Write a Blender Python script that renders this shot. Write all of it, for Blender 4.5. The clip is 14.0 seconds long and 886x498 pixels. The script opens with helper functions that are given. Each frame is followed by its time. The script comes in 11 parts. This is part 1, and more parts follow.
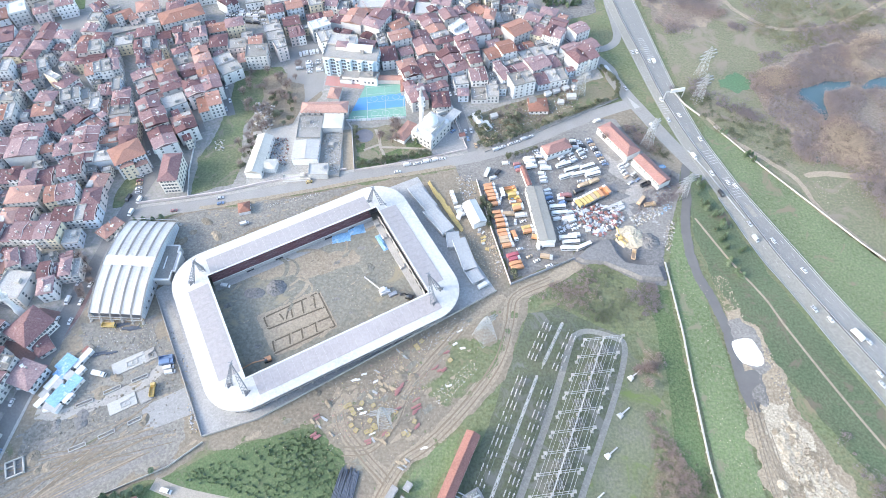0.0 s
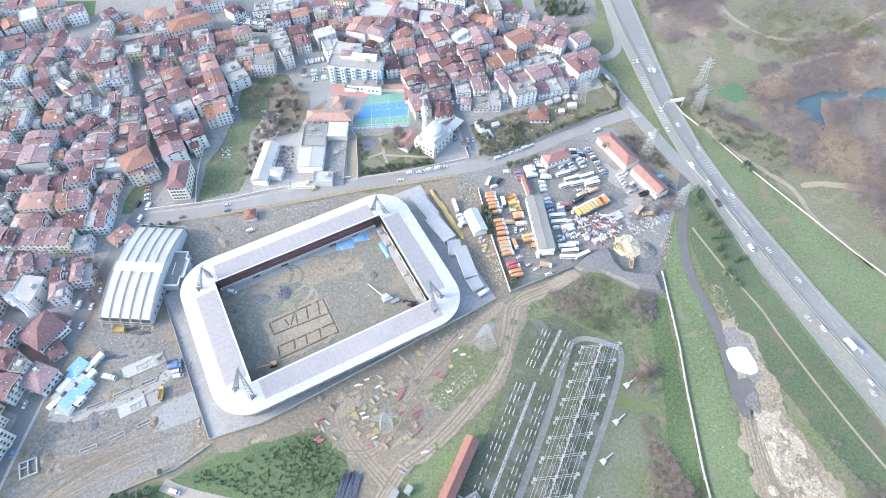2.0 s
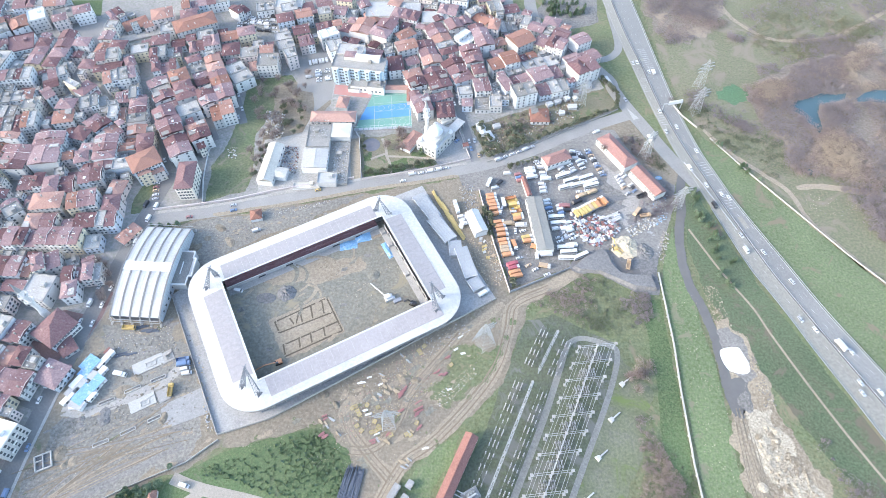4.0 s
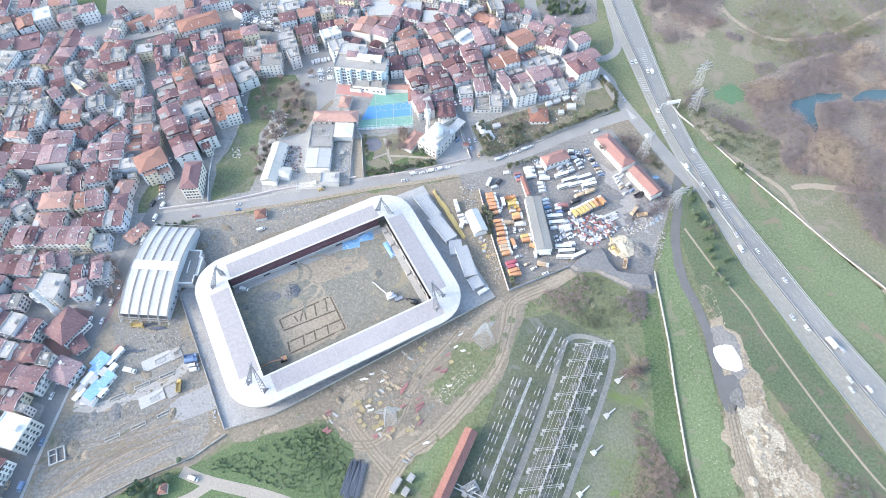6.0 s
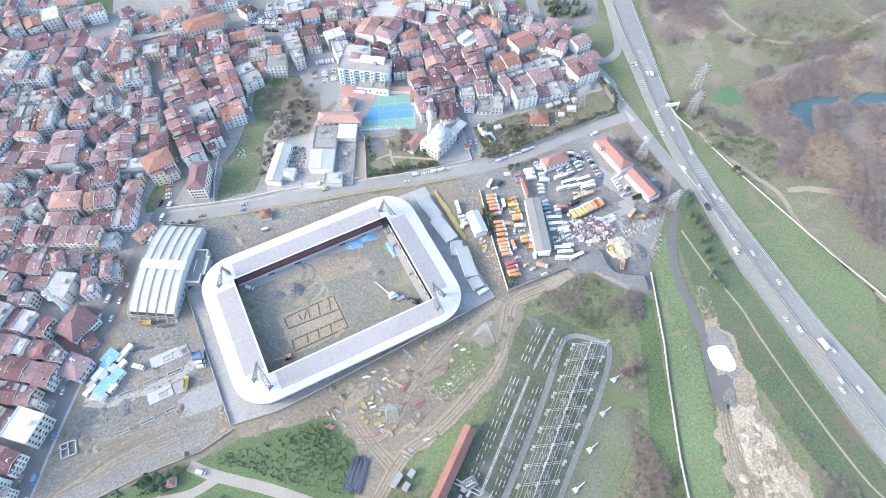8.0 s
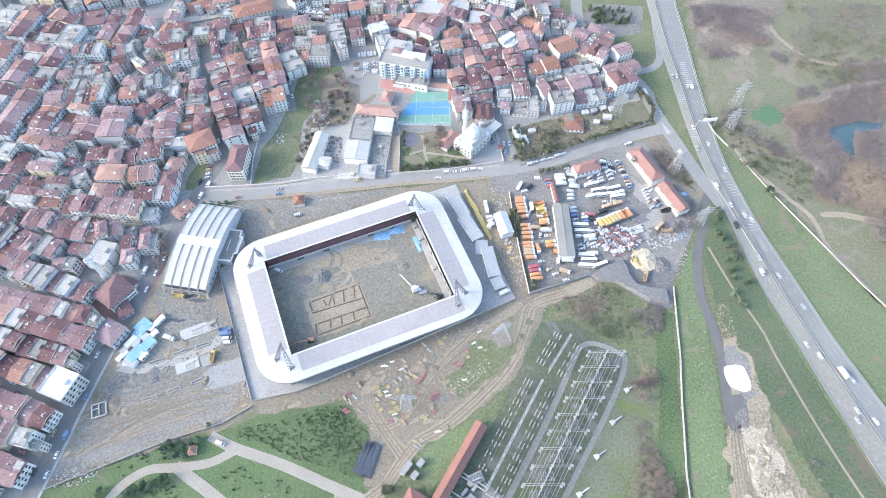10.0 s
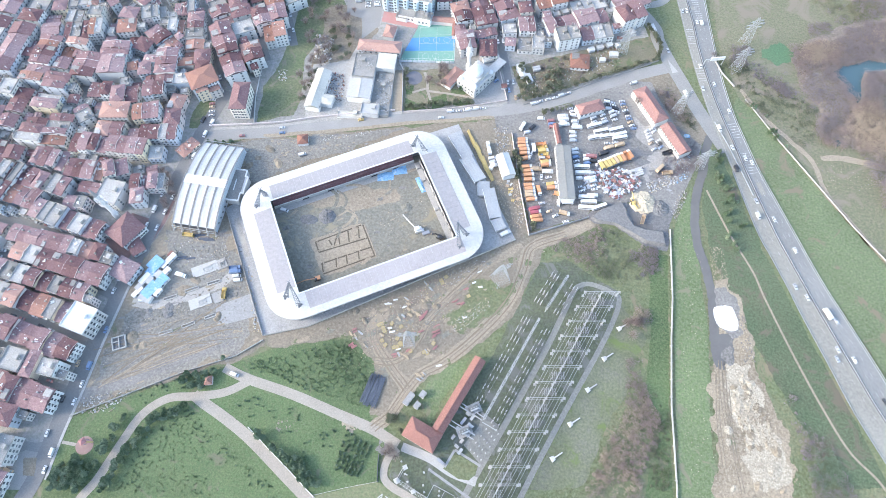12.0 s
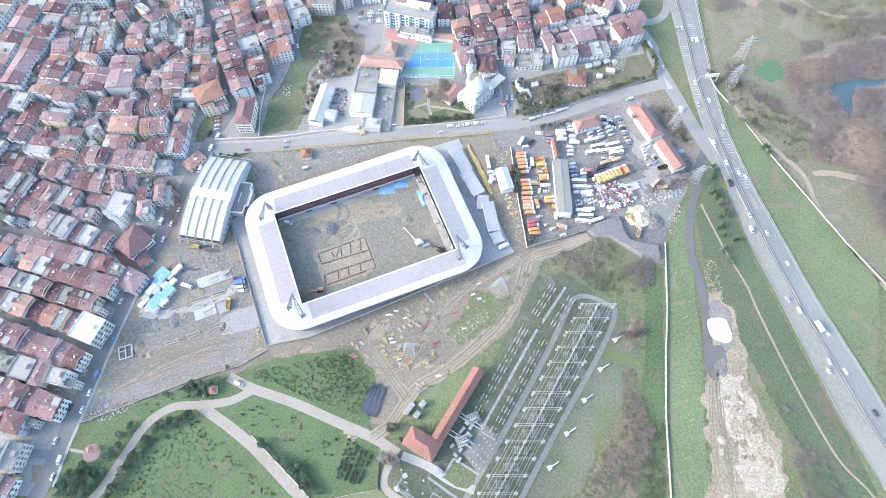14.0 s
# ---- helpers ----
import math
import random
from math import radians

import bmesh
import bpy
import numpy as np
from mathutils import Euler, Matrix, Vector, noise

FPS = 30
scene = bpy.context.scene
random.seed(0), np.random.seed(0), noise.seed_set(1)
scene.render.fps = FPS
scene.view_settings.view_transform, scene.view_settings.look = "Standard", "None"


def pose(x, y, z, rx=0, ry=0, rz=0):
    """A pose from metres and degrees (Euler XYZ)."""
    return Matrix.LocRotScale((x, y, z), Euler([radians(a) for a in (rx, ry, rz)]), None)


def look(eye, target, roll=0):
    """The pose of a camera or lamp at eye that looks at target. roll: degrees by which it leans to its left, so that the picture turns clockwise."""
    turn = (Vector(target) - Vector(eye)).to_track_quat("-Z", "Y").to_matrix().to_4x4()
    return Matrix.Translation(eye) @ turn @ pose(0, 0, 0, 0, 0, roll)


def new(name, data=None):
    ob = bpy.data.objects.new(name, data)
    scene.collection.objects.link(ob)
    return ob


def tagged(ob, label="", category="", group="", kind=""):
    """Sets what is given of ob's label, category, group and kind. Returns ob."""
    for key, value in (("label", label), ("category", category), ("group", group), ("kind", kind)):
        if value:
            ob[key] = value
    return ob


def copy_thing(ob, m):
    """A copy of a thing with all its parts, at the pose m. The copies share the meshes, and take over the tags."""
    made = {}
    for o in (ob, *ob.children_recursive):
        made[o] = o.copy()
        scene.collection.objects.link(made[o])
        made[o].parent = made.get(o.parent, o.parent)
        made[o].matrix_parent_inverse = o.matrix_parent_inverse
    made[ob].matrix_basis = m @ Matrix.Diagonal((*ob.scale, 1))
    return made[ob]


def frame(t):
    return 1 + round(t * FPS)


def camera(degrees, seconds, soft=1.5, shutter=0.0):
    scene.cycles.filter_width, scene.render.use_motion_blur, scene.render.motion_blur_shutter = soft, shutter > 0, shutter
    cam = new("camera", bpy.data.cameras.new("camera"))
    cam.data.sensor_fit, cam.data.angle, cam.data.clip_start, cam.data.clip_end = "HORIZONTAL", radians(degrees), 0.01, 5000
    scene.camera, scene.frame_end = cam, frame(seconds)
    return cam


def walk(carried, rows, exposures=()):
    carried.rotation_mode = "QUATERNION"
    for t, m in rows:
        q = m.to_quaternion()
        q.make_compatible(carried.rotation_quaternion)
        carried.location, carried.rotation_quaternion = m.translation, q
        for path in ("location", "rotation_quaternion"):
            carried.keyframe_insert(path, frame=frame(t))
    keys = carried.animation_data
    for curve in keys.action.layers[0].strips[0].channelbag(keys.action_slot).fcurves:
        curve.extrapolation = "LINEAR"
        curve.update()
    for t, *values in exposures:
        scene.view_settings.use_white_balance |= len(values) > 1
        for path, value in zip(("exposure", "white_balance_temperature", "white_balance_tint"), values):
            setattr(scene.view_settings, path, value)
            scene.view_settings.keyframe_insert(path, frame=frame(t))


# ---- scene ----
cam = camera(74.07, 14.0, soft=0.55)

# seconds, place, tilt below the horizon, heading, roll
PATH = [
    (0.0, 0.00, 0.00, 297.45, 55.41, 0.00, 0.27),
    (0.5, 0.44, 0.06, 299.83, 55.43, 0.18, 0.24),
    (1.0, 0.73, 0.08, 302.30, 55.47, 0.35, 0.15),
    (1.5, 0.96, 0.21, 304.82, 55.53, 0.49, 0.12),
    (2.0, 1.01, 0.33, 307.46, 55.59, 0.56, 0.14),
    (2.5, 1.12, 0.37, 310.15, 55.96, 0.64, 0.09),
    (3.0, 1.35, 0.47, 312.74, 55.99, 0.79, 0.07),
    (5.5, 2.25, 1.07, 325.32, 57.38, 1.18, -0.13),
    (6.0, 2.43, 1.21, 327.91, 57.44, 1.27, -0.19),
    (6.5, 2.53, 1.32, 330.32, 57.54, 1.32, -0.13),
    (7.0, 2.67, 1.39, 332.57, 57.93, 1.37, -0.18),
    (7.5, 2.82, 1.28, 334.88, 58.12, 1.44, -0.23),
    (8.0, 3.02, 0.98, 337.26, 58.09, 1.63, -0.20),
    (10.3, 3.78, -0.43, 348.22, 59.13, 6.89, 0.08),
    (10.5, 3.62, 0.80, 350.50, 61.43, 6.81, 0.19),
    (11.0, 3.56, 2.39, 352.90, 67.03, 7.01, -0.09),
    (11.5, 3.58, 3.60, 355.40, 66.46, 7.10, -0.01),
    (12.0, 3.64, 4.03, 358.06, 65.96, 7.14, -0.01),
    (12.5, 3.74, 4.11, 360.45, 65.96, 7.18, -0.04),
    (13.0, 3.86, 3.98, 362.76, 65.87, 7.19, -0.03),
    (13.5, 4.01, 3.78, 365.12, 65.76, 7.25, 0.02),
    (14.0, 4.18, 3.60, 367.57, 65.26, 7.29, 0.03),
]
walk(cam, [(t, pose(x, y, z, 90 - tilt, 0, turn) @ pose(0, 0, 0, 0, 0, roll)) for t, x, y, z, tilt, turn, roll in PATH],
     [(0.0, 2.22, 6635, 7.7), (8.0, 2.21, 6635, 7.7), (11.0, 2.16, 6620, 7.9), (12.2, 2.23, 6605, 8.0), (14.0, 2.27, 6605, 8.0)])

# hazy winter daylight: low sun, bright sky
SUN_EL, SUN_TO = 26.0, 14.0
sky = bpy.data.worlds.new("sky")
scene.world = sky
sky.use_nodes = True
nt = sky.node_tree
tex = nt.nodes.new("ShaderNodeTexSky")
tex.sky_type = 'NISHITA'
tex.sun_disc = False
tex.sun_elevation = radians(SUN_EL)
tex.sun_rotation = radians(270 - SUN_TO)
tex.air_density, tex.dust_density, tex.ozone_density = 1.0, 1.75, 1.3
nt.links.new(tex.outputs[0], nt.nodes["Background"].inputs[0])
nt.nodes["Background"].inputs[1].default_value = 0.15
lamp = bpy.data.lights.new("sun", "SUN")
lamp.energy, lamp.angle, lamp.color = 0.62, radians(13.0), (1.0, 0.97, 0.93)
sun = new("sun", lamp)
sun.matrix_world = look((0, 0, 0), (math.cos(radians(SUN_TO)), math.sin(radians(SUN_TO)), -math.tan(radians(SUN_EL))))

rnd = random.Random(7)


def mat(name, a, b=None, c=None, rough=0.85, scale=0.4, fine=3.0, metal=0.0, bump=0.0, per=0.0, spec=0.3, mid=0.5, sharp=0.22, wide_by=0.12, grain=0.0, also=None):
    """A surface of up to three colours: b in patches of about 1/scale metres, c as fine grain; per: how far objects differ."""
    b, c = b or tuple(v * 0.82 for v in a), c or tuple(v * 1.12 for v in a)
    m = bpy.data.materials.new(name)
    m.use_nodes = True
    n, l = m.node_tree.nodes, m.node_tree.links
    bsdf = n["Principled BSDF"]
    geo = n.new("ShaderNodeNewGeometry")

    def noise_of(s, detail, dist=0.0):
        t = n.new("ShaderNodeTexNoise")
        t.inputs["Scale"].default_value, t.inputs["Detail"].default_value = s, detail
        t.inputs["Distortion"].default_value = dist
        t.inputs["Roughness"].default_value = 0.62
        l.new(geo.outputs["Position"], t.inputs["Vector"])
        return t

    def ramp(src, lo, hi):
        r = n.new("ShaderNodeMapRange")
        r.inputs["From Min"].default_value, r.inputs["From Max"].default_value = lo, hi
        l.new(src, r.inputs["Value"])
        return r.outputs[0]

    def mix(f, x, y):
        k = n.new("ShaderNodeMix")
        k.data_type = 'RGBA'
        if isinstance(f, float):
            k.inputs[0].default_value = f
        else:
            l.new(f, k.inputs[0])
        for i, v in ((6, x), (7, y)):
            if isinstance(v, tuple):
                k.inputs[i].default_value = (*v, 1)
            else:
                l.new(v, k.inputs[i])
        return k.outputs[2]

    big = noise_of(scale, 6.0, 0.4)
    small = noise_of(fine, 7.0)
    col = mix(ramp(big.outputs["Fac"], mid - sharp, mid + sharp), a, b)
    wide = noise_of(scale * 0.17, 3.0, 0.8)
    dim = n.new("ShaderNodeHueSaturation")
    l.new(col, dim.inputs["Color"])
    wr = n.new("ShaderNodeMapRange")
    wr.inputs["From Min"].default_value, wr.inputs["From Max"].default_value = 0.3, 0.7
    wr.inputs["To Min"].default_value, wr.inputs["To Max"].default_value = 1 - wide_by, 1 + wide_by
    l.new(wide.outputs["Fac"], wr.inputs["Value"])
    l.new(wr.outputs[0], dim.inputs["Value"])
    col = mix(ramp(small.outputs["Fac"], 0.40, 0.72), dim.outputs[0], c)
    if grain:
        gn = noise_of(fine * 1.6, 6.0)
        gv = n.new("ShaderNodeHueSaturation")
        l.new(col, gv.inputs["Color"])
        gr = n.new("ShaderNodeMapRange")
        gr.inputs["From Min"].default_value, gr.inputs["From Max"].default_value = 0.28, 0.72
        gr.inputs["To Min"].default_value, gr.inputs["To Max"].default_value = 1 - grain, 1 + grain
        l.new(gn.outputs["Fac"], gr.inputs["Value"])
        l.new(gr.outputs[0], gv.inputs["Value"])
        col = gv.outputs[0]
    if also:
        an = noise_of(also[1], 7.0, 1.2)
        col = mix(ramp(an.outputs["Fac"], also[2], also[2] + 0.09), col, also[0])
    if per:
        info = n.new("ShaderNodeObjectInfo")
        hsv = n.new("ShaderNodeHueSaturation")
        l.new(col, hsv.inputs["Color"])
        r = n.new("ShaderNodeMapRange")
        r.inputs["To Min"].default_value, r.inputs["To Max"].default_value = 1 - per, 1 + per
        l.new(info.outputs["Random"], r.inputs["Value"])
        l.new(r.outputs[0], hsv.inputs["Value"])
        r2 = n.new("ShaderNodeMapRange")
        r2.inputs["To Min"].default_value, r2.inputs["To Max"].default_value = 1 + per * 0.6, 1 - per * 0.6
        l.new(info.outputs["Random"], r2.inputs["Value"])
        l.new(r2.outputs[0], hsv.inputs["Saturation"])
        col = hsv.outputs[0]
    l.new(col, bsdf.inputs["Base Color"])
    bsdf.inputs["Roughness"].default_value, bsdf.inputs["Metallic"].default_value = rough, metal
    bsdf.inputs["Specular IOR Level"].default_value = spec
    if bump:
        bp = n.new("ShaderNodeBump")
        bp.inputs["Strength"].default_value, bp.inputs["Distance"].default_value = 0.6, bump
        l.new(small.outputs["Fac"], bp.inputs["Height"])
        l.new(bp.outputs[0], bsdf.inputs["Normal"])
    return m


GRASS = mat("rough_grass", (0.105, 0.135, 0.062), (0.165, 0.155, 0.095), (0.15, 0.17, 0.10), scale=0.035, fine=0.4, bump=0.15, grain=0.36, wide_by=0.25, also=((0.20, 0.17, 0.115), 0.05, 0.57))
LAWN = mat("park_lawn", (0.064, 0.108, 0.047), (0.098, 0.134, 0.062), (0.128, 0.154, 0.08), scale=0.05, fine=0.6, bump=0.1, grain=0.4, wide_by=0.28, also=((0.15, 0.145, 0.098), 0.07, 0.60))
BANK = mat("bank_grass", (0.135, 0.175, 0.085), (0.11, 0.15, 0.07), (0.175, 0.20, 0.12), scale=0.05, fine=0.5, bump=0.1, grain=0.32, wide_by=0.25, also=((0.185, 0.175, 0.12), 0.07, 0.57))
MARSH = mat("dry_meadow", (0.165, 0.165, 0.105), (0.20, 0.182, 0.13), (0.145, 0.155, 0.092), scale=0.02, fine=0.4, bump=0.15, wide_by=0.25, grain=0.3, also=((0.215, 0.185, 0.145), 0.03, 0.53))
SCRUB = mat("scrub_floor", (0.205, 0.17, 0.15), (0.245, 0.20, 0.165), (0.165, 0.15, 0.115), scale=0.03, fine=0.4, bump=0.2, wide_by=0.3, grain=0.35, also=((0.29, 0.235, 0.18), 0.03, 0.56))
EARTH = mat("bare_earth", (0.212, 0.178, 0.137), (0.178, 0.153, 0.121), (0.262, 0.222, 0.172), scale=0.05, fine=0.45, bump=0.3, wide_by=0.2, grain=0.26, also=((0.14, 0.148, 0.09), 0.05, 0.60))
PITCH = mat("pitch_earth", (0.2, 0.19, 0.158), (0.172, 0.167, 0.145), (0.235, 0.218, 0.175), scale=0.04, fine=0.4, bump=0.3, wide_by=0.2, grain=0.28, also=((0.262, 0.23, 0.165), 0.05, 0.56))
TRACK = mat("rutted_track", (0.285, 0.237, 0.178), (0.235, 0.195, 0.148), (0.335, 0.285, 0.222), scale=0.12, fine=0.6, bump=0.2, grain=0.22)
YARD = mat("yard_ground", (0.205, 0.192, 0.178), (0.14, 0.132, 0.126), (0.255, 0.24, 0.222), scale=0.06, fine=0.5, bump=0.05, wide_by=0.28, grain=0.3)
COAL = mat("dark_gravel", (0.165, 0.16, 0.16), (0.135, 0.13, 0.132), (0.205, 0.20, 0.195), scale=0.1, fine=0.5, bump=0.2, grain=0.25)
ASPHALT = mat("asphalt", (0.26, 0.25, 0.235), (0.22, 0.212, 0.2), (0.29, 0.28, 0.265), scale=0.08, fine=0.8, grain=0.1)
HIGHWAY = mat("highway_asphalt", (0.262, 0.250, 0.221), (0.230, 0.219, 0.195), (0.285, 0.271, 0.241), scale=0.04, fine=0.5, grain=0.14, wide_by=0.16)
HIGHDARK = mat("new_asphalt", (0.205, 0.203, 0.198), (0.24, 0.236, 0.228), (0.225, 0.222, 0.215), scale=0.03, fine=0.5, grain=0.16)
BLACKTOP = mat("dark_asphalt", (0.12, 0.115, 0.115), (0.15, 0.145, 0.14), scale=0.15, fine=0.8)
STREET = mat("street_paving", (0.245, 0.235, 0.225), (0.29, 0.28, 0.265), scale=0.08, fine=0.7, grain=0.12)
TOWN = mat("town_ground", (0.253, 0.242, 0.237), (0.330, 0.308, 0.292), (0.198, 0.204, 0.171), scale=0.05, fine=0.4, wide_by=0.2, grain=0.2)
PATHM = mat("pale_path", (0.313, 0.278, 0.239), (0.270, 0.244, 0.209), scale=0.3, fine=1.0, grain=0.15)
CONC = mat("concrete", (0.37, 0.355, 0.335), (0.30, 0.29, 0.275), scale=0.25, fine=1.5, grain=0.15)
SLAB = mat("screed_slab", (0.29, 0.285, 0.28), (0.245, 0.24, 0.235), scale=0.12, fine=0.7, grain=0.12)
DIRTYCONC = mat("stained_concrete", (0.36, 0.34, 0.31), (0.24, 0.23, 0.22), scale=0.25, fine=1.0)
WHITE = mat("white_paint", (0.60, 0.60, 0.595), (0.53, 0.53, 0.53), scale=0.2, fine=1.5, rough=0.5)
ROOFWHITE = mat("white_roof_sheet", (0.475, 0.47, 0.458), (0.435, 0.431, 0.422), scale=0.08, fine=0.6, rough=0.5, grain=0.06)
ROOFGREY = mat("lilac_grey_roof_sheet", (0.308, 0.290, 0.294), (0.292, 0.275, 0.279), scale=0.1, fine=0.5, rough=0.6, grain=0.05, wide_by=0.07)
ROOFPINK = mat("dusty_pink_roof_sheet", (0.355, 0.327, 0.327), (0.325, 0.30, 0.302), (0.375, 0.345, 0.343), scale=0.1, fine=0.5, rough=0.6, grain=0.08)
STEEL = mat("grey_steel", (0.33, 0.34, 0.36), (0.27, 0.28, 0.30), rough=0.5, metal=0.4)
GALV = mat("galvanised_steel", (0.38, 0.39, 0.39), (0.31, 0.32, 0.325), rough=0.55, metal=0.2)
DARKSTEEL = mat("dark_steel", (0.10, 0.105, 0.12), (0.14, 0.145, 0.16), rough=0.5)
DARK = mat("painted_opening_shade", (0.035, 0.035, 0.04), rough=0.7)
SEATRED = mat("faded_red_seating", (0.27, 0.135, 0.138), (0.30, 0.21, 0.21), (0.22, 0.11, 0.115), scale=0.12, fine=0.9)
TILE_W = mat("faded_red_roof_tile", (0.27, 0.145, 0.13), (0.225, 0.125, 0.116), (0.325, 0.20, 0.18), scale=0.2, fine=1.1, bump=0.08, grain=0.25)
TILE_R = mat("maroon_roof_tile", (0.182, 0.104, 0.11), (0.15, 0.089, 0.096), (0.252, 0.167, 0.168), scale=0.25, fine=1.0, per=0.42, bump=0.08, grain=0.25, also=((0.315, 0.25, 0.246), 0.22, 0.62))
TILE_O = mat("orange_roof_tile", (0.295, 0.158, 0.125), (0.25, 0.138, 0.112), (0.35, 0.215, 0.18), scale=0.25, fine=1.2, per=0.25, bump=0.08, grain=0.22)
FLATROOF = mat("flat_concrete_roof", (0.30, 0.288, 0.272), (0.225, 0.218, 0.208), (0.37, 0.358, 0.342), scale=0.3, fine=1.2, per=0.3, grain=0.12)
WALLS = [mat("cream_plaster", (0.62, 0.585, 0.53), scale=0.2, fine=1.5, per=0.12),
         mat("grey_plaster", (0.47, 0.465, 0.46), scale=0.2, fine=1.5, per=0.15),
         mat("white_plaster", (0.64, 0.64, 0.635), scale=0.2, fine=1.5, per=0.08),
         mat("pale_pink_plaster", (0.59, 0.52, 0.50), scale=0.2, fine=1.5, per=0.12),
         mat("pale_blue_plaster", (0.51, 0.55, 0.60), scale=0.2, fine=1.5, per=0.1),
         mat("ochre_plaster", (0.60, 0.53, 0.40), scale=0.2, fine=1.5, per=0.1)]
BLUEWALL = mat("light_blue_facade", (0.43, 0.525, 0.58), (0.39, 0.485, 0.545), scale=0.2, fine=1.5)
GLASS = mat("window_glass", (0.105, 0.115, 0.13), (0.14, 0.15, 0.165), rough=0.12, spec=0.9, per=0.3)
TARP = mat("blue_tarpaulin", (0.17, 0.34, 0.54), (0.14, 0.29, 0.48), (0.27, 0.44, 0.60), scale=0.5, fine=1.0, rough=0.5, grain=0.2, also=((0.44, 0.50, 0.56), 0.25, 0.57))
COURT_B = mat("court_blue", (0.10, 0.26, 0.47), (0.085, 0.23, 0.43), scale=0.2, rough=0.6, grain=0.1)
COURT_G = mat("court_green", (0.175, 0.33, 0.27), (0.15, 0.29, 0.24), scale=0.2, rough=0.6, grain=0.1)
COURT_R = mat("court_red", (0.40, 0.19, 0.175), (0.36, 0.24, 0.22), scale=0.2, rough=0.6)
LINE = mat("line_paint", (0.46, 0.46, 0.45), scale=1.0, rough=0.6)
RUT = mat("dark_rut_earth", (0.205, 0.166, 0.124), (0.18, 0.146, 0.11), scale=0.2, fine=0.8, grain=0.2)
WIREM = mat("bright_aluminium", (0.40, 0.405, 0.385), rough=0.5)
SPOIL = mat("spoil_earth", (0.275, 0.225, 0.163), (0.225, 0.185, 0.136), (0.345, 0.29, 0.222), scale=0.1, fine=0.5, bump=0.3, grain=0.3, wide_by=0.3)
BARK = mat("bark", (0.12, 0.09, 0.07), scale=1.0, fine=4.0)
LEAF = mat("evergreen_leaves", (0.09, 0.142, 0.086), (0.115, 0.162, 0.097), (0.142, 0.182, 0.118), scale=0.6, fine=1.5, per=0.3)
LEAF2 = mat("olive_leaves", (0.112, 0.128, 0.083), (0.15, 0.145, 0.102), scale=0.5, fine=1.5, per=0.3)
TWIG = mat("bare_twigs", (0.255, 0.205, 0.19), (0.22, 0.18, 0.172), (0.31, 0.25, 0.225), scale=0.03, fine=0.4)
TWIG2 = mat("grey_twigs", (0.225, 0.195, 0.2), (0.185, 0.165, 0.172), scale=0.03, fine=0.4)
REED = mat("dry_reeds", (0.36, 0.295, 0.235), (0.31, 0.255, 0.21), scale=0.03, fine=0.4)
ROCK = mat("cream_rubble", (0.39, 0.338, 0.262), (0.30, 0.256, 0.198), (0.47, 0.415, 0.33), scale=0.15, fine=0.6, bump=0.3, grain=0.38, wide_by=0.2)
SAND = mat("pale_sand", (0.46, 0.395, 0.30), (0.39, 0.335, 0.255), scale=0.2, fine=0.8, bump=0.2, grain=0.2)
WATER = mat("pond_water", (0.06, 0.105, 0.12), (0.065, 0.11, 0.125), scale=0.05, rough=0.08, spec=0.5)
RUBBER = mat("rubber", (0.03, 0.03, 0.03), rough=0.8)
PAINTS = {k: mat(k + "_car_paint", v, rough=0.35, scale=0.5, spec=0.5) for k, v in {
    "white": (0.60, 0.60, 0.605), "silver": (0.45, 0.46, 0.48), "black": (0.04, 0.04, 0.045), "red": (0.33, 0.155, 0.15),
    "blue": (0.15, 0.22, 0.35), "yellow": (0.52, 0.38, 0.15), "orange": (0.54, 0.27, 0.14), "crimson": (0.36, 0.10, 0.12), "tan": (0.45, 0.33, 0.22)}.items()}
MATS_RED, MATS_YEL = PAINTS["red"], PAINTS["yellow"]
BRICK = mat("brick_red_metal_roof", (0.23, 0.11, 0.094), (0.195, 0.098, 0.085), (0.28, 0.15, 0.13), scale=0.3, fine=1.2, grain=0.2)


THIN = {}


def thinning(m):
    """The same ground cover, thinning out in grains and tongues towards the rim of its sheet (attribute "bare": 0 covered, 1 bare)."""
    if m.name in THIN:
        return THIN[m.name]
    c = THIN[m.name] = m.copy()
    n, l = c.node_tree.nodes, c.node_tree.links
    geo, at = n.new("ShaderNodeNewGeometry"), n.new("ShaderNodeAttribute")
    at.attribute_name = "bare"
    total = None
    for scale, share in ((0.25, 0.8), (1.7, 0.95)):
        t, k = n.new("ShaderNodeTexNoise"), n.new("ShaderNodeMath")
        t.inputs["Scale"].default_value, t.inputs["Detail"].default_value, t.inputs["Roughness"].default_value = scale, 5.0, 0.65
        l.new(geo.outputs["Position"], t.inputs["Vector"])
        k.operation = 'MULTIPLY_ADD'
        k.inputs[1].default_value, k.inputs[2].default_value = share, -share / 2
        l.new(t.outputs["Fac"], k.inputs[0])
        if total:
            a = n.new("ShaderNodeMath")
            l.new(total, a.inputs[0])
            l.new(k.outputs[0], a.inputs[1])
            total = a.outputs[0]
        else:
            total = k.outputs[0]
    cover, r = n.new("ShaderNodeMath"), n.new("ShaderNodeMath")
    cover.operation = 'MULTIPLY_ADD'
    cover.inputs[1].default_value = 1.7
    l.new(at.outputs["Fac"], cover.inputs[0])
    l.new(total, cover.inputs[2])
    r.operation = 'LESS_THAN'
    r.inputs[1].default_value = 0.845
    l.new(cover.outputs[0], r.inputs[0])
    l.new(r.outputs[0], n["Principled BSDF"].inputs["Alpha"])
    return c


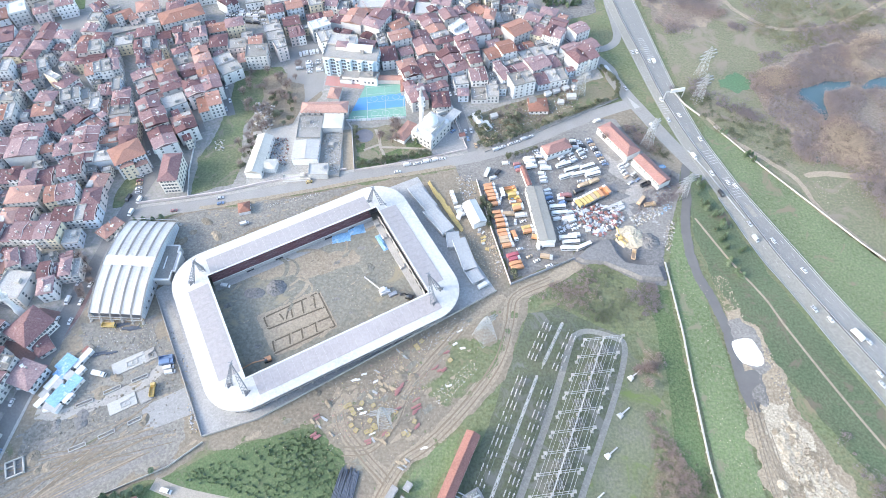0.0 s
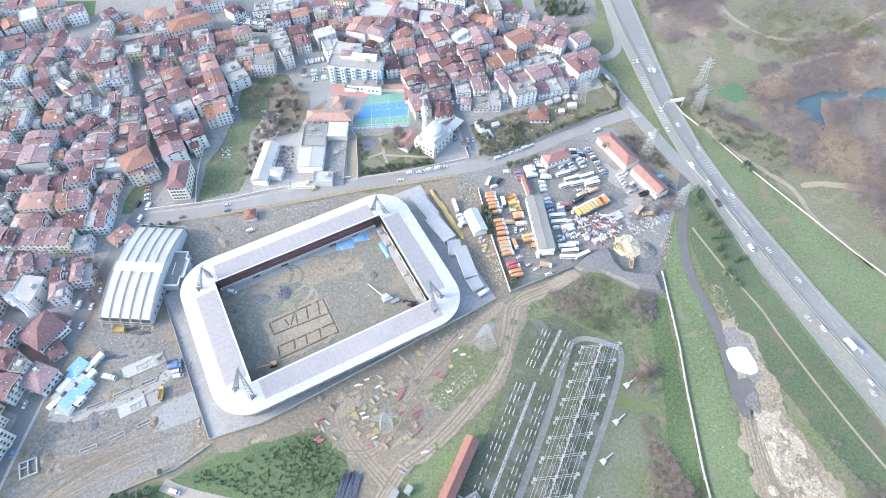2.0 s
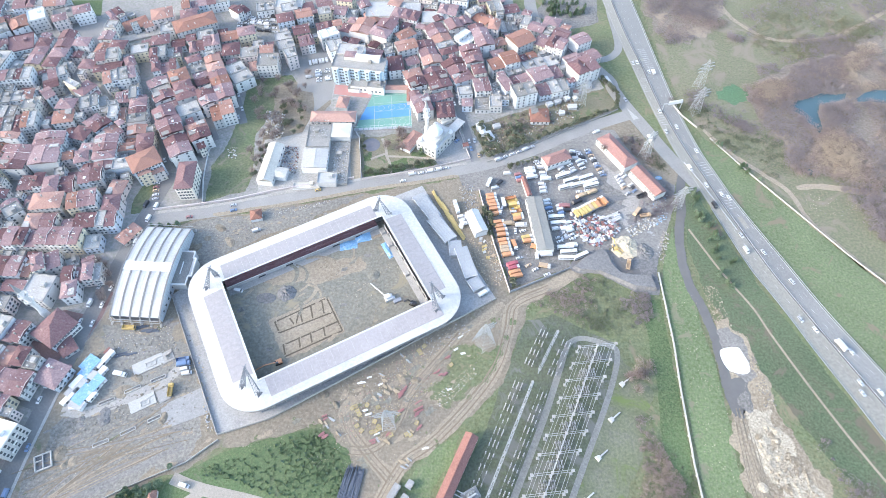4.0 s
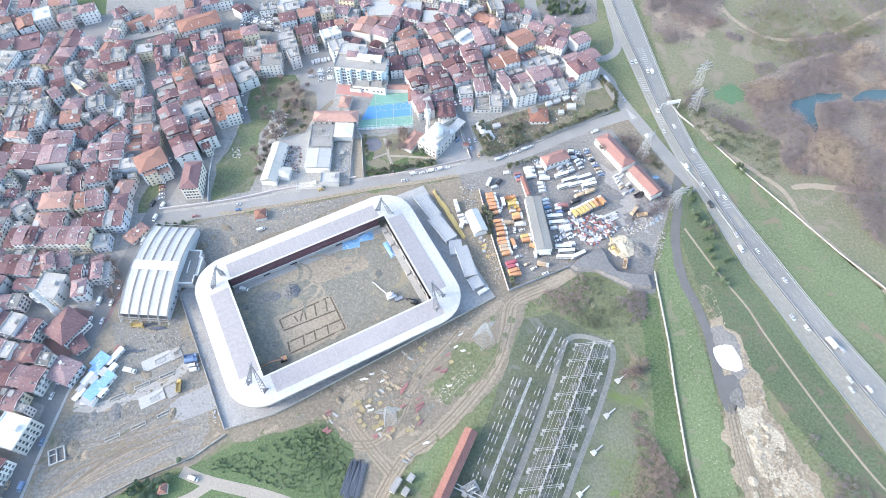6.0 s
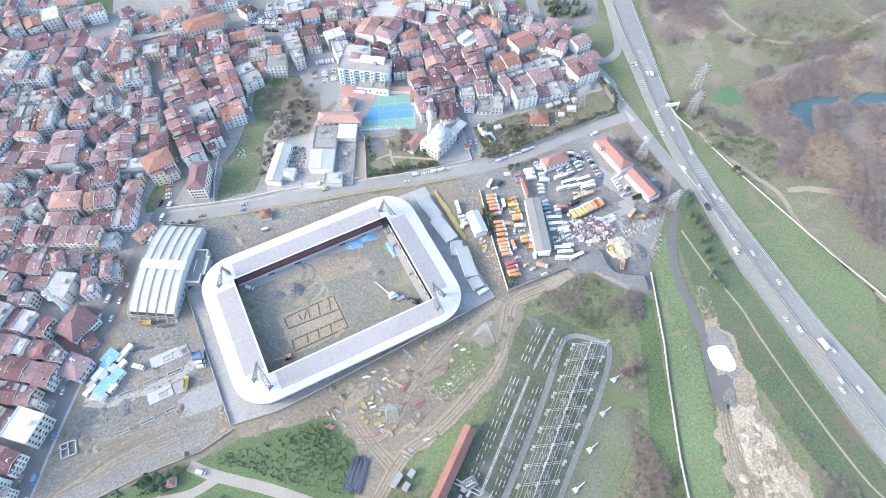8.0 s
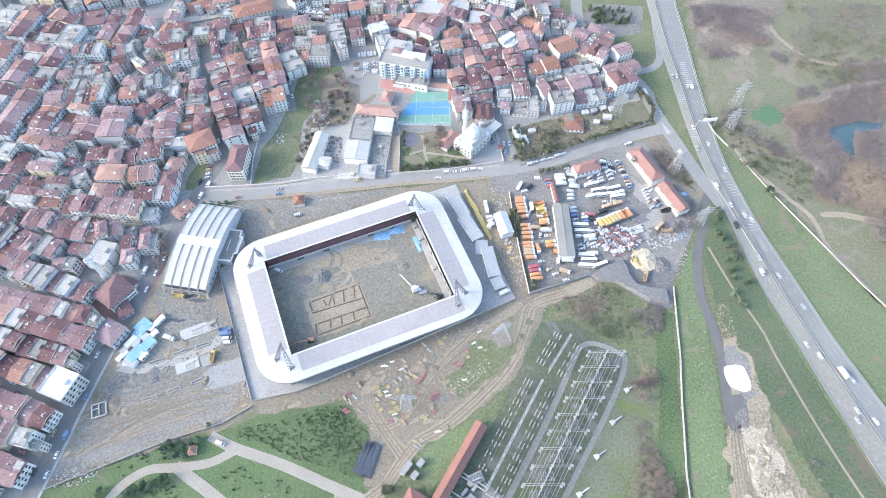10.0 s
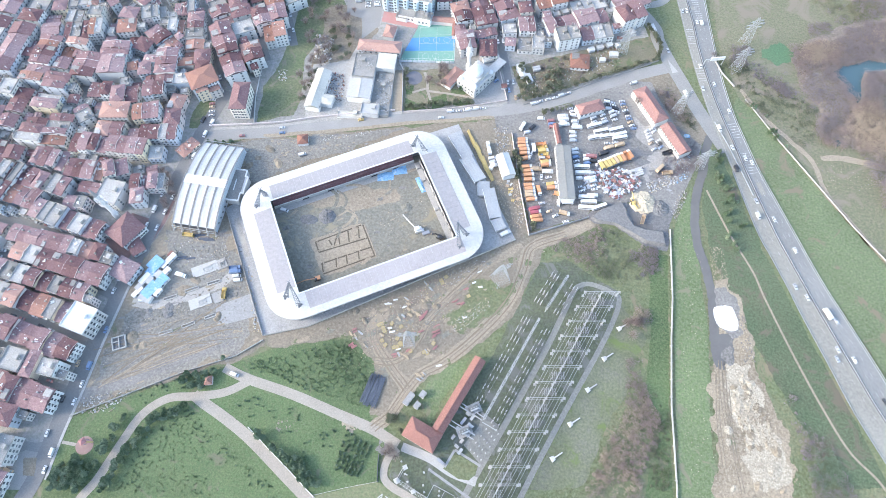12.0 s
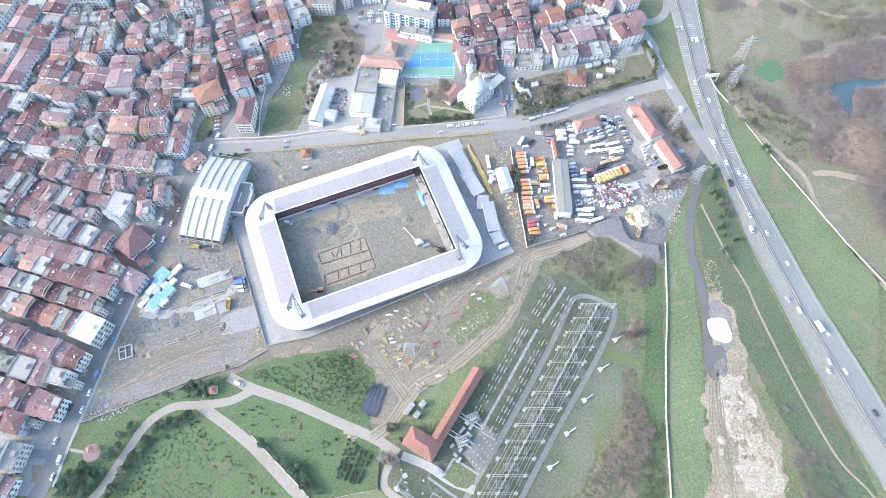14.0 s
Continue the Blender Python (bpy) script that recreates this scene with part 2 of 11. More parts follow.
class Shape:
    """Collects vertices and faces, in metres."""
    def __init__(self):
        self.v, self.f, self.m, self.now, self.bare = [], [], [], 0, []

    def add(self, verts, faces):
        k = len(self.v)
        self.v += [tuple(p) for p in verts]
        self.f += [tuple(i + k for i in f) for f in faces]
        self.m += [self.now] * len(faces)
        return self

    def put(self, other, m, now):
        """Takes over another shape, moved by m."""
        self.now = now
        return self.add([m @ Vector(p) for p in other.v], other.f)

    def prism(self, pts, z0, z1, pts1=None):
        n, top = len(pts), pts1 or pts
        vs = [(x, y, z0) for x, y in pts] + [(x, y, z1) for x, y in top]
        fs = [tuple(range(n - 1, -1, -1)), tuple(range(n, 2 * n))] + [(i, (i + 1) % n, n + (i + 1) % n, n + i) for i in range(n)]
        return self.add(vs, fs)

    def box(self, x, y, z0, w, d, h, turn=0.0, taper=1.0):
        c, s = math.cos(turn), math.sin(turn)
        def q(k):
            return [(x + c * a * k - s * b * k, y + s * a * k + c * b * k) for a, b in ((-w / 2, -d / 2), (w / 2, -d / 2), (w / 2, d / 2), (-w / 2, d / 2))]
        return self.prism(q(1), z0, z0 + h, q(taper))

    def beam(self, p, q, w, h=None):
        """A bar of square section from p to q."""
        p, q = Vector(p), Vector(q)
        d = (q - p).normalized()
        side = d.cross(Vector((0, 0, 1)))
        side = side.normalized() if side.length > 1e-4 else Vector((1, 0, 0))
        up = side.cross(d)
        a, b = side * (w / 2), up * ((h or w) / 2)
        vs = [e + s for e in (p, q) for s in (-a - b, a - b, a + b, -a + b)]
        return self.add(vs, [(3, 2, 1, 0), (4, 5, 6, 7), (0, 1, 5, 4), (1, 2, 6, 5), (2, 3, 7, 6), (3, 0, 4, 7)])

    def lathe(self, x, y, prof, n=12):
        """A turned shape: prof is (radius, z) from below upwards."""
        vs = [(x + r * math.cos(2 * math.pi * i / n), y + r * math.sin(2 * math.pi * i / n), z) for r, z in prof for i in range(n)]
        fs = [(j * n + i, j * n + (i + 1) % n, (j + 1) * n + (i + 1) % n, (j + 1) * n + i) for j in range(len(prof) - 1) for i in range(n)]
        fs += [tuple(range(n - 1, -1, -1)), tuple(range((len(prof) - 1) * n, len(prof) * n))]
        return self.add(vs, fs)

    def mesh(self, name, material):
        me = bpy.data.meshes.new(name)
        me.from_pydata(self.v, [], self.f)
        if self.bare:
            me.attributes.new("bare", 'FLOAT', 'POINT').data.foreach_set("value", self.bare)
        for m in (material if isinstance(material, (list, tuple)) else [material]):
            me.materials.append(thinning(m) if self.bare else m)
        if any(self.m):
            me.polygons.foreach_set("material_index", self.m)
        me.update()
        return me


def part(name, shape, material, parent=None, label="", at=None):
    """Links a shape (or a ready mesh) as one mesh object, under its thing where one is given."""
    ob = new(name, shape.mesh(name, material) if isinstance(shape, Shape) else shape)
    if parent:
        ob.parent = parent
    if at is not None:
        ob.matrix_basis = at
    return tagged(ob, label) if label else ob


def thing(name, label, category, at=None, group="", kind=""):
    ob = new(name)
    ob.empty_display_size = 0.5
    if at is not None:
        ob.matrix_basis = at
    return tagged(ob, label, category, group, kind)


def setting(ob, label, category):
    return tagged(ob, label, category, "", "structure")


def smooth(pts, k=6):
    """A Catmull-Rom line through the points."""
    p = [Vector((*a, 0)) if len(a) == 2 else Vector(a) for a in pts]
    p = [2 * p[0] - p[1]] + p + [2 * p[-1] - p[-2]]
    out = []
    for i in range(1, len(p) - 2):
        for j in range(k):
            t = j / k
            a, b, c, d = p[i - 1:i + 3]
            out.append(0.5 * (2 * b + (c - a) * t + (2 * a - 5 * b + 4 * c - d) * t * t + (3 * b - a - 3 * c + d) * t ** 3))
    return out + [p[-2]]


def ribbon(pts, width, z, thick=0.25, off=0.0, wob=0.0, k=6):
    """A road-like strip along a line: with edges that drop into the ground or, where it is uneven (wob), rims that thin out."""
    s, line = Shape(), smooth(pts, k)
    fade = min(1.6, 0.32 * width) if wob >= 0.2 and width >= 1.2 else 0.0
    for i, p in enumerate(line):
        d = (line[min(i + 1, len(line) - 1)] - line[max(i - 1, 0)]).normalized()
        n = Vector((-d.y, d.x, 0))
        w = width / 2 * (1 + wob * noise.noise(p * 0.13))
        w2 = width / 2 * (1 + wob * noise.noise(p * 0.13 + Vector((50, 9, 0))))
        if fade:
            end = 1.0 if i in (0, len(line) - 1) else 0.0
            for o, bare in ((w + fade, 1.0), (w - fade, end), (fade - w2, end), (-w2 - fade, 1.0)):
                s.v.append((p.x + n.x * (off + o), p.y + n.y * (off + o), z))
                s.bare.append(bare)
            continue
        a, b = p + n * (off + w), p + n * (off - w2)
        s.v += [(a.x, a.y, z - thick), (a.x, a.y, z), (b.x, b.y, z), (b.x, b.y, z - thick)]
    s.f = [(4 * i + j, 4 * i + 4 + j, 4 * i + j + 5, 4 * i + j + 1) for i in range(len(line) - 1) for j in range(3)]
    s.m = [0] * len(s.f)
    return s


def patch(pts, z, thick=0.3, wob=1.5, step=6.0, fade=0.0):
    """A sheet of ground: cut clean where it is paved (small wob), else with an uneven rim that thins out."""
    s = Shape()
    if wob < 0.8:
        out = []
        for i, a in enumerate(pts):
            a, b = Vector(a), Vector(pts[(i + 1) % len(pts)])
            n = max(1, int((b - a).length / step))
            for j in range(n):
                p = a.lerp(b, j / n)
                q = Vector((p.x, p.y, 0)) * 0.11
                out.append((p.x + wob * noise.noise(q), p.y + wob * noise.noise(q + Vector((31, 17, 5)))))
        return s.prism(out, z - thick, z)
    P = np.array(pts, float)
    size = P.max(0) - P.min(0)
    cell = max(1.1, math.sqrt(size[0] * size[1] / 26000))
    fade = max(fade or 1.4 + 0.75 * wob, 1.3 * cell)
    lo = P.min(0) - fade
    nx, ny = (int(v) + 2 for v in (size + 2 * fade) / cell)
    gx, gy = (v.ravel() for v in np.meshgrid(lo[0] + cell * np.arange(nx), lo[1] + cell * np.arange(ny)))
    near, within = np.full(gx.shape, 1e9), np.zeros(gx.shape, bool)
    for (x0, y0), (x1, y1) in zip(P, np.roll(P, -1, 0)):
        dx, dy = x1 - x0, y1 - y0
        t = np.clip(((gx - x0) * dx + (gy - y0) * dy) / (dx * dx + dy * dy + 1e-9), 0, 1)
        near = np.minimum(near, np.hypot(gx - x0 - t * dx, gy - y0 - t * dy))
        within ^= ((y0 > gy) != (y1 > gy)) & (gx < (x1 - x0) * (gy - y0) / (y1 - y0 if y1 != y0 else 1e-9) + x0)
    sd = np.where(within, near, -near)
    rim = np.nonzero(np.abs(sd) < fade + 1.2 * wob)[0]
    for i in rim:
        q = Vector((gx[i], gy[i], 3.0))
        sd[i] += wob * (noise.noise(q * 0.07) + 0.5 * noise.noise(q * 0.23))
    bare = np.clip(0.5 - sd / fade, 0, 1)
    keep = (bare < 1).reshape(ny, nx)
    cells = keep[:-1, :-1] | keep[1:, :-1] | keep[:-1, 1:] | keep[1:, 1:]
    js, is_ = np.nonzero(cells)
    quads = np.stack([js * nx + is_, js * nx + is_ + 1, (js + 1) * nx + is_ + 1, (js + 1) * nx + is_], 1)
    used, flat = np.unique(quads.ravel(), return_inverse=True)
    s.v = [(float(gx[i]), float(gy[i]), z) for i in used]
    s.f = [tuple(q) for q in flat.reshape(-1, 4).tolist()]
    s.m, s.bare = [0] * len(s.f), bare[used].tolist()
    return s


def oriented(a, b):
    """Middle, length and turn of the line from a to b."""
    return ((a[0] + b[0]) / 2, (a[1] + b[1]) / 2), math.dist(a, b), math.atan2(b[1] - a[1], b[0] - a[0])


def quad_frame(q):
    """Middle, two sides and turn of a four-cornered plan."""
    x, y = sum(p[0] for p in q) / 4, sum(p[1] for p in q) / 4
    w = (math.dist(q[0], q[1]) + math.dist(q[2], q[3])) / 2
    d = (math.dist(q[1], q[2]) + math.dist(q[3], q[0])) / 2
    t = math.atan2(q[1][1] - q[0][1] + q[2][1] - q[3][1], q[1][0] - q[0][0] + q[2][0] - q[3][0])
    return x, y, w, d, t


def blobs(poly, n, r0, r1, material, name, label, seed, z=0.12, stretch=1.0, heading=0.0):
    """Irregular spots of another ground cover, spread over a plot, as one object."""
    r, s = random.Random(seed), Shape()
    xs, ys = [p[0] for p in poly], [p[1] for p in poly]
    made = tries = 0
    while made < n and tries < 40 * n:
        tries += 1
        x, y = r.uniform(min(xs), max(xs)), r.uniform(min(ys), max(ys))
        c = False
        for i in range(len(poly)):
            (x0, y0), (x1, y1) = poly[i - 1], poly[i]
            if (y0 > y) != (y1 > y) and x < (x1 - x0) * (y - y0) / (y1 - y0) + x0:
                c = not c
        if not c or noise.noise(Vector((x * 0.04, y * 0.04, seed))) + r.uniform(-0.4, 0.5) < 0:
            continue
        q, k, t = r0 + (r1 - r0) * r.random() ** 2, r.randrange(9, 16), heading + r.uniform(-0.35, 0.35)
        pts = []
        for i in range(k):
            a = 2 * math.pi * i / k
            rr = q * (1 + 0.75 * noise.noise(Vector((math.cos(a) * 1.3 + x, math.sin(a) * 1.3 + y, seed))) + r.uniform(-0.2, 0.2))
            u, v = math.cos(a) * rr * stretch, math.sin(a) * rr / math.sqrt(stretch)
            pts.append((u * math.cos(t) - v * math.sin(t), u * math.sin(t) + v * math.cos(t)))
        h = z + 0.00015 * made
        s.add([(x + u * f, y + v * f, h) for f in (0.5, 1.2) for u, v in pts], [tuple(range(k))] + [(i, k + i, k + (i + 1) % k, (i + 1) % k) for i in range(k)])
        s.bare += [0.25] * k + [1.0] * k
        made += 1
    return tagged(part(name, s, material), label, "ground", "", "stuff")

# ---- ground ----
def lay(name, shape, material, label, category="ground"):
    return setting(part(name, shape, material), label, category)


g0 = Shape()
N = 60
for j in range(N + 1):
    for i in range(N + 1):
        x, y = -2400 + 4800 * i / N, -1400 + 4800 * j / N
        far = max(0.0, min(1.0, (math.hypot(x, y - 200) - 900) / 900))
        g0.v.append((x, y, -0.1 - 0.5 * far + 14 * far * (0.5 + noise.noise(Vector((x, y, 0)) * 0.0011))))
g0.f = [(j * (N + 1) + i, j * (N + 1) + i + 1, (j + 1) * (N + 1) + i + 1, (j + 1) * (N + 1) + i) for j in range(N) for i in range(N)]
lay("ground", g0, GRASS, "rough olive winter grass reaching to the horizon")

# built-up ground of the town
lay("ground_town", patch([(-244.0, -17.0), (-225.3, 7.0), (-225.7, 57.0), (-218.5, 102.4), (-209.4, 161.3), (-203.6, 221.4), (-144.9, 239.7), (-63.8, 259.0), (18.5, 280.6),
                          (131.0, 342.6), (120.9, 374.9), (102.7, 406.5), (56.6, 477.5), (60, 760), (-900, 900), (-900, -200), (-330, -200)], 0.0, wob=0.5), TOWN,
    "grey paved and dusty ground between houses")
lay("ground_meadow", patch([(169.4, 469.9), (176.1, 385.6), (185.8, 324.6), (209.6, 272.2), (230.9, 233.4), (276.9, 188.3), (430, 60), (900, -100), (1400, 900), (330, 1100)], 0.0, wob=3), MARSH,
    "dry olive and brown meadow beyond the highway")
lay("ground_site", patch([(-194.6, 222.6), (-164.2, 232.3), (-103.9, 246.3), (-55.0, 257.0), (-22.2, 264.2), (10.6, 273.4), (21.9, 264.6), (40.9, 183.1), (79.6, 197.5), (87.4, 194.1),
                          (64.8, 180.5), (50.1, 170.2), (45.3, 155.2), (32.9, 122.3), (15.0, 101.5), (-5.0, 90.0), (-26.0, 64.7), (-33.1, 48.8), (-46.0, 50.5), (-45.2, 65.7),
                          (-49.2, 82.6), (-66.7, 95.7), (-87.3, 90.5), (-117.7, 81.2), (-133.3, 72.1), (-186.8, 48.7), (-222.4, 28.4), (-223.8, 52.0), (-217.2, 98.7), (-205.6, 161.8)], 0.05, wob=2.5), EARTH,
    "bare brown building-site earth round the stadium")
lay("ground_lawn", patch([(-221.5, 26.2), (-185.8, 45.7), (-132.8, 70.4), (-117.4, 80.2), (-87.1, 89.8), (-66.5, 94.9), (-48.9, 82.7), (-44.6, 65.8), (-45.9, 49.8), (-33.0, 43.9),
                          (-35.3, 21.5), (-24.3, 11.2), (-18.8, -22.3), (-216.9, -47.7), (-221.4, -14.1)], 0.03, wob=1.0), LAWN, "green park lawn with clumpy winter grass")
lay("ground_bank", patch([(136.3, 195.9), (150.9, 233.4), (149.5, 201.8), (153.0, 172.8), (155.9, 137.7), (155.6, 108.3), (154.3, 67.4), (157.3, 34.5), (155.2, 0.0), (132.9, -2.8), (134.0, 31.5), (134.6, 120.1)], 0.04, wob=1.2), BANK,
    "bright green grass bank along the pipeline")
lay("ground_green_strip", patch([(119.5, 176.0), (132.0, 176.0), (131.5, 119.0), (130.0, 77.0), (131.5, 31.0), (130.0, -10.0), (112.0, -10.0), (117.0, 36.0), (124.0, 54.0), (124.5, 68.0), (117.0, 86.0), (121.0, 118.0)], 0.045, wob=1.6), LAWN,
    "lush green grass between the bushes and the pipeline")
lay("ground_bank_east", patch([(188.4, 314.5), (201.1, 300.9), (213.5, 280.5), (240.2, 237.7), (276.5, 186.2), (262.0, 113.0), (236.0, 163.0), (219.5, 199.0), (194.5, 266.0), (184.5, 303.0)], 0.04, wob=0.8), mat("east_verge_grass", (0.128, 0.158, 0.083), (0.105, 0.135, 0.07), (0.158, 0.175, 0.108), scale=0.05, fine=0.45, bump=0.1, grain=0.34, wide_by=0.28, also=((0.185, 0.155, 0.112), 0.045, 0.57)),
    "green grass verge east of the highway")
lay("ground_yard", patch([(21.9, 264.6), (16.8, 275.2), (37.6, 280.9), (60.3, 292.1), (94.0, 311.3), (109.0, 319.7), (124.1, 320.5), (140.0, 284.5), (159.8, 266.9), (152.6, 242.9), (137.5, 209.1), (110.5, 213.7), (83.2, 210.3), (78.4, 198.2), (40.9, 183.1)], 0.09, wob=0.8), YARD,
    "oily grey ground of the vehicle yard")
lay("ground_gravel", patch([(78.4, 198.2), (83.2, 210.3), (110.5, 213.7), (137.6, 211.3), (132.0, 179.7), (117.8, 180.8), (97.0, 194.4), (83.5, 194.5)], 0.11, wob=1.5), COAL, "dark grey gravel tip beside the yard")
lay("ground_pit", patch([(107.7, 209.5), (111.4, 205.4), (116.0, 198.0), (123.2, 199.0), (125.3, 190.1), (116.1, 189.1), (111.0, 197.1), (107.6, 203.6)], 0.14, wob=1.2, fade=2.0), BLACKTOP, "wet black floor of the gravel pit")
lay("ground_gravel_bench", Shape().prism([(80.3, 198.0), (87.9, 205.6), (101.9, 212.7), (105.8, 208.7), (107.3, 202.7), (111.1, 196.2), (118.8, 194.5), (130.2, 194.2), (131.4, 182.5), (117.8, 182.9), (97.0, 194.4), (84.3, 195.0)], -0.2, 2.6,
                                         [(81.9, 198.2), (88.7, 204.8), (101.1, 211.7), (103.9, 207.6), (105.0, 201.1), (109.6, 194.3), (118.7, 192.4), (129.0, 192.4), (130.3, 183.6), (117.9, 184.6), (97.3, 195.3), (85.4, 196.0)]), COAL, "raised bench of dark gravel with a steep edge")
lay("ground_switchyard", patch([(48.8, 159.7), (65.4, 165.1), (101.0, 146.3), (92.2, 114.8), (69.4, 66.6), (48.4, 20.5), (35.0, -12.0), (0.0, -16.0), (-24.3, 11.2), (-31.5, 34.5), (-6.1, 44.1), (21.3, 91.5), (33.0, 120.4)], 0.02, wob=1.5),
    mat("mown_grass", (0.085, 0.105, 0.062), (0.122, 0.124, 0.098), (0.115, 0.13, 0.08), scale=0.06, fine=0.45, grain=0.32, wide_by=0.25, also=((0.155, 0.153, 0.138), 0.07, 0.52)), "thin grass and gravel of the switchyard")
lay("ground_grey_grass", patch([(101.0, 138.5), (116.9, 117.9), (106.3, 84.7), (89.7, 52.9), (82.3, 24.9), (50.0, 20.7), (69.4, 64.9), (92.3, 113.0)], 0.03, wob=2.5),
    mat("grey_gravel_grass", (0.175, 0.17, 0.145), (0.125, 0.145, 0.07), (0.15, 0.16, 0.10), scale=0.05, fine=0.45, grain=0.3, wide_by=0.25, also=((0.13, 0.165, 0.065), 0.05, 0.55)), "grey gravel grown over with grass")
lay("ground_spoil", patch([(162.3, 161.8), (170.9, 164.9), (181.7, 140.9), (184.4, 111.9), (188.0, 94.9), (200.3, 69.9), (199.4, 41.8), (204.1, 6.3), (157.6, 0.4), (155.8, 54.8), (155.4, 87.4), (159.1, 108.7), (158.4, 138.0)], 0.05, wob=5, step=3), SPOIL,
    "churned pale earth with spoil heaps")
lay("ground_dust", patch([(161.9, 155.9), (168.8, 160.7), (174.1, 153.5), (177.4, 140.4), (177.9, 129.2), (173.2, 122.8), (168.8, 109.9), (164.0, 110.8), (167.7, 124.3), (162.4, 129.1), (161.1, 142.2)], 0.13, wob=4, step=1.5), YARD, "grey dusty ground round the lime")
lay("ground_lime", patch([(160.0, 144.0), (167.5, 145.5), (171.7, 144.5), (174.3, 140.7), (176.3, 134.4), (175.5, 130.4), (170.5, 128.5), (166.0, 128.4), (162.2, 130.2), (160.3, 137.8)], 0.17, wob=1.8, fade=2.2), mat("white_lime", (0.72, 0.71, 0.69), (0.52, 0.50, 0.48), scale=0.12, fine=0.5), "spread of white lime on the dark track")
lay("ground_field", patch([(-158.0, 370.9), (-127.1, 377.9), (-118.7, 363.2), (-132.4, 337.6), (-143.5, 312.4), (-136.7, 270.0), (-140.1, 256.9), (-165.6, 247.5), (-169.0, 280.2), (-162.4, 299.3), (-159.6, 331.3)], 0.02, wob=1.5),
    mat("fallow_grass", (0.105, 0.14, 0.068), (0.155, 0.155, 0.10), (0.14, 0.16, 0.09), scale=0.05, fine=0.4, grain=0.38, wide_by=0.25, also=((0.20, 0.175, 0.135), 0.06, 0.56)), "green fallow field between the houses")
lay("ground_lot", patch([(-214.8, 247.2), (-212.6, 260.4), (-205.9, 267.0), (-197.2, 259.5), (-200.1, 239.2), (-213.1, 236.3)], 0.02), GRASS, "small grassy lot")
lay("ground_factory", patch([(-131.5, 255.6), (-135.5, 305.9), (-109.0, 312.6), (-103.3, 335.3), (-70.4, 334.7), (-59.7, 265.6), (-105.6, 254.8)], 0.04, wob=0.5), mat("pale_factory_floor", (0.345, 0.33, 0.305), (0.28, 0.268, 0.25), (0.40, 0.385, 0.36), scale=0.12, fine=0.6, grain=0.2, wide_by=0.2), "pale cracked concrete of the factory yard", "pavement")
lay("ground_wooded", patch([(-137.3, 301.6), (-134.9, 334.0), (-137.2, 366.5), (-118.4, 369.9), (-97.0, 356.8), (-89.5, 347.3), (-103.4, 325.6), (-107.7, 315.0)], 0.03, wob=2), EARTH, "brown weedy ground under bare trees")
lay("ground_carpark", patch([(-124.4, 401.8), (-96.5, 407.1), (-91.5, 363.9), (-91.0, 350.0), (-103.0, 336.0), (-107.1, 357.1), (-119.8, 361.2)], 0.05, wob=1.0), STREET, "grey open car park beside the school", "road")
lay("ground_prayer_court", patch([(-243.0, 141.0), (-226.0, 127.0), (-214.5, 131.0), (-206.5, 158.0), (-205.0, 176.0), (-212.5, 176.0), (-218.0, 160.0), (-231.0, 163.0)], 0.07, wob=0.4), mat("brick_red_paving", (0.215, 0.135, 0.125), (0.18, 0.118, 0.112), (0.25, 0.17, 0.155), scale=0.2, fine=0.9, grain=0.2), "brick-red paved court round the prayer hall", "pavement")
lay("ground_square", patch([(-354.6, 417.8), (-350.8, 427.7), (-325.9, 433.5), (-304.9, 448.6), (-295.8, 442.0), (-286.0, 437.0), (-288.6, 404.3), (-318.4, 416.0)], 0.03, wob=1.0), STREET, "grey dusty town square", "road")
lay("ground_playfield", patch([(-349.1, 474.4), (-313.6, 475.1), (-307.4, 452.8), (-324.8, 450.3)], 0.04, wob=0.4), LAWN, "green turf pitch between houses")
lay("canal_deck", Shape().prism([(-284.5, 417.3), (-276.4, 423.9), (-245.9, 436.3), (-242.3, 429.3), (-279.5, 412.4)], -0.1, 1.2), DIRTYCONC, "pale concrete terrace along the canal", "pavement")
lay("canal_basin", patch([(-286.2, 407.2), (-279.5, 412.4), (-242.3, 429.3), (-236.1, 422.1), (-238.9, 410.6), (-282.8, 401.5)], 0.04, wob=0.3), mat("silted_canal", (0.20, 0.205, 0.18), (0.17, 0.18, 0.155), (0.225, 0.225, 0.20), scale=0.06, fine=0.5, rough=0.5), "shallow grey-green silted canal basin", "water")
lay("ground_alley", patch([(-72.5, 308.1), (-66.4, 308.9), (-60.1, 268.2), (-67.6, 266.7)], 0.06, wob=0.3), TRACK, "brown unpaved alley between walls", "road")
lay("ground_gardens", patch([(17.4, 322.7), (58.4, 340.4), (111.4, 361.6), (124.9, 367.4), (132.4, 345.0), (102.5, 328.9), (28.4, 291.3)], 0.02),
    mat("allotment_soil", (0.14, 0.14, 0.085), (0.21, 0.175, 0.13), (0.175, 0.165, 0.115), scale=0.08, fine=0.6, grain=0.28, also=((0.11, 0.135, 0.07), 0.12, 0.55)), "overgrown allotment gardens")
lay("ground_mosque_park", patch([(-66.0, 308.9), (-28.3, 315.3), (-8.7, 288.8), (-6.1, 283.8), (-59.7, 270.8)], 0.02),
    mat("park_soil", (0.20, 0.17, 0.13), (0.13, 0.14, 0.08), (0.24, 0.205, 0.16), scale=0.12, fine=0.8, grain=0.25, also=((0.10, 0.13, 0.065), 0.1, 0.56)), "small park with winter beds")
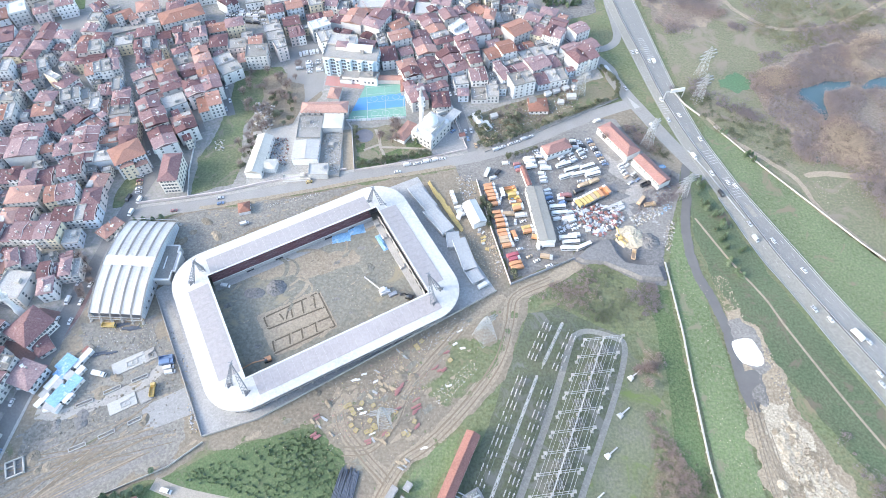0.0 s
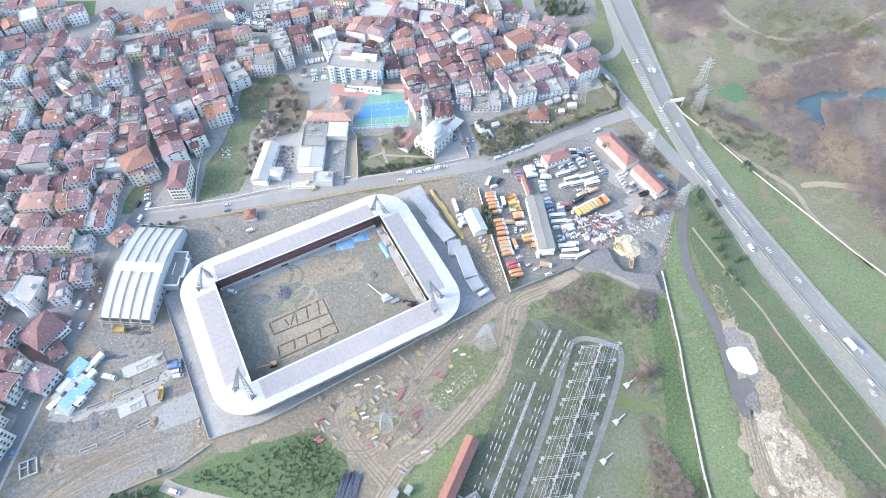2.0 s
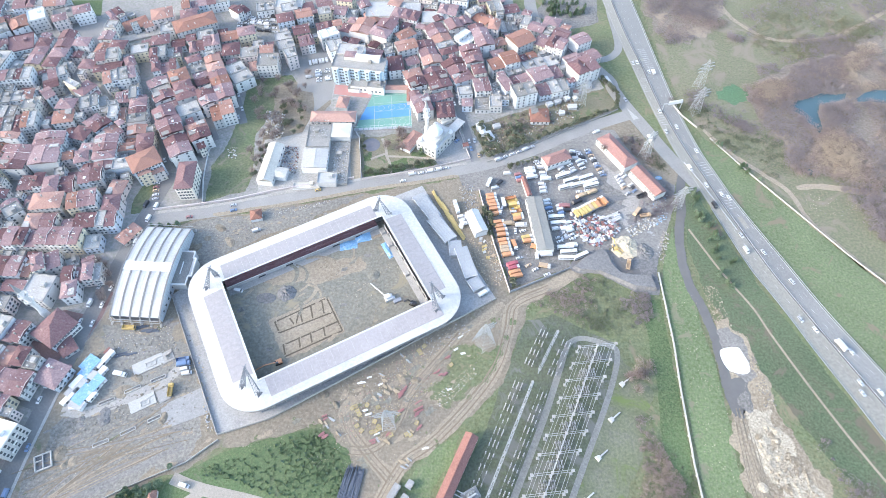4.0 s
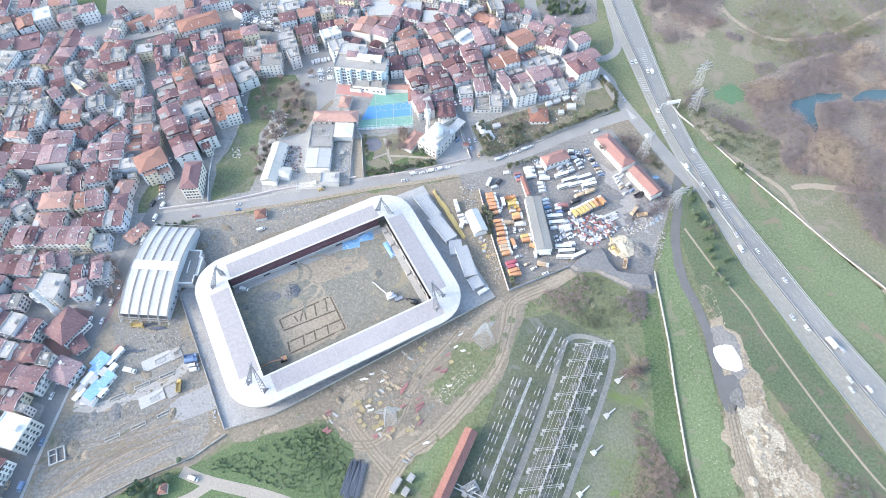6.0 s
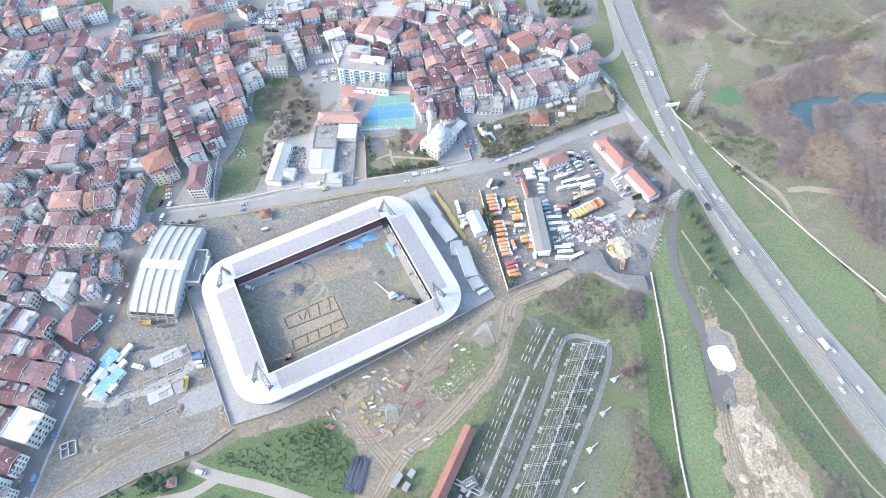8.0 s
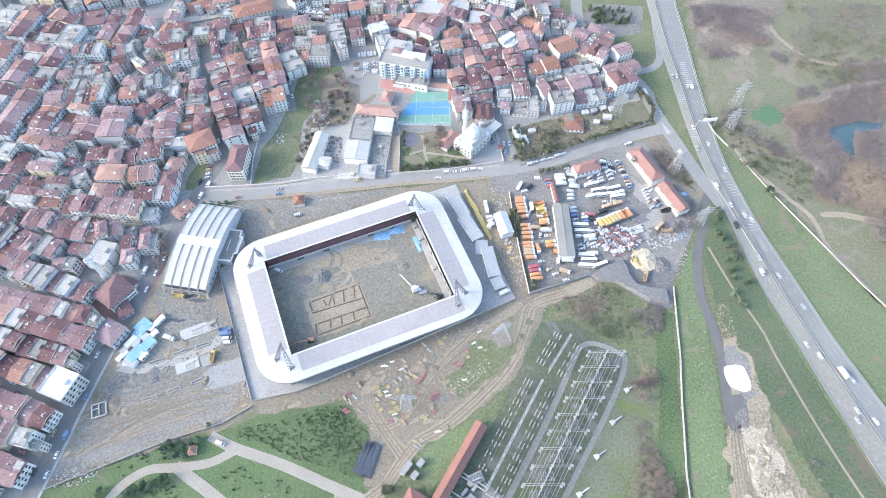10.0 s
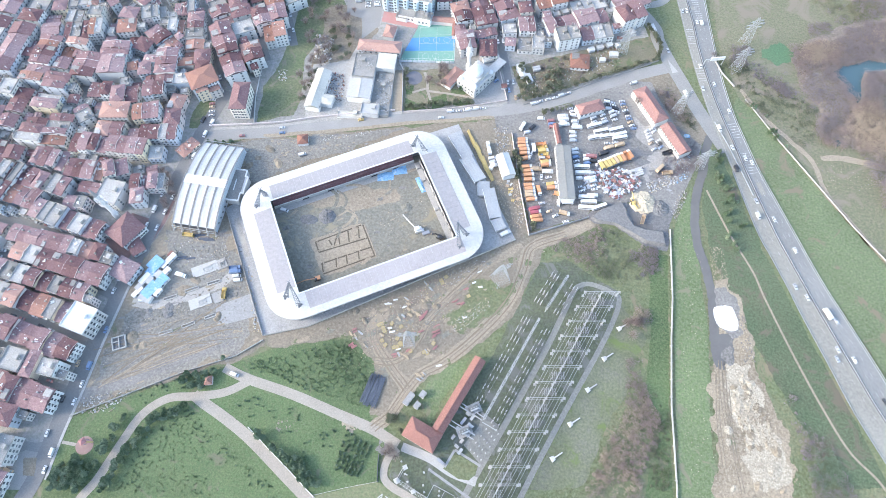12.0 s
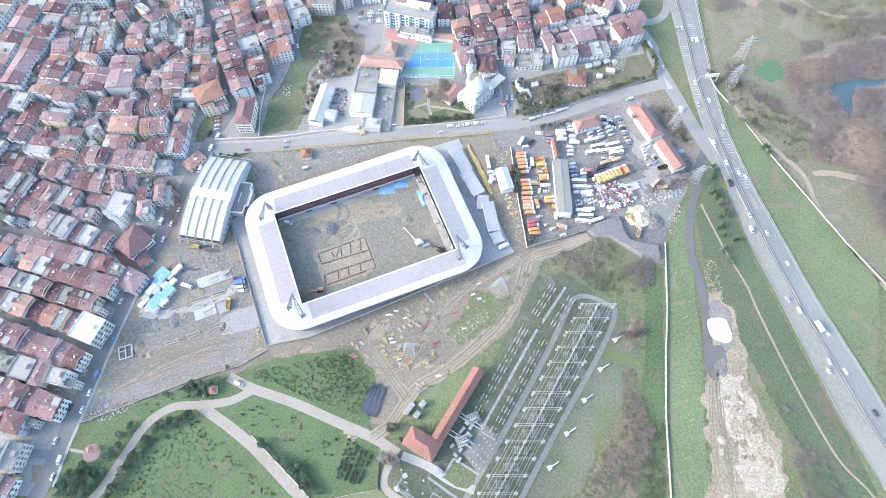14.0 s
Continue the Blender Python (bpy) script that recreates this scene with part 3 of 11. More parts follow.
for q in ([(-58.8, 270.9), (-59.7, 282.4), (-51.9, 279.2), (-42.7, 275.0)], [(-41.3, 274.2), (-43.1, 284.5), (-29.6, 290.5), (-26.2, 280.3), (-32.2, 276.4)], [(-24.0, 279.5), (-24.6, 284.7), (-11.3, 288.5), (-6.5, 283.8)], [(-25.3, 289.9), (-25.9, 295.2), (-16.5, 296.4), (-12.5, 291.5)], [(-59.5, 286.7), (-60.5, 293.1), (-55.5, 294.8), (-55.1, 286.2)]):
    lay("ground_bed", patch(q, 0.08, wob=1.5, step=2), LAWN, "green planted bed of the small park")
lay("ground_play", Shape().lathe(*(-56.1, 302.4), [(6.5, -0.1), (6.4, 0.12)], 24), mat("dark_play_surface", (0.16, 0.16, 0.18), (0.13, 0.13, 0.15), fine=1.0), "round dark play surface in the park", "court")
lay("ground_mosque_yard", patch([(-6.1, 283.8), (-21.5, 302.3), (-9.5, 326.2), (5.1, 326.8), (16.8, 290.9)], 0.04, wob=0.2), SLAB, "paved forecourt of the mosque")
lay("ground_triangle", patch([(100.8, 430.5), (129.0, 446.5), (134.6, 429.2), (135.5, 417.1), (128.3, 409.6), (116.6, 408.0)], 0.02), GRASS, "green triangle inside the slip road")
lay("ground_verge", patch([(127.3, 393.7), (143.3, 403.1), (149.9, 365.1), (156.6, 333.4), (150.0, 342.6)], 0.02), GRASS, "grass verge between the roads")
lay("ground_trees_north", patch([(87.2, 486.5), (132.4, 486.8), (129.7, 451.4), (96.8, 436.7), (75.2, 462.4)], 0.02), YARD, "grey yard under the northern trees")
lay("ground_verge_west", patch([(164.6, 266.0), (173.4, 258.9), (195.0, 190.1), (225.6, 113.5), (253.6, 46.9), (224.5, 43.1), (197.8, 92.7), (177.8, 136.7), (160.9, 182.0), (157.3, 220.5)], 0.025),
    mat("verge_grass", (0.074, 0.11, 0.06), (0.115, 0.125, 0.078), (0.105, 0.132, 0.078), scale=0.05, fine=0.5, grain=0.34, wide_by=0.25, also=((0.135, 0.115, 0.085), 0.05, 0.55)), "green strip between the track and the highway")

LANE = mat("dark_town_asphalt", (0.185, 0.182, 0.18), (0.22, 0.216, 0.21), scale=0.1, fine=0.7, grain=0.15)
WESTROAD = mat("worn_town_asphalt", (0.165, 0.162, 0.16), (0.195, 0.19, 0.184), scale=0.08, fine=0.6, grain=0.15)
GREYLANE = mat("mossy_grey_lane", (0.225, 0.218, 0.202), (0.185, 0.186, 0.165), (0.255, 0.248, 0.232), scale=0.12, fine=0.6, grain=0.2)
# roads
def road(name, pts, width, z, material, label, category="road", **k):
    return lay(name, ribbon(pts, width, z, **k), material, label, category)


WORNLINE = mat("worn_line_paint", (0.37, 0.37, 0.355), (0.30, 0.295, 0.28), scale=0.3, fine=1.5, rough=0.7)
# the motorway, row by row from north to south: y, and x of the west edge, the median and the east edge
MOTORWAY = [(664.7, 117.0, 126.0, 145.0), (469.5, 138.7, 147.1, 164.3), (429.2, 143.9, 151.9, 167.9), (392.3, 149.5, 158.1, 171.2), (358.5, 154.5, 162.3, 174.6), (327.4, 159.9, 168.0, 178.6),
            (298.6, 166.0, 175.1, 184.2), (271.9, 173.5, 183.2, 191.9), (247.5, 180.5, 190.3, 199.8), (202.4, 193.2, 205.2, 218.0), (182.3, 201.5, 213.2, 226.0), (163.3, 209.2, 221.2, 234.2),
            (145.5, 215.8, 228.9, 243.0), (113.4, 229.0, 243.4, 258.5), (86.5, 240.0, 255.8, 270.5), (36.8, 264.0, 283.0, 298.0), (-62.3, 305.0, 324.0, 338.0)]
HW, HW_WEST, HW_EAST = ([(r[k], r[0]) for r in MOTORWAY] for k in (2, 1, 3))


def carriageway(name, left, right, z, material, label):
    s, a, b = Shape(), smooth(left, 8), smooth(right, 8)
    s.v = [q for p, r in zip(a, b) for q in ((p.x, p.y, z - 0.25), (p.x, p.y, z), (r.x, r.y, z), (r.x, r.y, z - 0.25))]
    s.f = [(4 * i + j, 4 * i + 4 + j, 4 * i + j + 5, 4 * i + j + 1) for i in range(len(a) - 1) for j in range(3)]
    s.m = [0] * len(s.f)
    return lay(name, s, material, label, "road")


carriageway("road_motorway_west", HW_WEST, HW, 0.12, HIGHWAY, "pale grey southbound carriageway of the motorway")
carriageway("road_motorway_east", HW, HW_EAST, 0.125, HIGHDARK, "darker grey northbound carriageway of the motorway")
for pts, w, o, m in ((HW_WEST, 0.2, 0.8, WORNLINE), (HW, 0.18, -1.3, WORNLINE), (HW, 0.18, 1.3, WORNLINE), (HW_EAST, 0.3, -0.5, LINE)):
    road("road_marking", pts, w, 0.145, m, "white edge line of the motorway", off=o, k=10)
dash = Shape()
line = smooth(HW, 10)
acc = 0.0
for i in range(len(line) - 1):
    a, b = line[i], line[i + 1]
    seg = (b - a).length
    d = (b - a).normalized()
    n = Vector((-d.y, d.x, 0))
    while acc < seg:
        for o in (4.6, 8.0, -4.8):
            p = a + d * acc + n * o
            dash.beam((p.x, p.y, 0.145), (p.x + d.x * 3.5, p.y + d.y * 3.0, 0.145), 0.13, 0.02)
        acc += 11.0
    acc -= seg
setting(part("lane_dashes", dash, LINE), "dashed white lane marks on the motorway", "marking")
# hatched blocks on the motorway
hatch = Shape()
for p, o, m in (((179.0, 288.6), 4.2, 6), ((187.0, 262.3), 4.4, 8), ((166.0, 340.8), -4.0, 6), ((159.7, 378.6), -4.0, 7), ((153.8, 415.5), 6.0, 12)):
    i = min(range(len(line) - 1), key=lambda k: (line[k] - Vector((*p, 0))).length)
    d = (line[i + 1] - line[i]).normalized()
    n = Vector((-d.y, d.x, 0))
    for j in range(m):
        c = line[i] + d * (j * 2.4) + n * o
        hatch.beam((c.x - n.x * 2.6, c.y - n.y * 2.6, 0.147), (c.x + n.x * 2.6, c.y + n.y * 2.6, 0.147), 0.3, 0.02)
setting(part("hatched_marking", hatch, LINE), "faded white hatching on the motorway", "marking")
lay("traffic_island", Shape().prism([(137.6, 344.5), (145.1, 333.1), (140.7, 331.4)], 0.0, 0.3), CONC, "small triangular traffic island", "pavement")
road("road_median", HW, 1.7, 0.15, BLACKTOP, "dark strip along the motorway's median", off=0.0, thick=0.03, k=10)
road("barrier_median", HW, 0.22, 0.8, STEEL, "grey steel median barrier of the motorway", "barrier", thick=0.9, off=0.0, k=10)
road("barrier_west", HW_WEST[8:], 0.3, 0.8, STEEL, "grey guard rail along the motorway", "barrier", thick=0.35, off=-0.7, k=10)
road("barrier_east", HW_EAST, 0.25, 0.7, GALV, "grey guard rail along the motorway", "barrier", thick=0.35, off=0.5, k=10)
road("road_slip", [(70.9, 504.2), (74.4, 452.5), (93.2, 425.1), (111.2, 401.4), (127.9, 377.0), (130.6, 364.0), (138.5, 343.5), (147.7, 323.5), (156.6, 303.1), (166.4, 283.7), (177.4, 264.2)], 10.5, 0.11, ASPHALT, "grey slip road joining the motorway")
road("road_loop", [(110.9, 406.5), (122.5, 400.8), (134.5, 405.2), (142.0, 417.1), (142.7, 438.7), (141.7, 463.0), (143.1, 504.8)], 6.5, 0.1, ASPHALT, "curved slip road round a green triangle")
road("road_main", [(-207.9, 228.8), (-186.0, 234.1), (-153.5, 240.1), (-121.3, 248.2), (-88.8, 256.3), (-56.2, 265.0), (-23.1, 271.8), (10.1, 279.6), (30.9, 285.8), (60.1, 297.9), (93.9, 316.8), (119.9, 329.4), (141.8, 338.3)], 10.0, 0.08, STREET, "grey two-lane main road")
road("pavement_north", [(-195.5, 237.4), (-154.7, 245.1), (-122.5, 253.7), (-89.8, 261.4), (-57.0, 270.1), (-23.7, 276.9), (13.9, 285.3)], 2.2, 0.22, DIRTYCONC, "raised grey pavement", "pavement")
road("pavement_south", [(-160.7, 235.2), (-120.3, 243.8), (-87.9, 251.4), (-55.5, 260.0), (-22.5, 266.7), (10.6, 274.4)], 3.0, 0.16, TRACK, "dusty unfinished pavement", "pavement", wob=0.3)
road("road_west", [(-194.6, 272.5), (-199.4, 250.8), (-204.0, 229.8), (-206.4, 209.9), (-211.1, 178.9), (-215.3, 145.5), (-219.8, 106.1), (-223.9, 73.4), (-225.7, 43.1), (-227.4, 16.3), (-228.9, -8.9), (-234.7, -30.1)], 9.5, 0.085, WESTROAD, "grey town street along the building site")
road("pavement_west", [(-213.7, 126.9), (-215.0, 110.6), (-218.2, 75.9), (-219.9, 43.8), (-222.1, 17.0), (-222.5, -8.0)], 1.6, 0.2, CONC, "narrow concrete pavement", "pavement")
for i, pts in enumerate([[(-337.6, 147.4), (-302.6, 146.6), (-266.2, 141.2), (-235.2, 137.9), (-215.8, 127.4)], [(-338.6, 128.5), (-303.7, 122.4), (-268.7, 114.4), (-239.0, 108.1), (-219.7, 102.6)],
                         [(-320.9, 91.5), (-295.6, 86.9), (-270.8, 82.4), (-241.5, 75.2), (-223.5, 71.9)], [(-300.0, 51.2), (-269.2, 48.0), (-249.8, 44.9), (-228.5, 41.0)],
                         [(-261.0, 10.1), (-238.9, 7.5), (-227.7, 9.8)], [(-315.0, 170.5), (-295.6, 173.8), (-269.1, 169.4), (-244.5, 163.5), (-217.4, 151.6)],
                         [(-287.4, 186.0), (-291.5, 223.6), (-296.6, 254.2), (-304.0, 298.0), (-301.9, 331.1), (-297.8, 353.5), (-294.2, 377.2), (-294.1, 427.6)], [(-232.2, 365.0), (-222.5, 333.3), (-210.9, 303.8), (-199.9, 281.7)],
                         [(-208.0, 378.9), (-193.9, 349.5), (-180.8, 322.0), (-171.6, 304.6)], [(-183.0, 393.2), (-172.5, 366.1), (-161.8, 340.7), (-154.6, 322.5)],
                         [(-82.3, 479.6), (-76.0, 439.5)], [(-46.7, 440.1), (-46.8, 410.1), (-48.2, 395.8)], [(-20.8, 448.3), (-8.4, 410.9), (-0.7, 376.2), (7.4, 344.0), (16.4, 307.1), (20.2, 286.1)], [(19.6, 433.7), (27.3, 397.3), (32.9, 370.2)]]):
    road("road_town", pts, 6.0, 0.06 + 0.001 * i, LANE, "narrow grey town street")
road("road_creek", [(169.6, 283.1), (163.0, 267.3), (160.0, 248.6), (154.7, 229.2), (151.8, 210.9), (152.3, 189.3), (156.9, 169.2), (159.6, 153.6), (160.2, 138.2), (160.4, 119.7), (163.2, 103.9)], 6.0, 0.1, BLACKTOP, "dark asphalt service lane", wob=0.2)
lay("mud_pool", patch([(157.0, 126.6), (173.6, 128.7), (170.5, 110.2), (163.1, 102.2), (157.7, 108.6)], 0.095, wob=2, step=3), BLACKTOP, "dark wet mud on the service lane")
road("path_trail", [(161.0, 230.0), (175.0, 196.4), (187.8, 171.1), (193.5, 153.9), (207.4, 118.3), (220.6, 88.2), (233.4, 63.9), (249.7, 46.4), (260.9, 19.2)], 1.4, 0.06, TRACK, "narrow pale footpath", "path")
road("path_meadow", [(189.9, 324.6), (205.5, 298.9), (220.5, 282.7), (237.3, 263.2), (243.4, 238.1), (254.7, 220.0), (269.6, 197.9), (296.4, 155.3)], 3.5, 0.04, TRACK, "pale dirt track through the meadow", "path", wob=0.5)
road("path_hill", [(241.7, 479.0), (249.1, 455.6), (270.8, 431.8), (298.1, 429.0), (328.7, 435.4), (359.6, 453.2), (393.5, 475.9)], 4.0, 0.04, TRACK, "winding dirt track", "path", wob=0.4)
road("path_east", [(242.2, 266.2), (262.0, 268.4), (297.0, 262.6), (344.7, 257.9)], 5.0, 0.03, TRACK, "worn bare earth track", "path", wob=0.6)
road("path_park", [(-139.1, 67.1), (-123.4, 62.1), (-93.8, 56.2), (-64.4, 48.2), (-42.9, 42.4), (-26.6, 35.4)], 6.0, 0.1, PATHM, "pale concrete park road", "path")
road("path_park", [(-121.1, 61.4), (-134.9, 52.4), (-152.9, 47.8), (-167.7, 44.6), (-179.9, 33.7), (-187.2, 15.0), (-193.6, -4.4), (-200.0, -16.8), (-202.8, -34.6)], 5.0, 0.105, PATHM, "curving pale concrete park road", "path")
road("path_park", [(-153.2, 48.8), (-143.7, 43.9), (-130.8, 37.9), (-115.5, 29.7), (-102.5, 21.2), (-90.4, 12.8), (-78.7, 4.8), (-66.4, -3.4), (-41.4, -20.2)], 6.4, 0.11, PATHM, "pale concrete park road", "path")
road("path_substation", [(-26.4, 33.6), (-30.6, 28.7), (-32.5, 22.3), (-31.6, 16.6), (-26.7, 12.7), (-18.6, 9.5), (-9.5, 5.9), (0.6, 1.9), (18.6, -5.1)], 4.2, 0.13, PATHM, "pale concrete access road", "path")
road("path_substation", [(-24.2, 34.8), (-7.6, 30.6), (6.3, 24.3), (20.5, 21.2)], 5.0, 0.095, CONC, "grey paved access road", "path")
road("path_trench", [(69.4, 138.4), (61.9, 118.4), (52.5, 95.4), (36.1, 59.1), (24.8, 35.3), (16.1, 16.4), (5.8, -6.0)], 3.6, 0.07, GREYLANE, "grey cable-trench path in the switchyard", "path")
road("path_trench", [(69.4, 138.4), (74.2, 146.9), (82.6, 149.5), (95.5, 145.6), (100.6, 139.6), (92.2, 114.8), (69.3, 67.2), (54.3, 35.2), (46.4, 17.3), (33.5, -11.0)], 3.2, 0.072, GREYLANE, "grey cable-trench path in the switchyard", "path")
road("road_dirt", [(-42.9, 42.7), (-34.3, 51.9), (-27.7, 64.5), (-19.2, 77.6), (-4.8, 88.2), (14.3, 108.7), (30.3, 131.6), (37.9, 154.3), (42.4, 171.4), (64.7, 183.5), (83.5, 195.8)], 8.0, 0.09, TRACK, "rutted brown dirt track", wob=0.35)
road("road_dirt", [(-26.5, 68.0), (-38.9, 80.4), (-50.0, 93.3), (-53.3, 102.1), (-47.8, 112.2)], 7.0, 0.085, TRACK, "rutted brown dirt track", wob=0.4)
road("road_dirt", [(-49.9, 82.6), (-36.0, 84.3), (-25.4, 96.4), (-17.3, 116.0), (-6.6, 132.8), (10.1, 150.8), (38.4, 174.2)], 5.0, 0.08, TRACK, "rutted brown dirt track", wob=0.5)
road("road_site", [(-210.6, 101.4), (-197.0, 100.4), (-183.4, 104.8), (-163.9, 115.1), (-154.5, 122.2), (-149.3, 130.9)], 6.0, 0.09, DIRTYCONC, "dusty grey site road", wob=0.3)
road("road_site", [(-222.1, 38.4), (-207.0, 45.4), (-186.3, 57.7), (-159.1, 74.2), (-137.1, 86.1)], 8.0, 0.088, YARD, "grey crushed-stone site road", wob=0.4)
lay("ground_weedy", patch([(3.9, 141.8), (17.2, 144.5), (26.3, 139.6), (35.2, 146.6), (29.0, 128.5), (14.5, 115.8), (1.5, 107.5), (-8.7, 116.4), (1.6, 126.8)], 0.1, wob=3.5, fade=10.0), GRASS, "green weeds grown over the earth below the pylon")
lay("ground_green_wedge", patch([(-19.9, 65.5), (-13.7, 75.8), (-1.1, 86.9), (15.8, 100.9), (12.9, 94.0), (0.7, 71.5), (-9.5, 49.5), (-15.2, 56.6)], 0.07, wob=3, step=3), BANK, "green grass beside the substation building")
lay("ground_workshop", patch([(110.3, 317.7), (124.2, 327.1), (138.2, 333.3), (145.3, 315.0), (156.2, 295.2), (165.3, 278.5), (159.8, 266.9), (149.8, 271.6), (140.0, 284.5)], 0.05, wob=2, step=3), EARTH, "brown weedy ground behind the workshops")
lay("ground_rubble", patch([(166.7, 104.4), (180.6, 107.9), (184.6, 94.5), (189.7, 71.8), (196.0, 59.8), (199.1, 43.5), (179.3, 37.3), (173.1, 57.0), (169.9, 79.2), (165.2, 92.0)], 0.1, wob=6, step=2.5), ROCK, "cream broken stone spread over the spoil")
for i, (p, q) in enumerate((((161.2, 109.0), (164.9, 55.9)), ((163.4, 105.7), (167.1, 50.0)), ((159.3, 101.7), (159.8, 46.0)), ((164.8, 92.0), (169.4, 33.7)))):
    for j, o in enumerate((0, 1.8)):
        road("road_rut", [(p[0] + o, p[1]), ((p[0] + q[0]) / 2 + o - 1.5, (p[1] + q[1]) / 2), (q[0] + o, q[1])], 0.5, 0.142 + 0.004 * (2 * i + j), EARTH, "wheel rut in the spoil", wob=0.6)
# ruts across the site
for i in range(44):
    a, b = Vector((-213.8, 44.6)), Vector((-131.0, 90.6))
    n = Vector((-(b - a).y, (b - a).x)).normalized()
    p, q = a.lerp(b, rnd.uniform(0, 0.4)) + n * rnd.uniform(-3, 26), a.lerp(b, rnd.uniform(0.5, 1)) + n * rnd.uniform(-3, 26)
    road("road_rut", [tuple(p), tuple(p.lerp(q, 0.5) + n * rnd.uniform(-2, 2)), tuple(q)], rnd.uniform(0.3, 0.9), 0.17 + 0.003 * i, rnd.choice((RUT, RUT, TRACK, YARD, EARTH)), "wheel rut in the site earth", wob=0.6)

ROUGH = mat("rough_grey_earth", (0.2, 0.188, 0.166), (0.162, 0.154, 0.14), (0.255, 0.238, 0.21), scale=0.08, fine=0.45, bump=0.4, wide_by=0.22, grain=0.36)
lay("ground_site_grey", patch([(-203.4, 152.5), (-184.4, 151.4), (-162.6, 150.8), (-145.9, 135.4), (-134.0, 109.1), (-128.0, 88.6), (-138.0, 75.0), (-180.0, 54.0), (-216.0, 36.0), (-215.0, 70.0), (-209.8, 90.3), (-202.7, 108.2), (-197.0, 135.2)], 0.075, wob=5, step=2.5), ROUGH, "rough grey-brown dug earth of the building site")
lay("ground_site_north", patch([(-192.0, 222.0), (-158.0, 232.0), (-110.0, 243.0), (-58.0, 255.0), (-84.0, 238.0), (-142.0, 206.0), (-158.0, 193.0), (-163.0, 212.0)], 0.07, wob=3.0), ROUGH, "rough grey-brown earth north of the stadium")
lay("ground_gate", patch([(7.0, 276.6), (43.6, 285.8), (54.0, 290.3), (42.0, 277.3), (23.5, 259.8), (11.8, 260.3)], 0.055, wob=1.0), YARD, "grey worn ground at the yard's gate")
lay("ground_hall_side", patch([(-195.6, 225.9), (-203.6, 221.4), (-207.6, 188.5), (-210.3, 156.8), (-214.2, 134.2), (-205.2, 127.1), (-202.6, 152.6), (-197.5, 194.4)], 0.045, wob=0.6), YARD, "grey worn ground beside the sports hall")
# pond
lay("ground_scrub", patch([(233.1, 359.1), (260.6, 384.8), (289.6, 404.2), (323.5, 421.5), (371.8, 438.9), (720, 720), (900, 300), (560, 130), (301.3, 272.7), (269.0, 276.7), (249.7, 288.2), (248.2, 313.3), (234.1, 334.0)], 0.03, wob=7), SCRUB, "brown scrubland floor round the pond")
lay("ground_scrub_north", patch([(173.3, 505.1), (268.2, 524.5), (233.0, 449.7), (208.1, 426.0), (185.4, 429.6), (175.2, 449.3)], 0.03, wob=7), SCRUB, "brown scrubland floor on the slope")
lay("ground_green_hollow", patch([(210.1, 365.5), (225.9, 372.3), (236.8, 364.4), (236.2, 355.3), (222.2, 351.3), (210.6, 355.7)], 0.025, wob=3, fade=8), mat("wet_green", (0.085, 0.155, 0.085), (0.10, 0.16, 0.09), scale=0.08, fine=0.5, grain=0.25), "wet green hollow in the meadow")
POND = [(264.3, 349.1), (272.9, 355.6), (280.0, 357.0), (293.2, 363.6), (304.1, 362.6), (313.5, 364.0), (310.4, 357.6), (303.8, 354.9), (293.2, 349.7), (288.3, 350.8), (283.6, 340.3), (281.5, 325.3), (277.4, 320.5), (275.5, 328.1), (271.1, 328.0), (271.7, 337.0), (268.6, 341.2), (265.1, 344.2)]
POND_E = [(318.1, 357.7), (327.1, 364.3), (336.6, 368.4), (350.0, 368.0), (380.0, 372.0), (378.0, 360.0), (355.0, 353.6), (336.3, 353.1), (328.3, 355.4), (319.0, 354.0)]
lay("water", patch(POND, 0.06, wob=0.7, step=2), WATER, "still dark teal pond", "water")
lay("water_east", patch(POND_E, 0.06, wob=0.7, step=2), WATER, "still dark teal pond", "water")
lay("water_small", patch([(253.1, 282.2), (258.7, 284.5), (261.8, 281.4), (256.9, 278.6)], 0.06, wob=0.7, step=1.5), WATER, "small dark pool in the scrub", "water")


# mottled ground
SOUTH = [(-114.2, 81.7), (-68.6, 105.8), (27.7, 165.4), (79.6, 195.3), (40.0, 150.5), (14.6, 105.1), (-26.0, 64.7), (-45.2, 65.7), (-66.5, 94.9)]
WESTS = [(-212.9, 97.3), (-204.2, 157.6), (-165.8, 162.4), (-130.3, 101.9), (-121.2, 88.1), (-134.2, 75.6), (-219.6, 32.0)]
NORTHS = [(-191.3, 223.0), (-156.0, 233.3), (-54.9, 256.0), (-85.2, 236.3), (-144.4, 203.4), (-161.3, 189.7)]
blobs(SOUTH, 42, 0.5, 3.0, GRASS, "weed_spots", "thin green weeds on bare earth", 1, 0.1)
blobs(SOUTH, 42, 0.5, 3.5, TRACK, "pale_spots", "pale dried earth in spots", 2, 0.13, 1.6, 0.6)
blobs(SOUTH, 42, 0.5, 3.5, PITCH, "dark_spots", "damp dark earth in spots", 3, 0.16, 1.6, 0.7)
blobs(WESTS, 70, 0.3, 2.8, YARD, "grey_spots", "grey gravel spread over earth", 4, 0.1, 2.0, 0.45)
blobs(WESTS, 60, 0.3, 2.2, TRACK, "pale_spots_west", "pale dried earth in spots", 5, 0.13, 2.2, 0.45)
blobs(WESTS, 60, 0.3, 1.7, PITCH, "dark_spots_west", "damp dark earth in spots", 6, 0.16, 1.6, 0.5)
blobs(NORTHS, 90, 0.3, 2.2, YARD, "grey_spots_north", "grey gravel spread over earth", 7, 0.1, 1.5, 0.3)
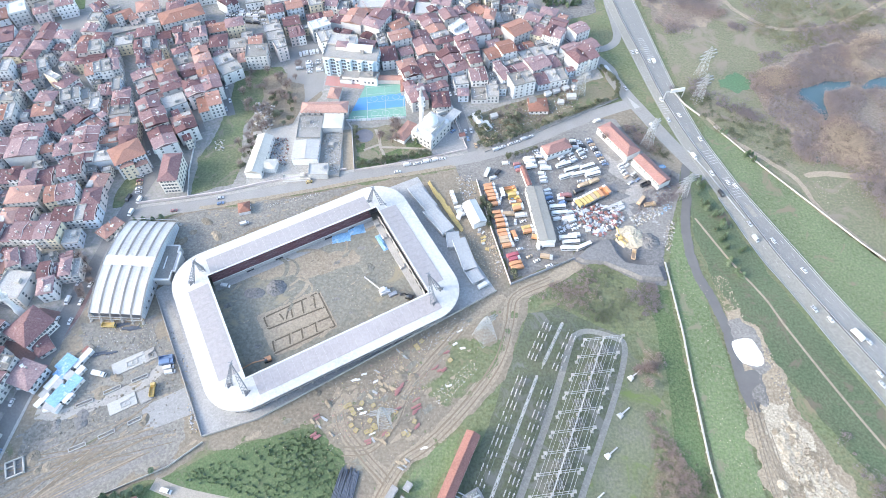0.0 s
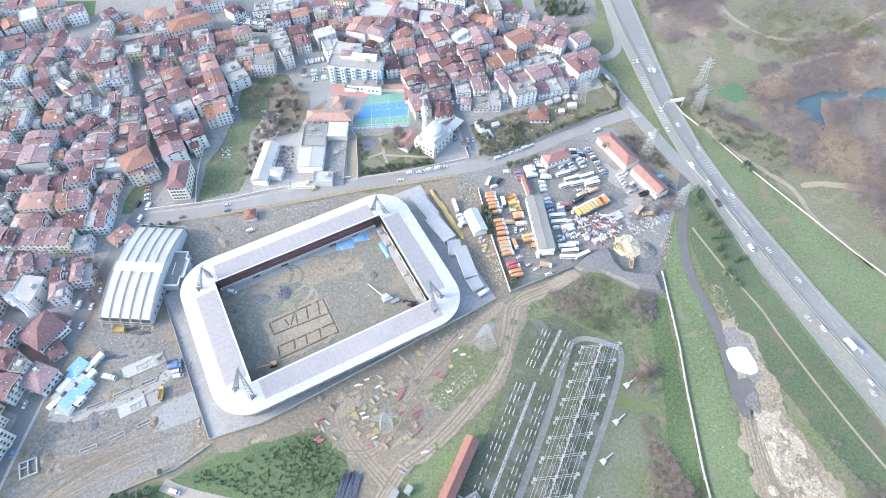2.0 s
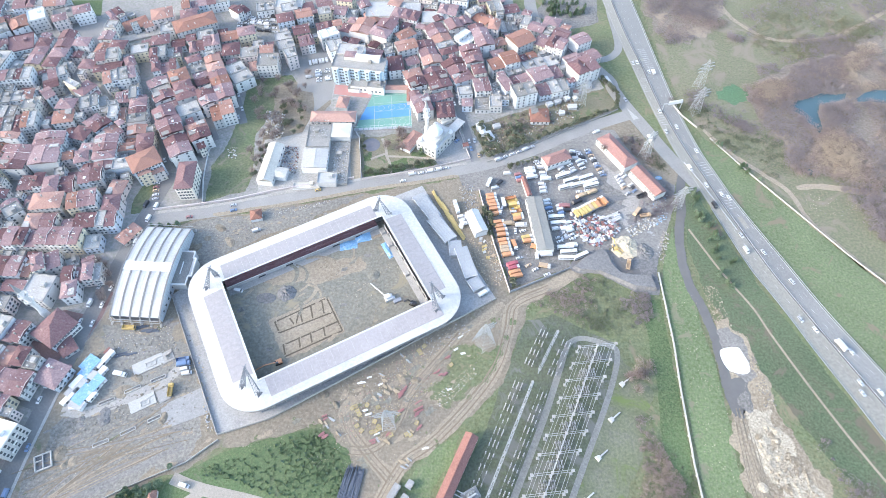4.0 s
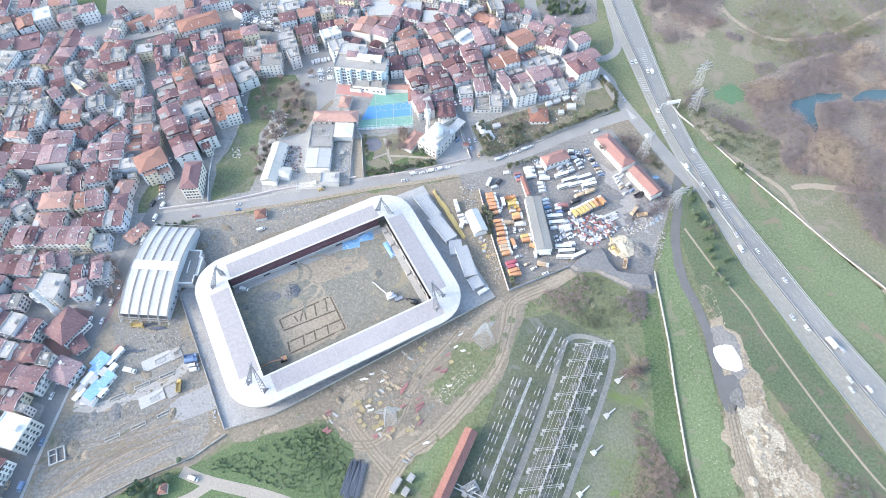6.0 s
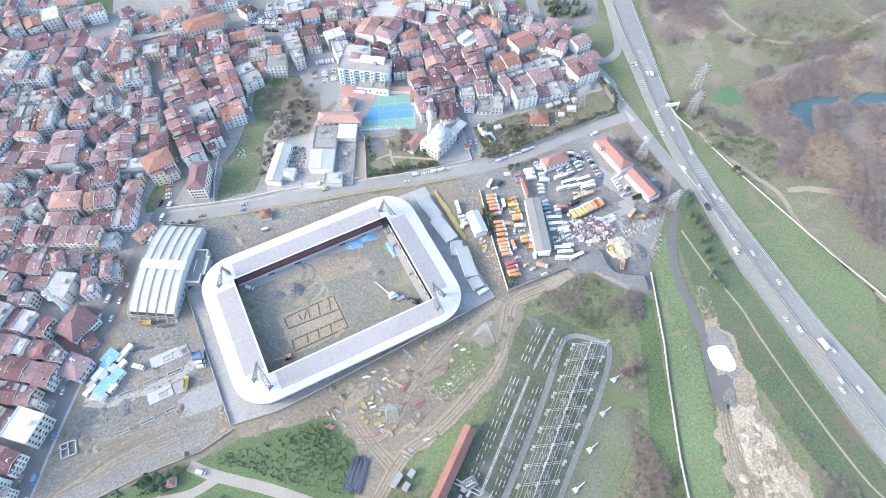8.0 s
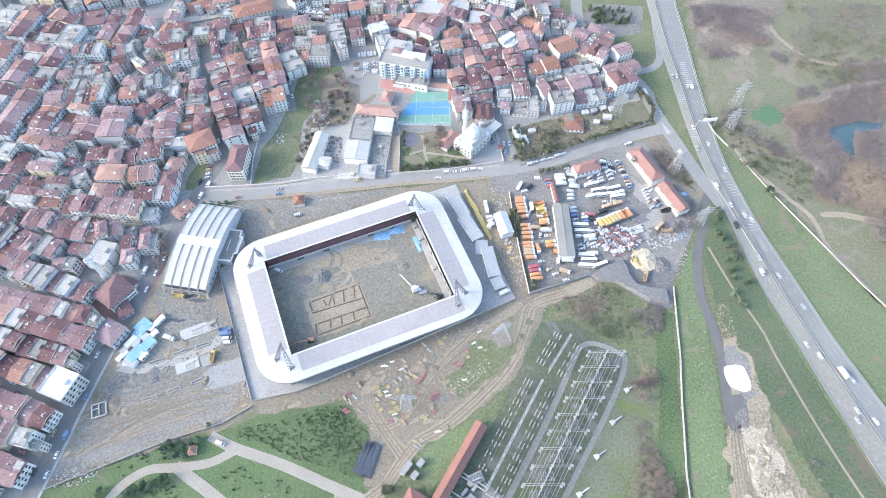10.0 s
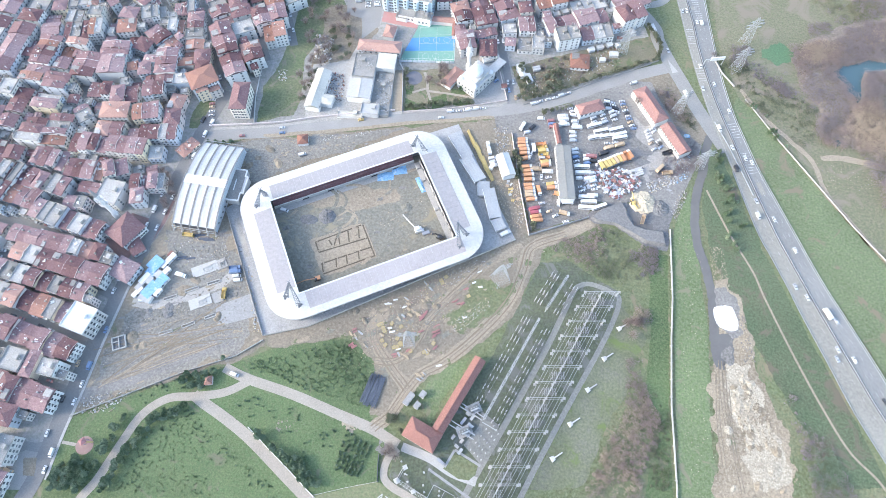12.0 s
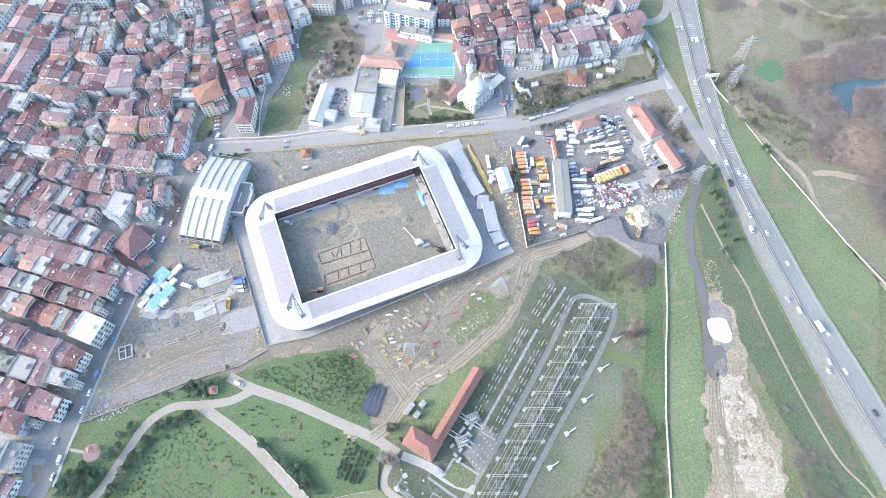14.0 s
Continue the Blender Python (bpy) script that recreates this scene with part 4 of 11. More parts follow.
blobs(NORTHS, 70, 0.3, 1.7, TRACK, "pale_spots_north", "pale dried earth in spots", 8, 0.13, 1.5, 0.3)
YARDP = [(24.1, 263.4), (102.5, 309.7), (155.6, 264.9), (135.6, 211.1), (79.5, 199.6), (41.6, 184.9)]
blobs(YARDP, 80, 0.4, 3.6, COAL, "oil_stains", "dark oil stains on the yard", 9, 0.12, 1.4, 0.3)
blobs([(88.0, 254.0), (107.1, 262.5), (128.7, 255.8), (127.4, 233.5), (104.9, 242.8)], 16, 1.5, 5.0, COAL, "wet_mud", "wet dark mud on the yard", 19, 0.135, 1.6, 0.4)
blobs(YARDP, 80, 0.3, 2.2, SLAB, "pale_yard_spots", "pale dusty spots on the yard", 10, 0.15, 1.4, 0.3)
lay("ground_yard_dust", patch([(109.7, 288.5), (119.2, 280.6), (130.9, 283.4), (138.6, 261.6), (151.1, 255.3), (140.8, 236.4), (119.6, 230.6), (114.7, 243.8), (123.0, 257.1), (112.8, 268.3)], 0.1, wob=2.5, fade=6.0), mat("trodden_pale_dust", (0.30, 0.282, 0.262), (0.235, 0.222, 0.208), (0.34, 0.32, 0.298), scale=0.08, fine=0.5, grain=0.25), "pale trodden dust of the yard before the workshops")
lay("ground_yard_wet", patch([(85.8, 256.8), (107.6, 264.6), (110.1, 258.4), (124.1, 259.0), (121.6, 253.9), (109.6, 253.9), (83.6, 234.5), (81.3, 243.9)], 0.105, wob=2.0, fade=4.0), COAL, "wet dark grit round the parked tippers")
# asphalt repairs on the motorway and ruts along the dirt tracks
for i in range(8):
    k = rnd.randrange(12, 100)
    seg = [tuple(p)[:2] for p in smooth(HW, 10)[k:k + rnd.choice((2, 3, 4))]]
    if len(seg) > 1:
        road("road_repair", seg, rnd.choice((3.2, 3.4, 3.4)), 0.138 + 0.0003 * i, rnd.choice((HIGHDARK, ASPHALT, HIGHWAY)), "patched strip of motorway asphalt", off=rnd.choice((4.6, 6.2, 2.8, -4.8, -6.4)), thick=0.02, k=3)
for ti, pts in enumerate(([(-42.9, 42.7), (-34.3, 51.9), (-27.7, 64.5), (-19.2, 77.6), (-4.8, 88.2), (14.3, 108.7), (30.3, 131.6), (37.9, 154.3), (42.4, 171.4), (64.7, 183.5)], [(-26.5, 68.0), (-38.9, 80.4), (-50.0, 93.3), (-53.3, 102.1)], [(-49.9, 82.6), (-36.0, 84.3), (-25.4, 96.4), (-17.3, 116.0), (10.1, 150.8)])):
    for j, o in enumerate((-2.1, 0.1, 1.9)):
        road("road_rut", pts, (0.7, 0.5, 0.9)[j], 0.172 + 0.012 * ti + 0.004 * j, (RUT, EARTH, RUT)[j], "soft wheel rut in the dirt track", off=o, wob=0.9)

lay("ground_dry_lawn", patch([(-35.3, 14.2), (-52.7, 9.0), (-69.4, 2.7), (-53.0, -9.0), (-26.5, -15.6), (10.9, -13.7), (-4.2, 1.9), (-21.0, 8.9), (-30.1, 13.5)], 0.075, wob=1.0, step=4), mat("dry_lawn", (0.165, 0.175, 0.095), (0.125, 0.155, 0.08), (0.20, 0.195, 0.12), scale=0.06, fine=0.5, bump=0.2, grain=0.25), "yellowish dry grass below the substation")
lay("ground_bay", patch([(-27.6, 26.6), (-22.6, 30.3), (-12.2, 26.3), (3.2, 19.0), (13.0, 12.1), (8.3, 2.8), (3.7, 1.7), (-13.1, 9.0), (-25.0, 14.1), (-28.9, 18.2)], 0.085, wob=0.4, step=3), mat("mossy_asphalt", (0.135, 0.14, 0.115), (0.165, 0.165, 0.135), (0.12, 0.13, 0.125), scale=0.08, fine=0.6, grain=0.2), "dark mossy surface of the transformer bay")
blobs([(-64.0, 45.9), (-49.1, 43.2), (-49.1, 39.3), (-58.7, 40.0)], 14, 0.8, 2.6, TRACK, "bare_spots", "bare brown earth beside the park road", 71, 0.09)
blobs([(-42.4, 39.5), (-28.4, 36.5), (-28.6, 27.0), (-38.3, 25.8)], 12, 1.0, 3.0, YARD, "bare_spots_burnt", "grey burnt earth round the bare shrub", 72, 0.09)
blobs([(-100.5, 40.4), (-83.8, 42.4), (-82.4, 36.1), (-98.9, 34.0)], 40, 0.2, 0.9, SCRUB, "bare_spots_lawn", "bare brown earth in the lawn", 73, 0.09)

# ---- town ----
WIN = Shape()
WIN.box(0, 0, 0, 1.5, 0.12, 1.6)
WIN_ME = WIN.mesh("window", GLASS)
BALC = Shape().box(0, -0.55, -0.1, 2.6, 1.1, 0.15).box(0, -1.06, 0.05, 2.6, 0.08, 0.9).box(-1.26, -0.55, 0.05, 0.08, 1.0, 0.9).box(1.26, -0.55, 0.05, 0.08, 1.0, 0.9)
BALC_ME = BALC.mesh("balcony", WALLS[2])
CHIM = Shape().box(0, 0, 0, 0.7, 0.7, 1.6).box(0, 0, 1.6, 0.95, 0.95, 0.2)
TANK_ME = Shape().box(0, 0, 0, 1.8, 0.7, 0.6).box(0, -0.9, 0.1, 1.6, 1.3, 0.1).box(-0.7, -0.6, 0, 0.1, 0.1, 0.5).box(0.7, -0.6, 0, 0.1, 0.1, 0.5).mesh("solar_tank", WHITE)
WALL_NAMES = ["cream", "grey", "white", "pink", "pale blue", "ochre"]


def roof_shape(w, d, h, rise, kind, eave=0.5):
    s = Shape()
    a, b = w / 2 + (eave if kind != "gable" else 0.15), d / 2 + eave
    if kind == "flat":
        s.box(0, 0, h, w, d, 0.25)
        for x, y, ww, dd in ((0, -d / 2 + 0.12, w, 0.24), (0, d / 2 - 0.12, w, 0.24), (-w / 2 + 0.12, 0, 0.24, d - 0.48), (w / 2 - 0.12, 0, 0.24, d - 0.48)):
            s.box(x, y, h + 0.25, ww, dd, 0.7)
        if w > 7:
            s.box(w * 0.2, d * 0.1, h + 0.25, 2.6, 3.0, 2.2)
        return s
    r = max(0.4, a - b) if kind == "hip" else a
    if kind == "hip" and b > a:
        ridge = [(0, -(b - a), h + rise), (0, b - a, h + rise)]
        vs = [(-a, -b, h), (a, -b, h), (a, b, h), (-a, b, h), *ridge]
        fs = [(0, 1, 4), (1, 2, 5, 4), (2, 3, 5), (3, 0, 4, 5)]
    else:
        vs = [(-a, -b, h), (a, -b, h), (a, b, h), (-a, b, h), (-r, 0, h + rise), (r, 0, h + rise)]
        fs = [(0, 1, 5, 4), (1, 2, 5), (2, 3, 4, 5), (3, 0, 4)]
    n = len(vs)
    s.add(vs + [(x, y, z - 0.18) for x, y, z in vs], fs + [tuple(i + n for i in reversed(f)) for f in fs] + [(0, n, n + 1, 1), (1, n + 1, n + 2, 2), (2, n + 2, n + 3, 3), (3, n + 3, n, 0)])
    # ridge tiles
    s.beam((vs[4][0], vs[4][1], h + rise + 0.05), (vs[5][0], vs[5][1], h + rise + 0.05), 0.35, 0.2)
    return s


FAR = Shape()


def each_its_own(m):
    """The same material, varied from piece to piece of one joined mesh."""
    c = m.copy()
    n, l = c.node_tree.nodes, c.node_tree.links
    geo = n.new("ShaderNodeNewGeometry")
    for link in [k for k in l if k.from_node.bl_idname == "ShaderNodeObjectInfo"]:
        l.new(geo.outputs["Random Per Island"], link.to_socket)
    return c


FAR_MATS = [each_its_own(m) for m in (*WALLS, TILE_R, TILE_O, FLATROOF)] + [WHITE, GLASS]


def far_house(x, y, turn, w, d, storeys, style, kind, wi):
    m, h = pose(x, y, 0, 0, 0, math.degrees(turn)), storeys * 2.9 + 0.4
    FAR.put(Shape().box(0, 0, -0.2, w, d, h + 0.2), m, wi)
    FAR.put(roof_shape(w, d, h, d * rnd.uniform(0.11, 0.16), kind), m, 6 + "rofw".index(style))
    for _ in range(rnd.choice((1, 2, 3, 4))):
        k = rnd.uniform(0.3, 0.6)
        FAR.put(Shape().box(rnd.uniform(-0.4, 0.4) * w, rnd.uniform(-0.4, 0.4) * d, h + 0.1, k, k, d * 0.12 + 0.4), m, 9)
    for s in range(storeys):
        for i in range(max(2, int(w / 3.2))):
            for sg in (-1, 1):
                FAR.put(Shape().box((i + 0.5) * w / max(2, int(w / 3.2)) - w / 2, sg * d / 2, s * 2.9 + 1.2, 1.15, 0.14, 1.35), m, 10)
        for i in range(2):
            FAR.put(Shape().box(w / 2, (i - 0.5) * d * 0.45, s * 2.9 + 1.2, 0.14, 1.1, 1.35), m, 10)


def house(x, y, turn, w, d, storeys, style="r", kind="gable", near=False, wall=None, group="houses of the town", label="", rise=None, ends=()):
    h = storeys * 2.9 + 0.4
    wi = wall if wall is not None else rnd.choice((0, 1, 1, 2, 2, 2, 2, 3, 4, 1, 2, 4, 2, 5))
    if y > 372 or x < -345:
        return far_house(x, y, turn, w, d, storeys, style, kind, wi)
    tile = {"r": TILE_R, "o": TILE_O, "f": FLATROOF, "w": WHITE}[style]
    tone = {"r": "maroon tiled", "o": "orange tiled", "f": "flat concrete", "w": "white"}[style]
    at = pose(x, y, 0, 0, 0, math.degrees(turn))
    size = {1: "low", 2: "two-storey", 3: "three-storey", 4: "four-storey", 5: "five-storey"}.get(storeys, "tall")
    t = thing("house", label or f"{size} {WALL_NAMES[wi]} plastered town house with a {tone} roof", "house", at, group)
    body = Shape().prism([(-w / 2, -d / 2), (w / 2, -d / 2), (w / 2, d / 2), (-w / 2, d / 2)], -0.2, h)
    rise = rise or min(d, w * 1.2) * rnd.uniform(0.11, 0.17)
    if kind == "gable":
        for sx in (-1, 1):
            body.add([(sx * w / 2, -d / 2, h), (sx * w / 2, d / 2, h), (sx * w / 2, 0, h + rise - 0.2), (sx * (w / 2 - 0.3), -d / 2, h), (sx * (w / 2 - 0.3), d / 2, h), (sx * (w / 2 - 0.3), 0, h + rise - 0.2)], [(0, 1, 2), (5, 4, 3), (0, 2, 5, 3), (1, 4, 5, 2)])
    part("wall", body, WALLS[wi], t)
    rs = roof_shape(w, d, h, rise, kind)
    rs.now = 1
    for _ in range(rnd.choice((1, 2, 3, 4, 6))):
        a, b, k = rnd.uniform(-0.42, 0.42) * w, rnd.uniform(-0.4, 0.4) * d, rnd.uniform(0.25, 0.5)
        rs.box(a, b, h + (rise * (1 - 2 * abs(b) / d) if kind != "flat" else 0.2), k, k * rnd.uniform(0.5, 1), rnd.uniform(0.5, 1.0), rnd.uniform(0, 3))
    if kind == "gable" and rnd.random() < 0.5:
        for e in (-1, 1):
            rs.beam((w / 2, e * d / 2, h + 0.12), (w / 2, 0, h + rise + 0.12), 0.17, 0.15)
    if kind != "flat" and w > 7 and rnd.random() < 0.3:
        rs.now = 2
        rs.box(rnd.choice((-0.25, 0.25)) * w, rnd.choice((-0.26, 0.26)) * d, h, w * rnd.uniform(0.3, 0.45), d * 0.42, rise * 0.75)
    if kind != "flat":
        rs.now = 2
        rs.put(CHIM, pose(rnd.uniform(-0.3, 0.3) * w, rnd.choice((-0.2, 0.2)) * d, h + rise * 0.5), 2)
    rf = part("roof", rs, [tile, WHITE, FLATROOF], t)
    if rnd.random() < 0.3:
        part("solar_tank", TANK_ME, None, rf, at=pose(rnd.uniform(-0.3, 0.3) * w, rnd.uniform(-0.25, 0.25) * d, h + (rise * 0.6 if kind != "flat" else 0.3), 0, 0, rnd.uniform(0, 360)))
    if near:
        n = max(3, int(w / 2.9))
        m = max(3, int(d / 2.9))
        ws = Shape()
        for s in range(storeys):
            z = s * 2.9 + 1.2
            for sg in ends:
                for i in range(m):
                    ws.box(sg * w / 2, (i - (m - 1) / 2) * (d - 1.0) / m, z, 0.12, 1.5, 1.6)
                part("balcony", BALC_ME, None, t, at=pose(sg * w / 2, rnd.choice((-0.2, 0, 0.2)) * d, z - 0.3, 0, 0, 90 * sg))
            for i in range(n):
                for sg in (-1, 1):
                    ws.box((i - (n - 1) / 2) * (w - 1.0) / n, sg * d / 2, z, 1.2, 0.12, 1.45)
        tagged(part("glazing", ws, GLASS, t, "rows of dark window panes"), kind="stuff")
    else:
        ws, n = Shape(), max(2, int(w / 3.0))
        for s in range(storeys):
            for i in range(n):
                for sg in (-1, 1):
                    ws.box((i - (n - 1) / 2) * (w - 1.0) / n, sg * d / 2, s * 2.9 + 1.2, 1.2, 0.14, 1.4)
            for i in (-0.24, 0.24):
                ws.box(w / 2, i * d, s * 2.9 + 1.2, 0.14, 1.4, 1.5)
        tagged(part("glazing", ws, GLASS, t, "rows of dark window panes"), kind="stuff")
    if rnd.random() < 0.3:
        for s in range(1, storeys):
            part("balcony", BALC_ME, None, t, at=pose(rnd.choice((-0.22, 0.22)) * w, -d / 2, s * 2.9 + 0.9))
    return t


def near_line(x, y, pts, w):
    for (x0, y0), (x1, y1) in zip(pts, pts[1:]):
        dx, dy = x1 - x0, y1 - y0
        t = max(0.0, min(1.0, ((x - x0) * dx + (y - y0) * dy) / (dx * dx + dy * dy + 1e-6)))
        if math.hypot(x - x0 - t * dx, y - y0 - t * dy) < w:
            return True
    return False


def in_plot(x, y, poly):
    c = False
    for i in range(len(poly)):
        (x0, y0), (x1, y1) = poly[i - 1], poly[i]
        if (y0 > y) != (y1 > y) and x < (x1 - x0) * (y - y0) / (y1 - y0) + x0:
            c = not c
    return c


TAKEN = []
# squares, the canal and streets where no house stands
CANAL = [(-286.2, 407.2), (-279.5, 412.4), (-242.3, 429.3), (-236.1, 422.1), (-238.9, 410.6), (-282.8, 401.5)]
DECK = [(-284.5, 417.3), (-276.4, 423.9), (-245.9, 436.3), (-242.3, 429.3), (-279.5, 412.4)]
SQUARE = [(-354.6, 417.8), (-350.8, 427.7), (-325.9, 433.5), (-304.9, 448.6), (-295.8, 442.0), (-286.0, 437.0), (-288.6, 404.3), (-318.4, 416.0)]
PLAYFIELD = [(-349.1, 474.4), (-313.6, 475.1), (-307.4, 452.8), (-324.8, 450.3)]
CARPARK = [(-124.4, 401.8), (-96.5, 407.1), (-91.5, 363.9), (-107.1, 357.1), (-119.8, 361.2)]
OPEN = [CANAL, DECK, SQUARE, PLAYFIELD, CARPARK]
OPEN_LINES = [[(-291.6, 408.3), (-296.6, 398.3), (-296.5, 365.2), (-297.2, 340.7), (-298.7, 332.2)], [(-300.0, 357.2), (-288.6, 360.8), (-274.4, 365.6)],
              [(-246.3, 389.6), (-237.2, 366.3), (-227.3, 342.1), (-219.2, 321.2)], [(-216.4, 397.4), (-206.5, 373.8), (-191.7, 338.5), (-184.2, 319.9)],
              [(-305.3, 450.0), (-292.3, 458.5), (-288.7, 469.9)]]


def is_free(x, y, turn, w, d):
    """Whether a house's plan misses all houses that stand already."""
    if any(in_plot(x, y, p) for p in OPEN) or any(near_line(x, y, l, 5.5) for l in OPEN_LINES):
        return False
    c, s = math.cos(turn), math.sin(turn)
    pts = [(x + c * a * w - s * b * d, y + s * a * w + c * b * d) for a in (-0.4, 0, 0.4) for b in (-0.4, 0, 0.4)]
    for (ox, oy, oc, os_, ow, od) in TAKEN:
        if abs(ox - x) + abs(oy - y) > 60:
            continue
        for px, py in pts:
            u, v = (px - ox) * oc + (py - oy) * os_, -(px - ox) * os_ + (py - oy) * oc
            if abs(u) < ow / 2 and abs(v) < od / 2:
                return False
    return True


def row(a, b, d, n, st, style="", near=False, kind=""):
    """A closed row of n houses along the line from a to b, d metres deep."""
    mid, length, turn = oriented(a, b)
    cuts = [rnd.uniform(0.75, 1.3) for _ in range(n)]
    k, at = length / sum(cuts), 0.0
    for j, c in enumerate(cuts):
        w = c * k
        x, y = a[0] + (at + w / 2) * math.cos(turn), a[1] + (at + w / 2) * math.sin(turn)
        at += w
        s = style or rnd.choices("rrrrroofff" if y > 290 else "rrrrrrorff", k=1)[0]
        kd = kind or ("flat" if s in "fw" else "hip" if (n == 1 or rnd.random() < 0.25) else "gable")
        dd = d * rnd.uniform(0.88, 1.08)
        if not is_free(x, y, turn, w, dd):
            continue
        TAKEN.append((x, y, math.cos(turn), math.sin(turn), w, dd))
        house(x, y, turn, w - 0.12, dd, max(1, min(4, st) + rnd.choice((-1, 0, 0, 0))), s, kd, near, ends=(1,) if near and j == n - 1 else ())


# near rows by the western street
row((-293.6, 155.7), (-241.4, 143.4), 14, 7, 3, near=True)
row((-291.8, 163.8), (-259.3, 162.6), 9, 4, 3, near=True)
row((-300.9, 135.9), (-234.7, 128.6), 11, 9, 3, near=True)
row((-317.9, 128.4), (-227.7, 112.7), 13, 10, 3, near=True)
row((-316.7, 113.6), (-234.8, 100.3), 12, 10, 3, near=True)
row((-309.7, 98.6), (-238.5, 85.8), 13, 8, 3, near=True)
row((-239.5, 85.7), (-223.3, 81.8), 16, 1, 4, "w", True, "flat")
row((-298.3, 78.0), (-229.5, 63.5), 13, 8, 3, near=True)
row((-269.9, 55.7), (-256.6, 53.9), 15, 1, 3, "f", True)
row((-255.5, 54.0), (-232.0, 52.1), 17, 3, 3, "r", True)
row((-281.4, 41.8), (-231.4, 33.4), 15, 6, 3, near=True)
row((-267.9, 27.9), (-232.4, 21.6), 15, 4, 3, near=True)
row((-259.2, 5.6), (-243.4, 4.5), 17, 2, 4, "f", True)
row((-257.6, -12.4), (-241.9, -14.0), 14, 2, 3, near=True)
row((-225.9, 122.5), (-211.6, 117.5), 14, 1, 2, "r", True, "hip")
row((-223.3, 143.0), (-214.6, 133.7), 8, 1, 1, "r")
# north-west quarter
row((-287.1, 208.5), (-232.4, 209.6), 14, 8, 4, "r")
row((-283.0, 188.4), (-257.4, 188.1), 13, 4, 3)
row((-254.9, 188.1), (-241.7, 194.8), 12, 2, 4)
row((-289.8, 175.1), (-260.8, 169.6), 14, 4, 3)
row((-253.6, 173.8), (-238.0, 172.1), 17, 1, 3, "f")
row((-235.3, 182.3), (-213.4, 186.9), 12, 4, 3)
row((-231.4, 171.4), (-215.1, 175.8), 13, 2, 3)
row((-274.3, 236.2), (-254.9, 238.6), 14, 1, 4, "o", kind="hip")
row((-295.5, 240.6), (-283.2, 227.5), 11, 2, 3)
row((-280.1, 231.4), (-272.8, 232.4), 12, 1, 3)
row((-274.5, 222.1), (-254.8, 223.4), 12, 2, 3)
row((-251.1, 236.7), (-233.4, 241.9), 15, 3, 4)
row((-228.7, 237.2), (-217.8, 239.3), 13, 1, 3, "r", kind="hip")
row((-242.3, 222.7), (-216.1, 226.5), 12, 4, 3)
row((-228.2, 217.1), (-216.3, 218.7), 14, 1, 3, "o", kind="hip")
row((-231.4, 208.0), (-221.8, 209.5), 10, 1, 2, "f")
row((-211.5, 211.7), (-203.8, 224.2), 9, 2, 1, "o", kind="hip")
row((-231.4, 253.8), (-220.4, 253.0), 13, 1, 3, "o")
row((-250.9, 258.5), (-236.0, 261.8), 13, 2, 4)
row((-274.8, 252.9), (-256.5, 257.3), 14, 2, 3)
row((-294.1, 256.6), (-276.7, 257.9), 13, 3, 3)
row((-279.4, 262.0), (-285.3, 299.6), 20, 5, 4, "r")
row((-269.2, 264.8), (-272.7, 291.4), 10, 3, 4)
row((-262.6, 278.0), (-253.7, 280.9), 12, 1, 3, "r", kind="hip")
row((-255.1, 261.4), (-256.1, 291.8), 12, 4, 3)
row((-238.4, 266.9), (-244.2, 297.6), 15, 4, 4, "r")
row((-225.1, 268.2), (-231.4, 299.5), 14, 4, 3)
row((-213.8, 265.9), (-200.1, 274.0), 17, 2, 5, "o", kind="hip")
row((-227.6, 303.6), (-235.5, 339.1), 13, 4, 3)
row((-292.6, 316.8), (-278.6, 320.0), 13, 1, 4, "o", kind="hip")
row((-279.3, 305.4), (-260.4, 300.1), 13, 2, 3)
row((-267.9, 320.2), (-245.2, 303.2), 13, 3, 3)
row((-247.0, 308.9), (-237.0, 310.9), 13, 1, 4, "f")
row((-253.8, 323.5), (-236.2, 326.8), 13, 3, 3)
row((-278.5, 332.1), (-260.9, 338.6), 13, 3, 3, "f")
row((-331.7, 307.2), (-302.1, 313.6), 17, 5, 5)
row((-301.2, 307.8), (-300.9, 248.9), 18, 8, 5, "r")
row((-315.5, 299.0), (-317.7, 251.1), 18, 7, 4)
row((-335.9, 307.2), (-337.8, 255.7), 17, 7, 4)
row((-302.8, 243.9), (-301.0, 204.4), 18, 6, 4)
row((-317.5, 246.1), (-317.7, 204.1), 18, 6, 4)
row((-335.7, 321.9), (-302.4, 325.5), 13, 5, 3, "f")
row((-339.9, 337.0), (-317.4, 341.8), 12, 3, 3)
row((-307.0, 337.7), (-297.2, 347.3), 12, 2, 4)
row((-349.1, 359.1), (-325.7, 362.9), 13, 4, 4)
row((-324.4, 359.6), (-303.2, 369.9), 13, 4, 3)
row((-300.4, 356.7), (-293.9, 393.9), 14, 4, 5, "f")
row((-360.9, 398.5), (-342.5, 406.1), 20, 1, 3, "r", kind="flat")
row((-372.0, 391.2), (-368.3, 407.0), 16, 2, 4)
row((-387.5, 432.9), (-373.3, 414.3), 14, 2, 3)
row((-374.5, 440.9), (-360.9, 422.0), 14, 2, 3)
row((-357.7, 433.2), (-345.5, 439.6), 16, 1, 5, "w", kind="flat")
row((-342.8, 443.2), (-326.3, 450.4), 18, 1, 2, "f")
row((-314.1, 424.4), (-294.6, 434.7), 13, 1, 3, "o")
row((-278.6, 432.3), (-262.1, 443.5), 14, 1, 2, "o", kind="hip")
row((-398.3, 452.3), (-336.3, 461.6), 14, 7, 3)
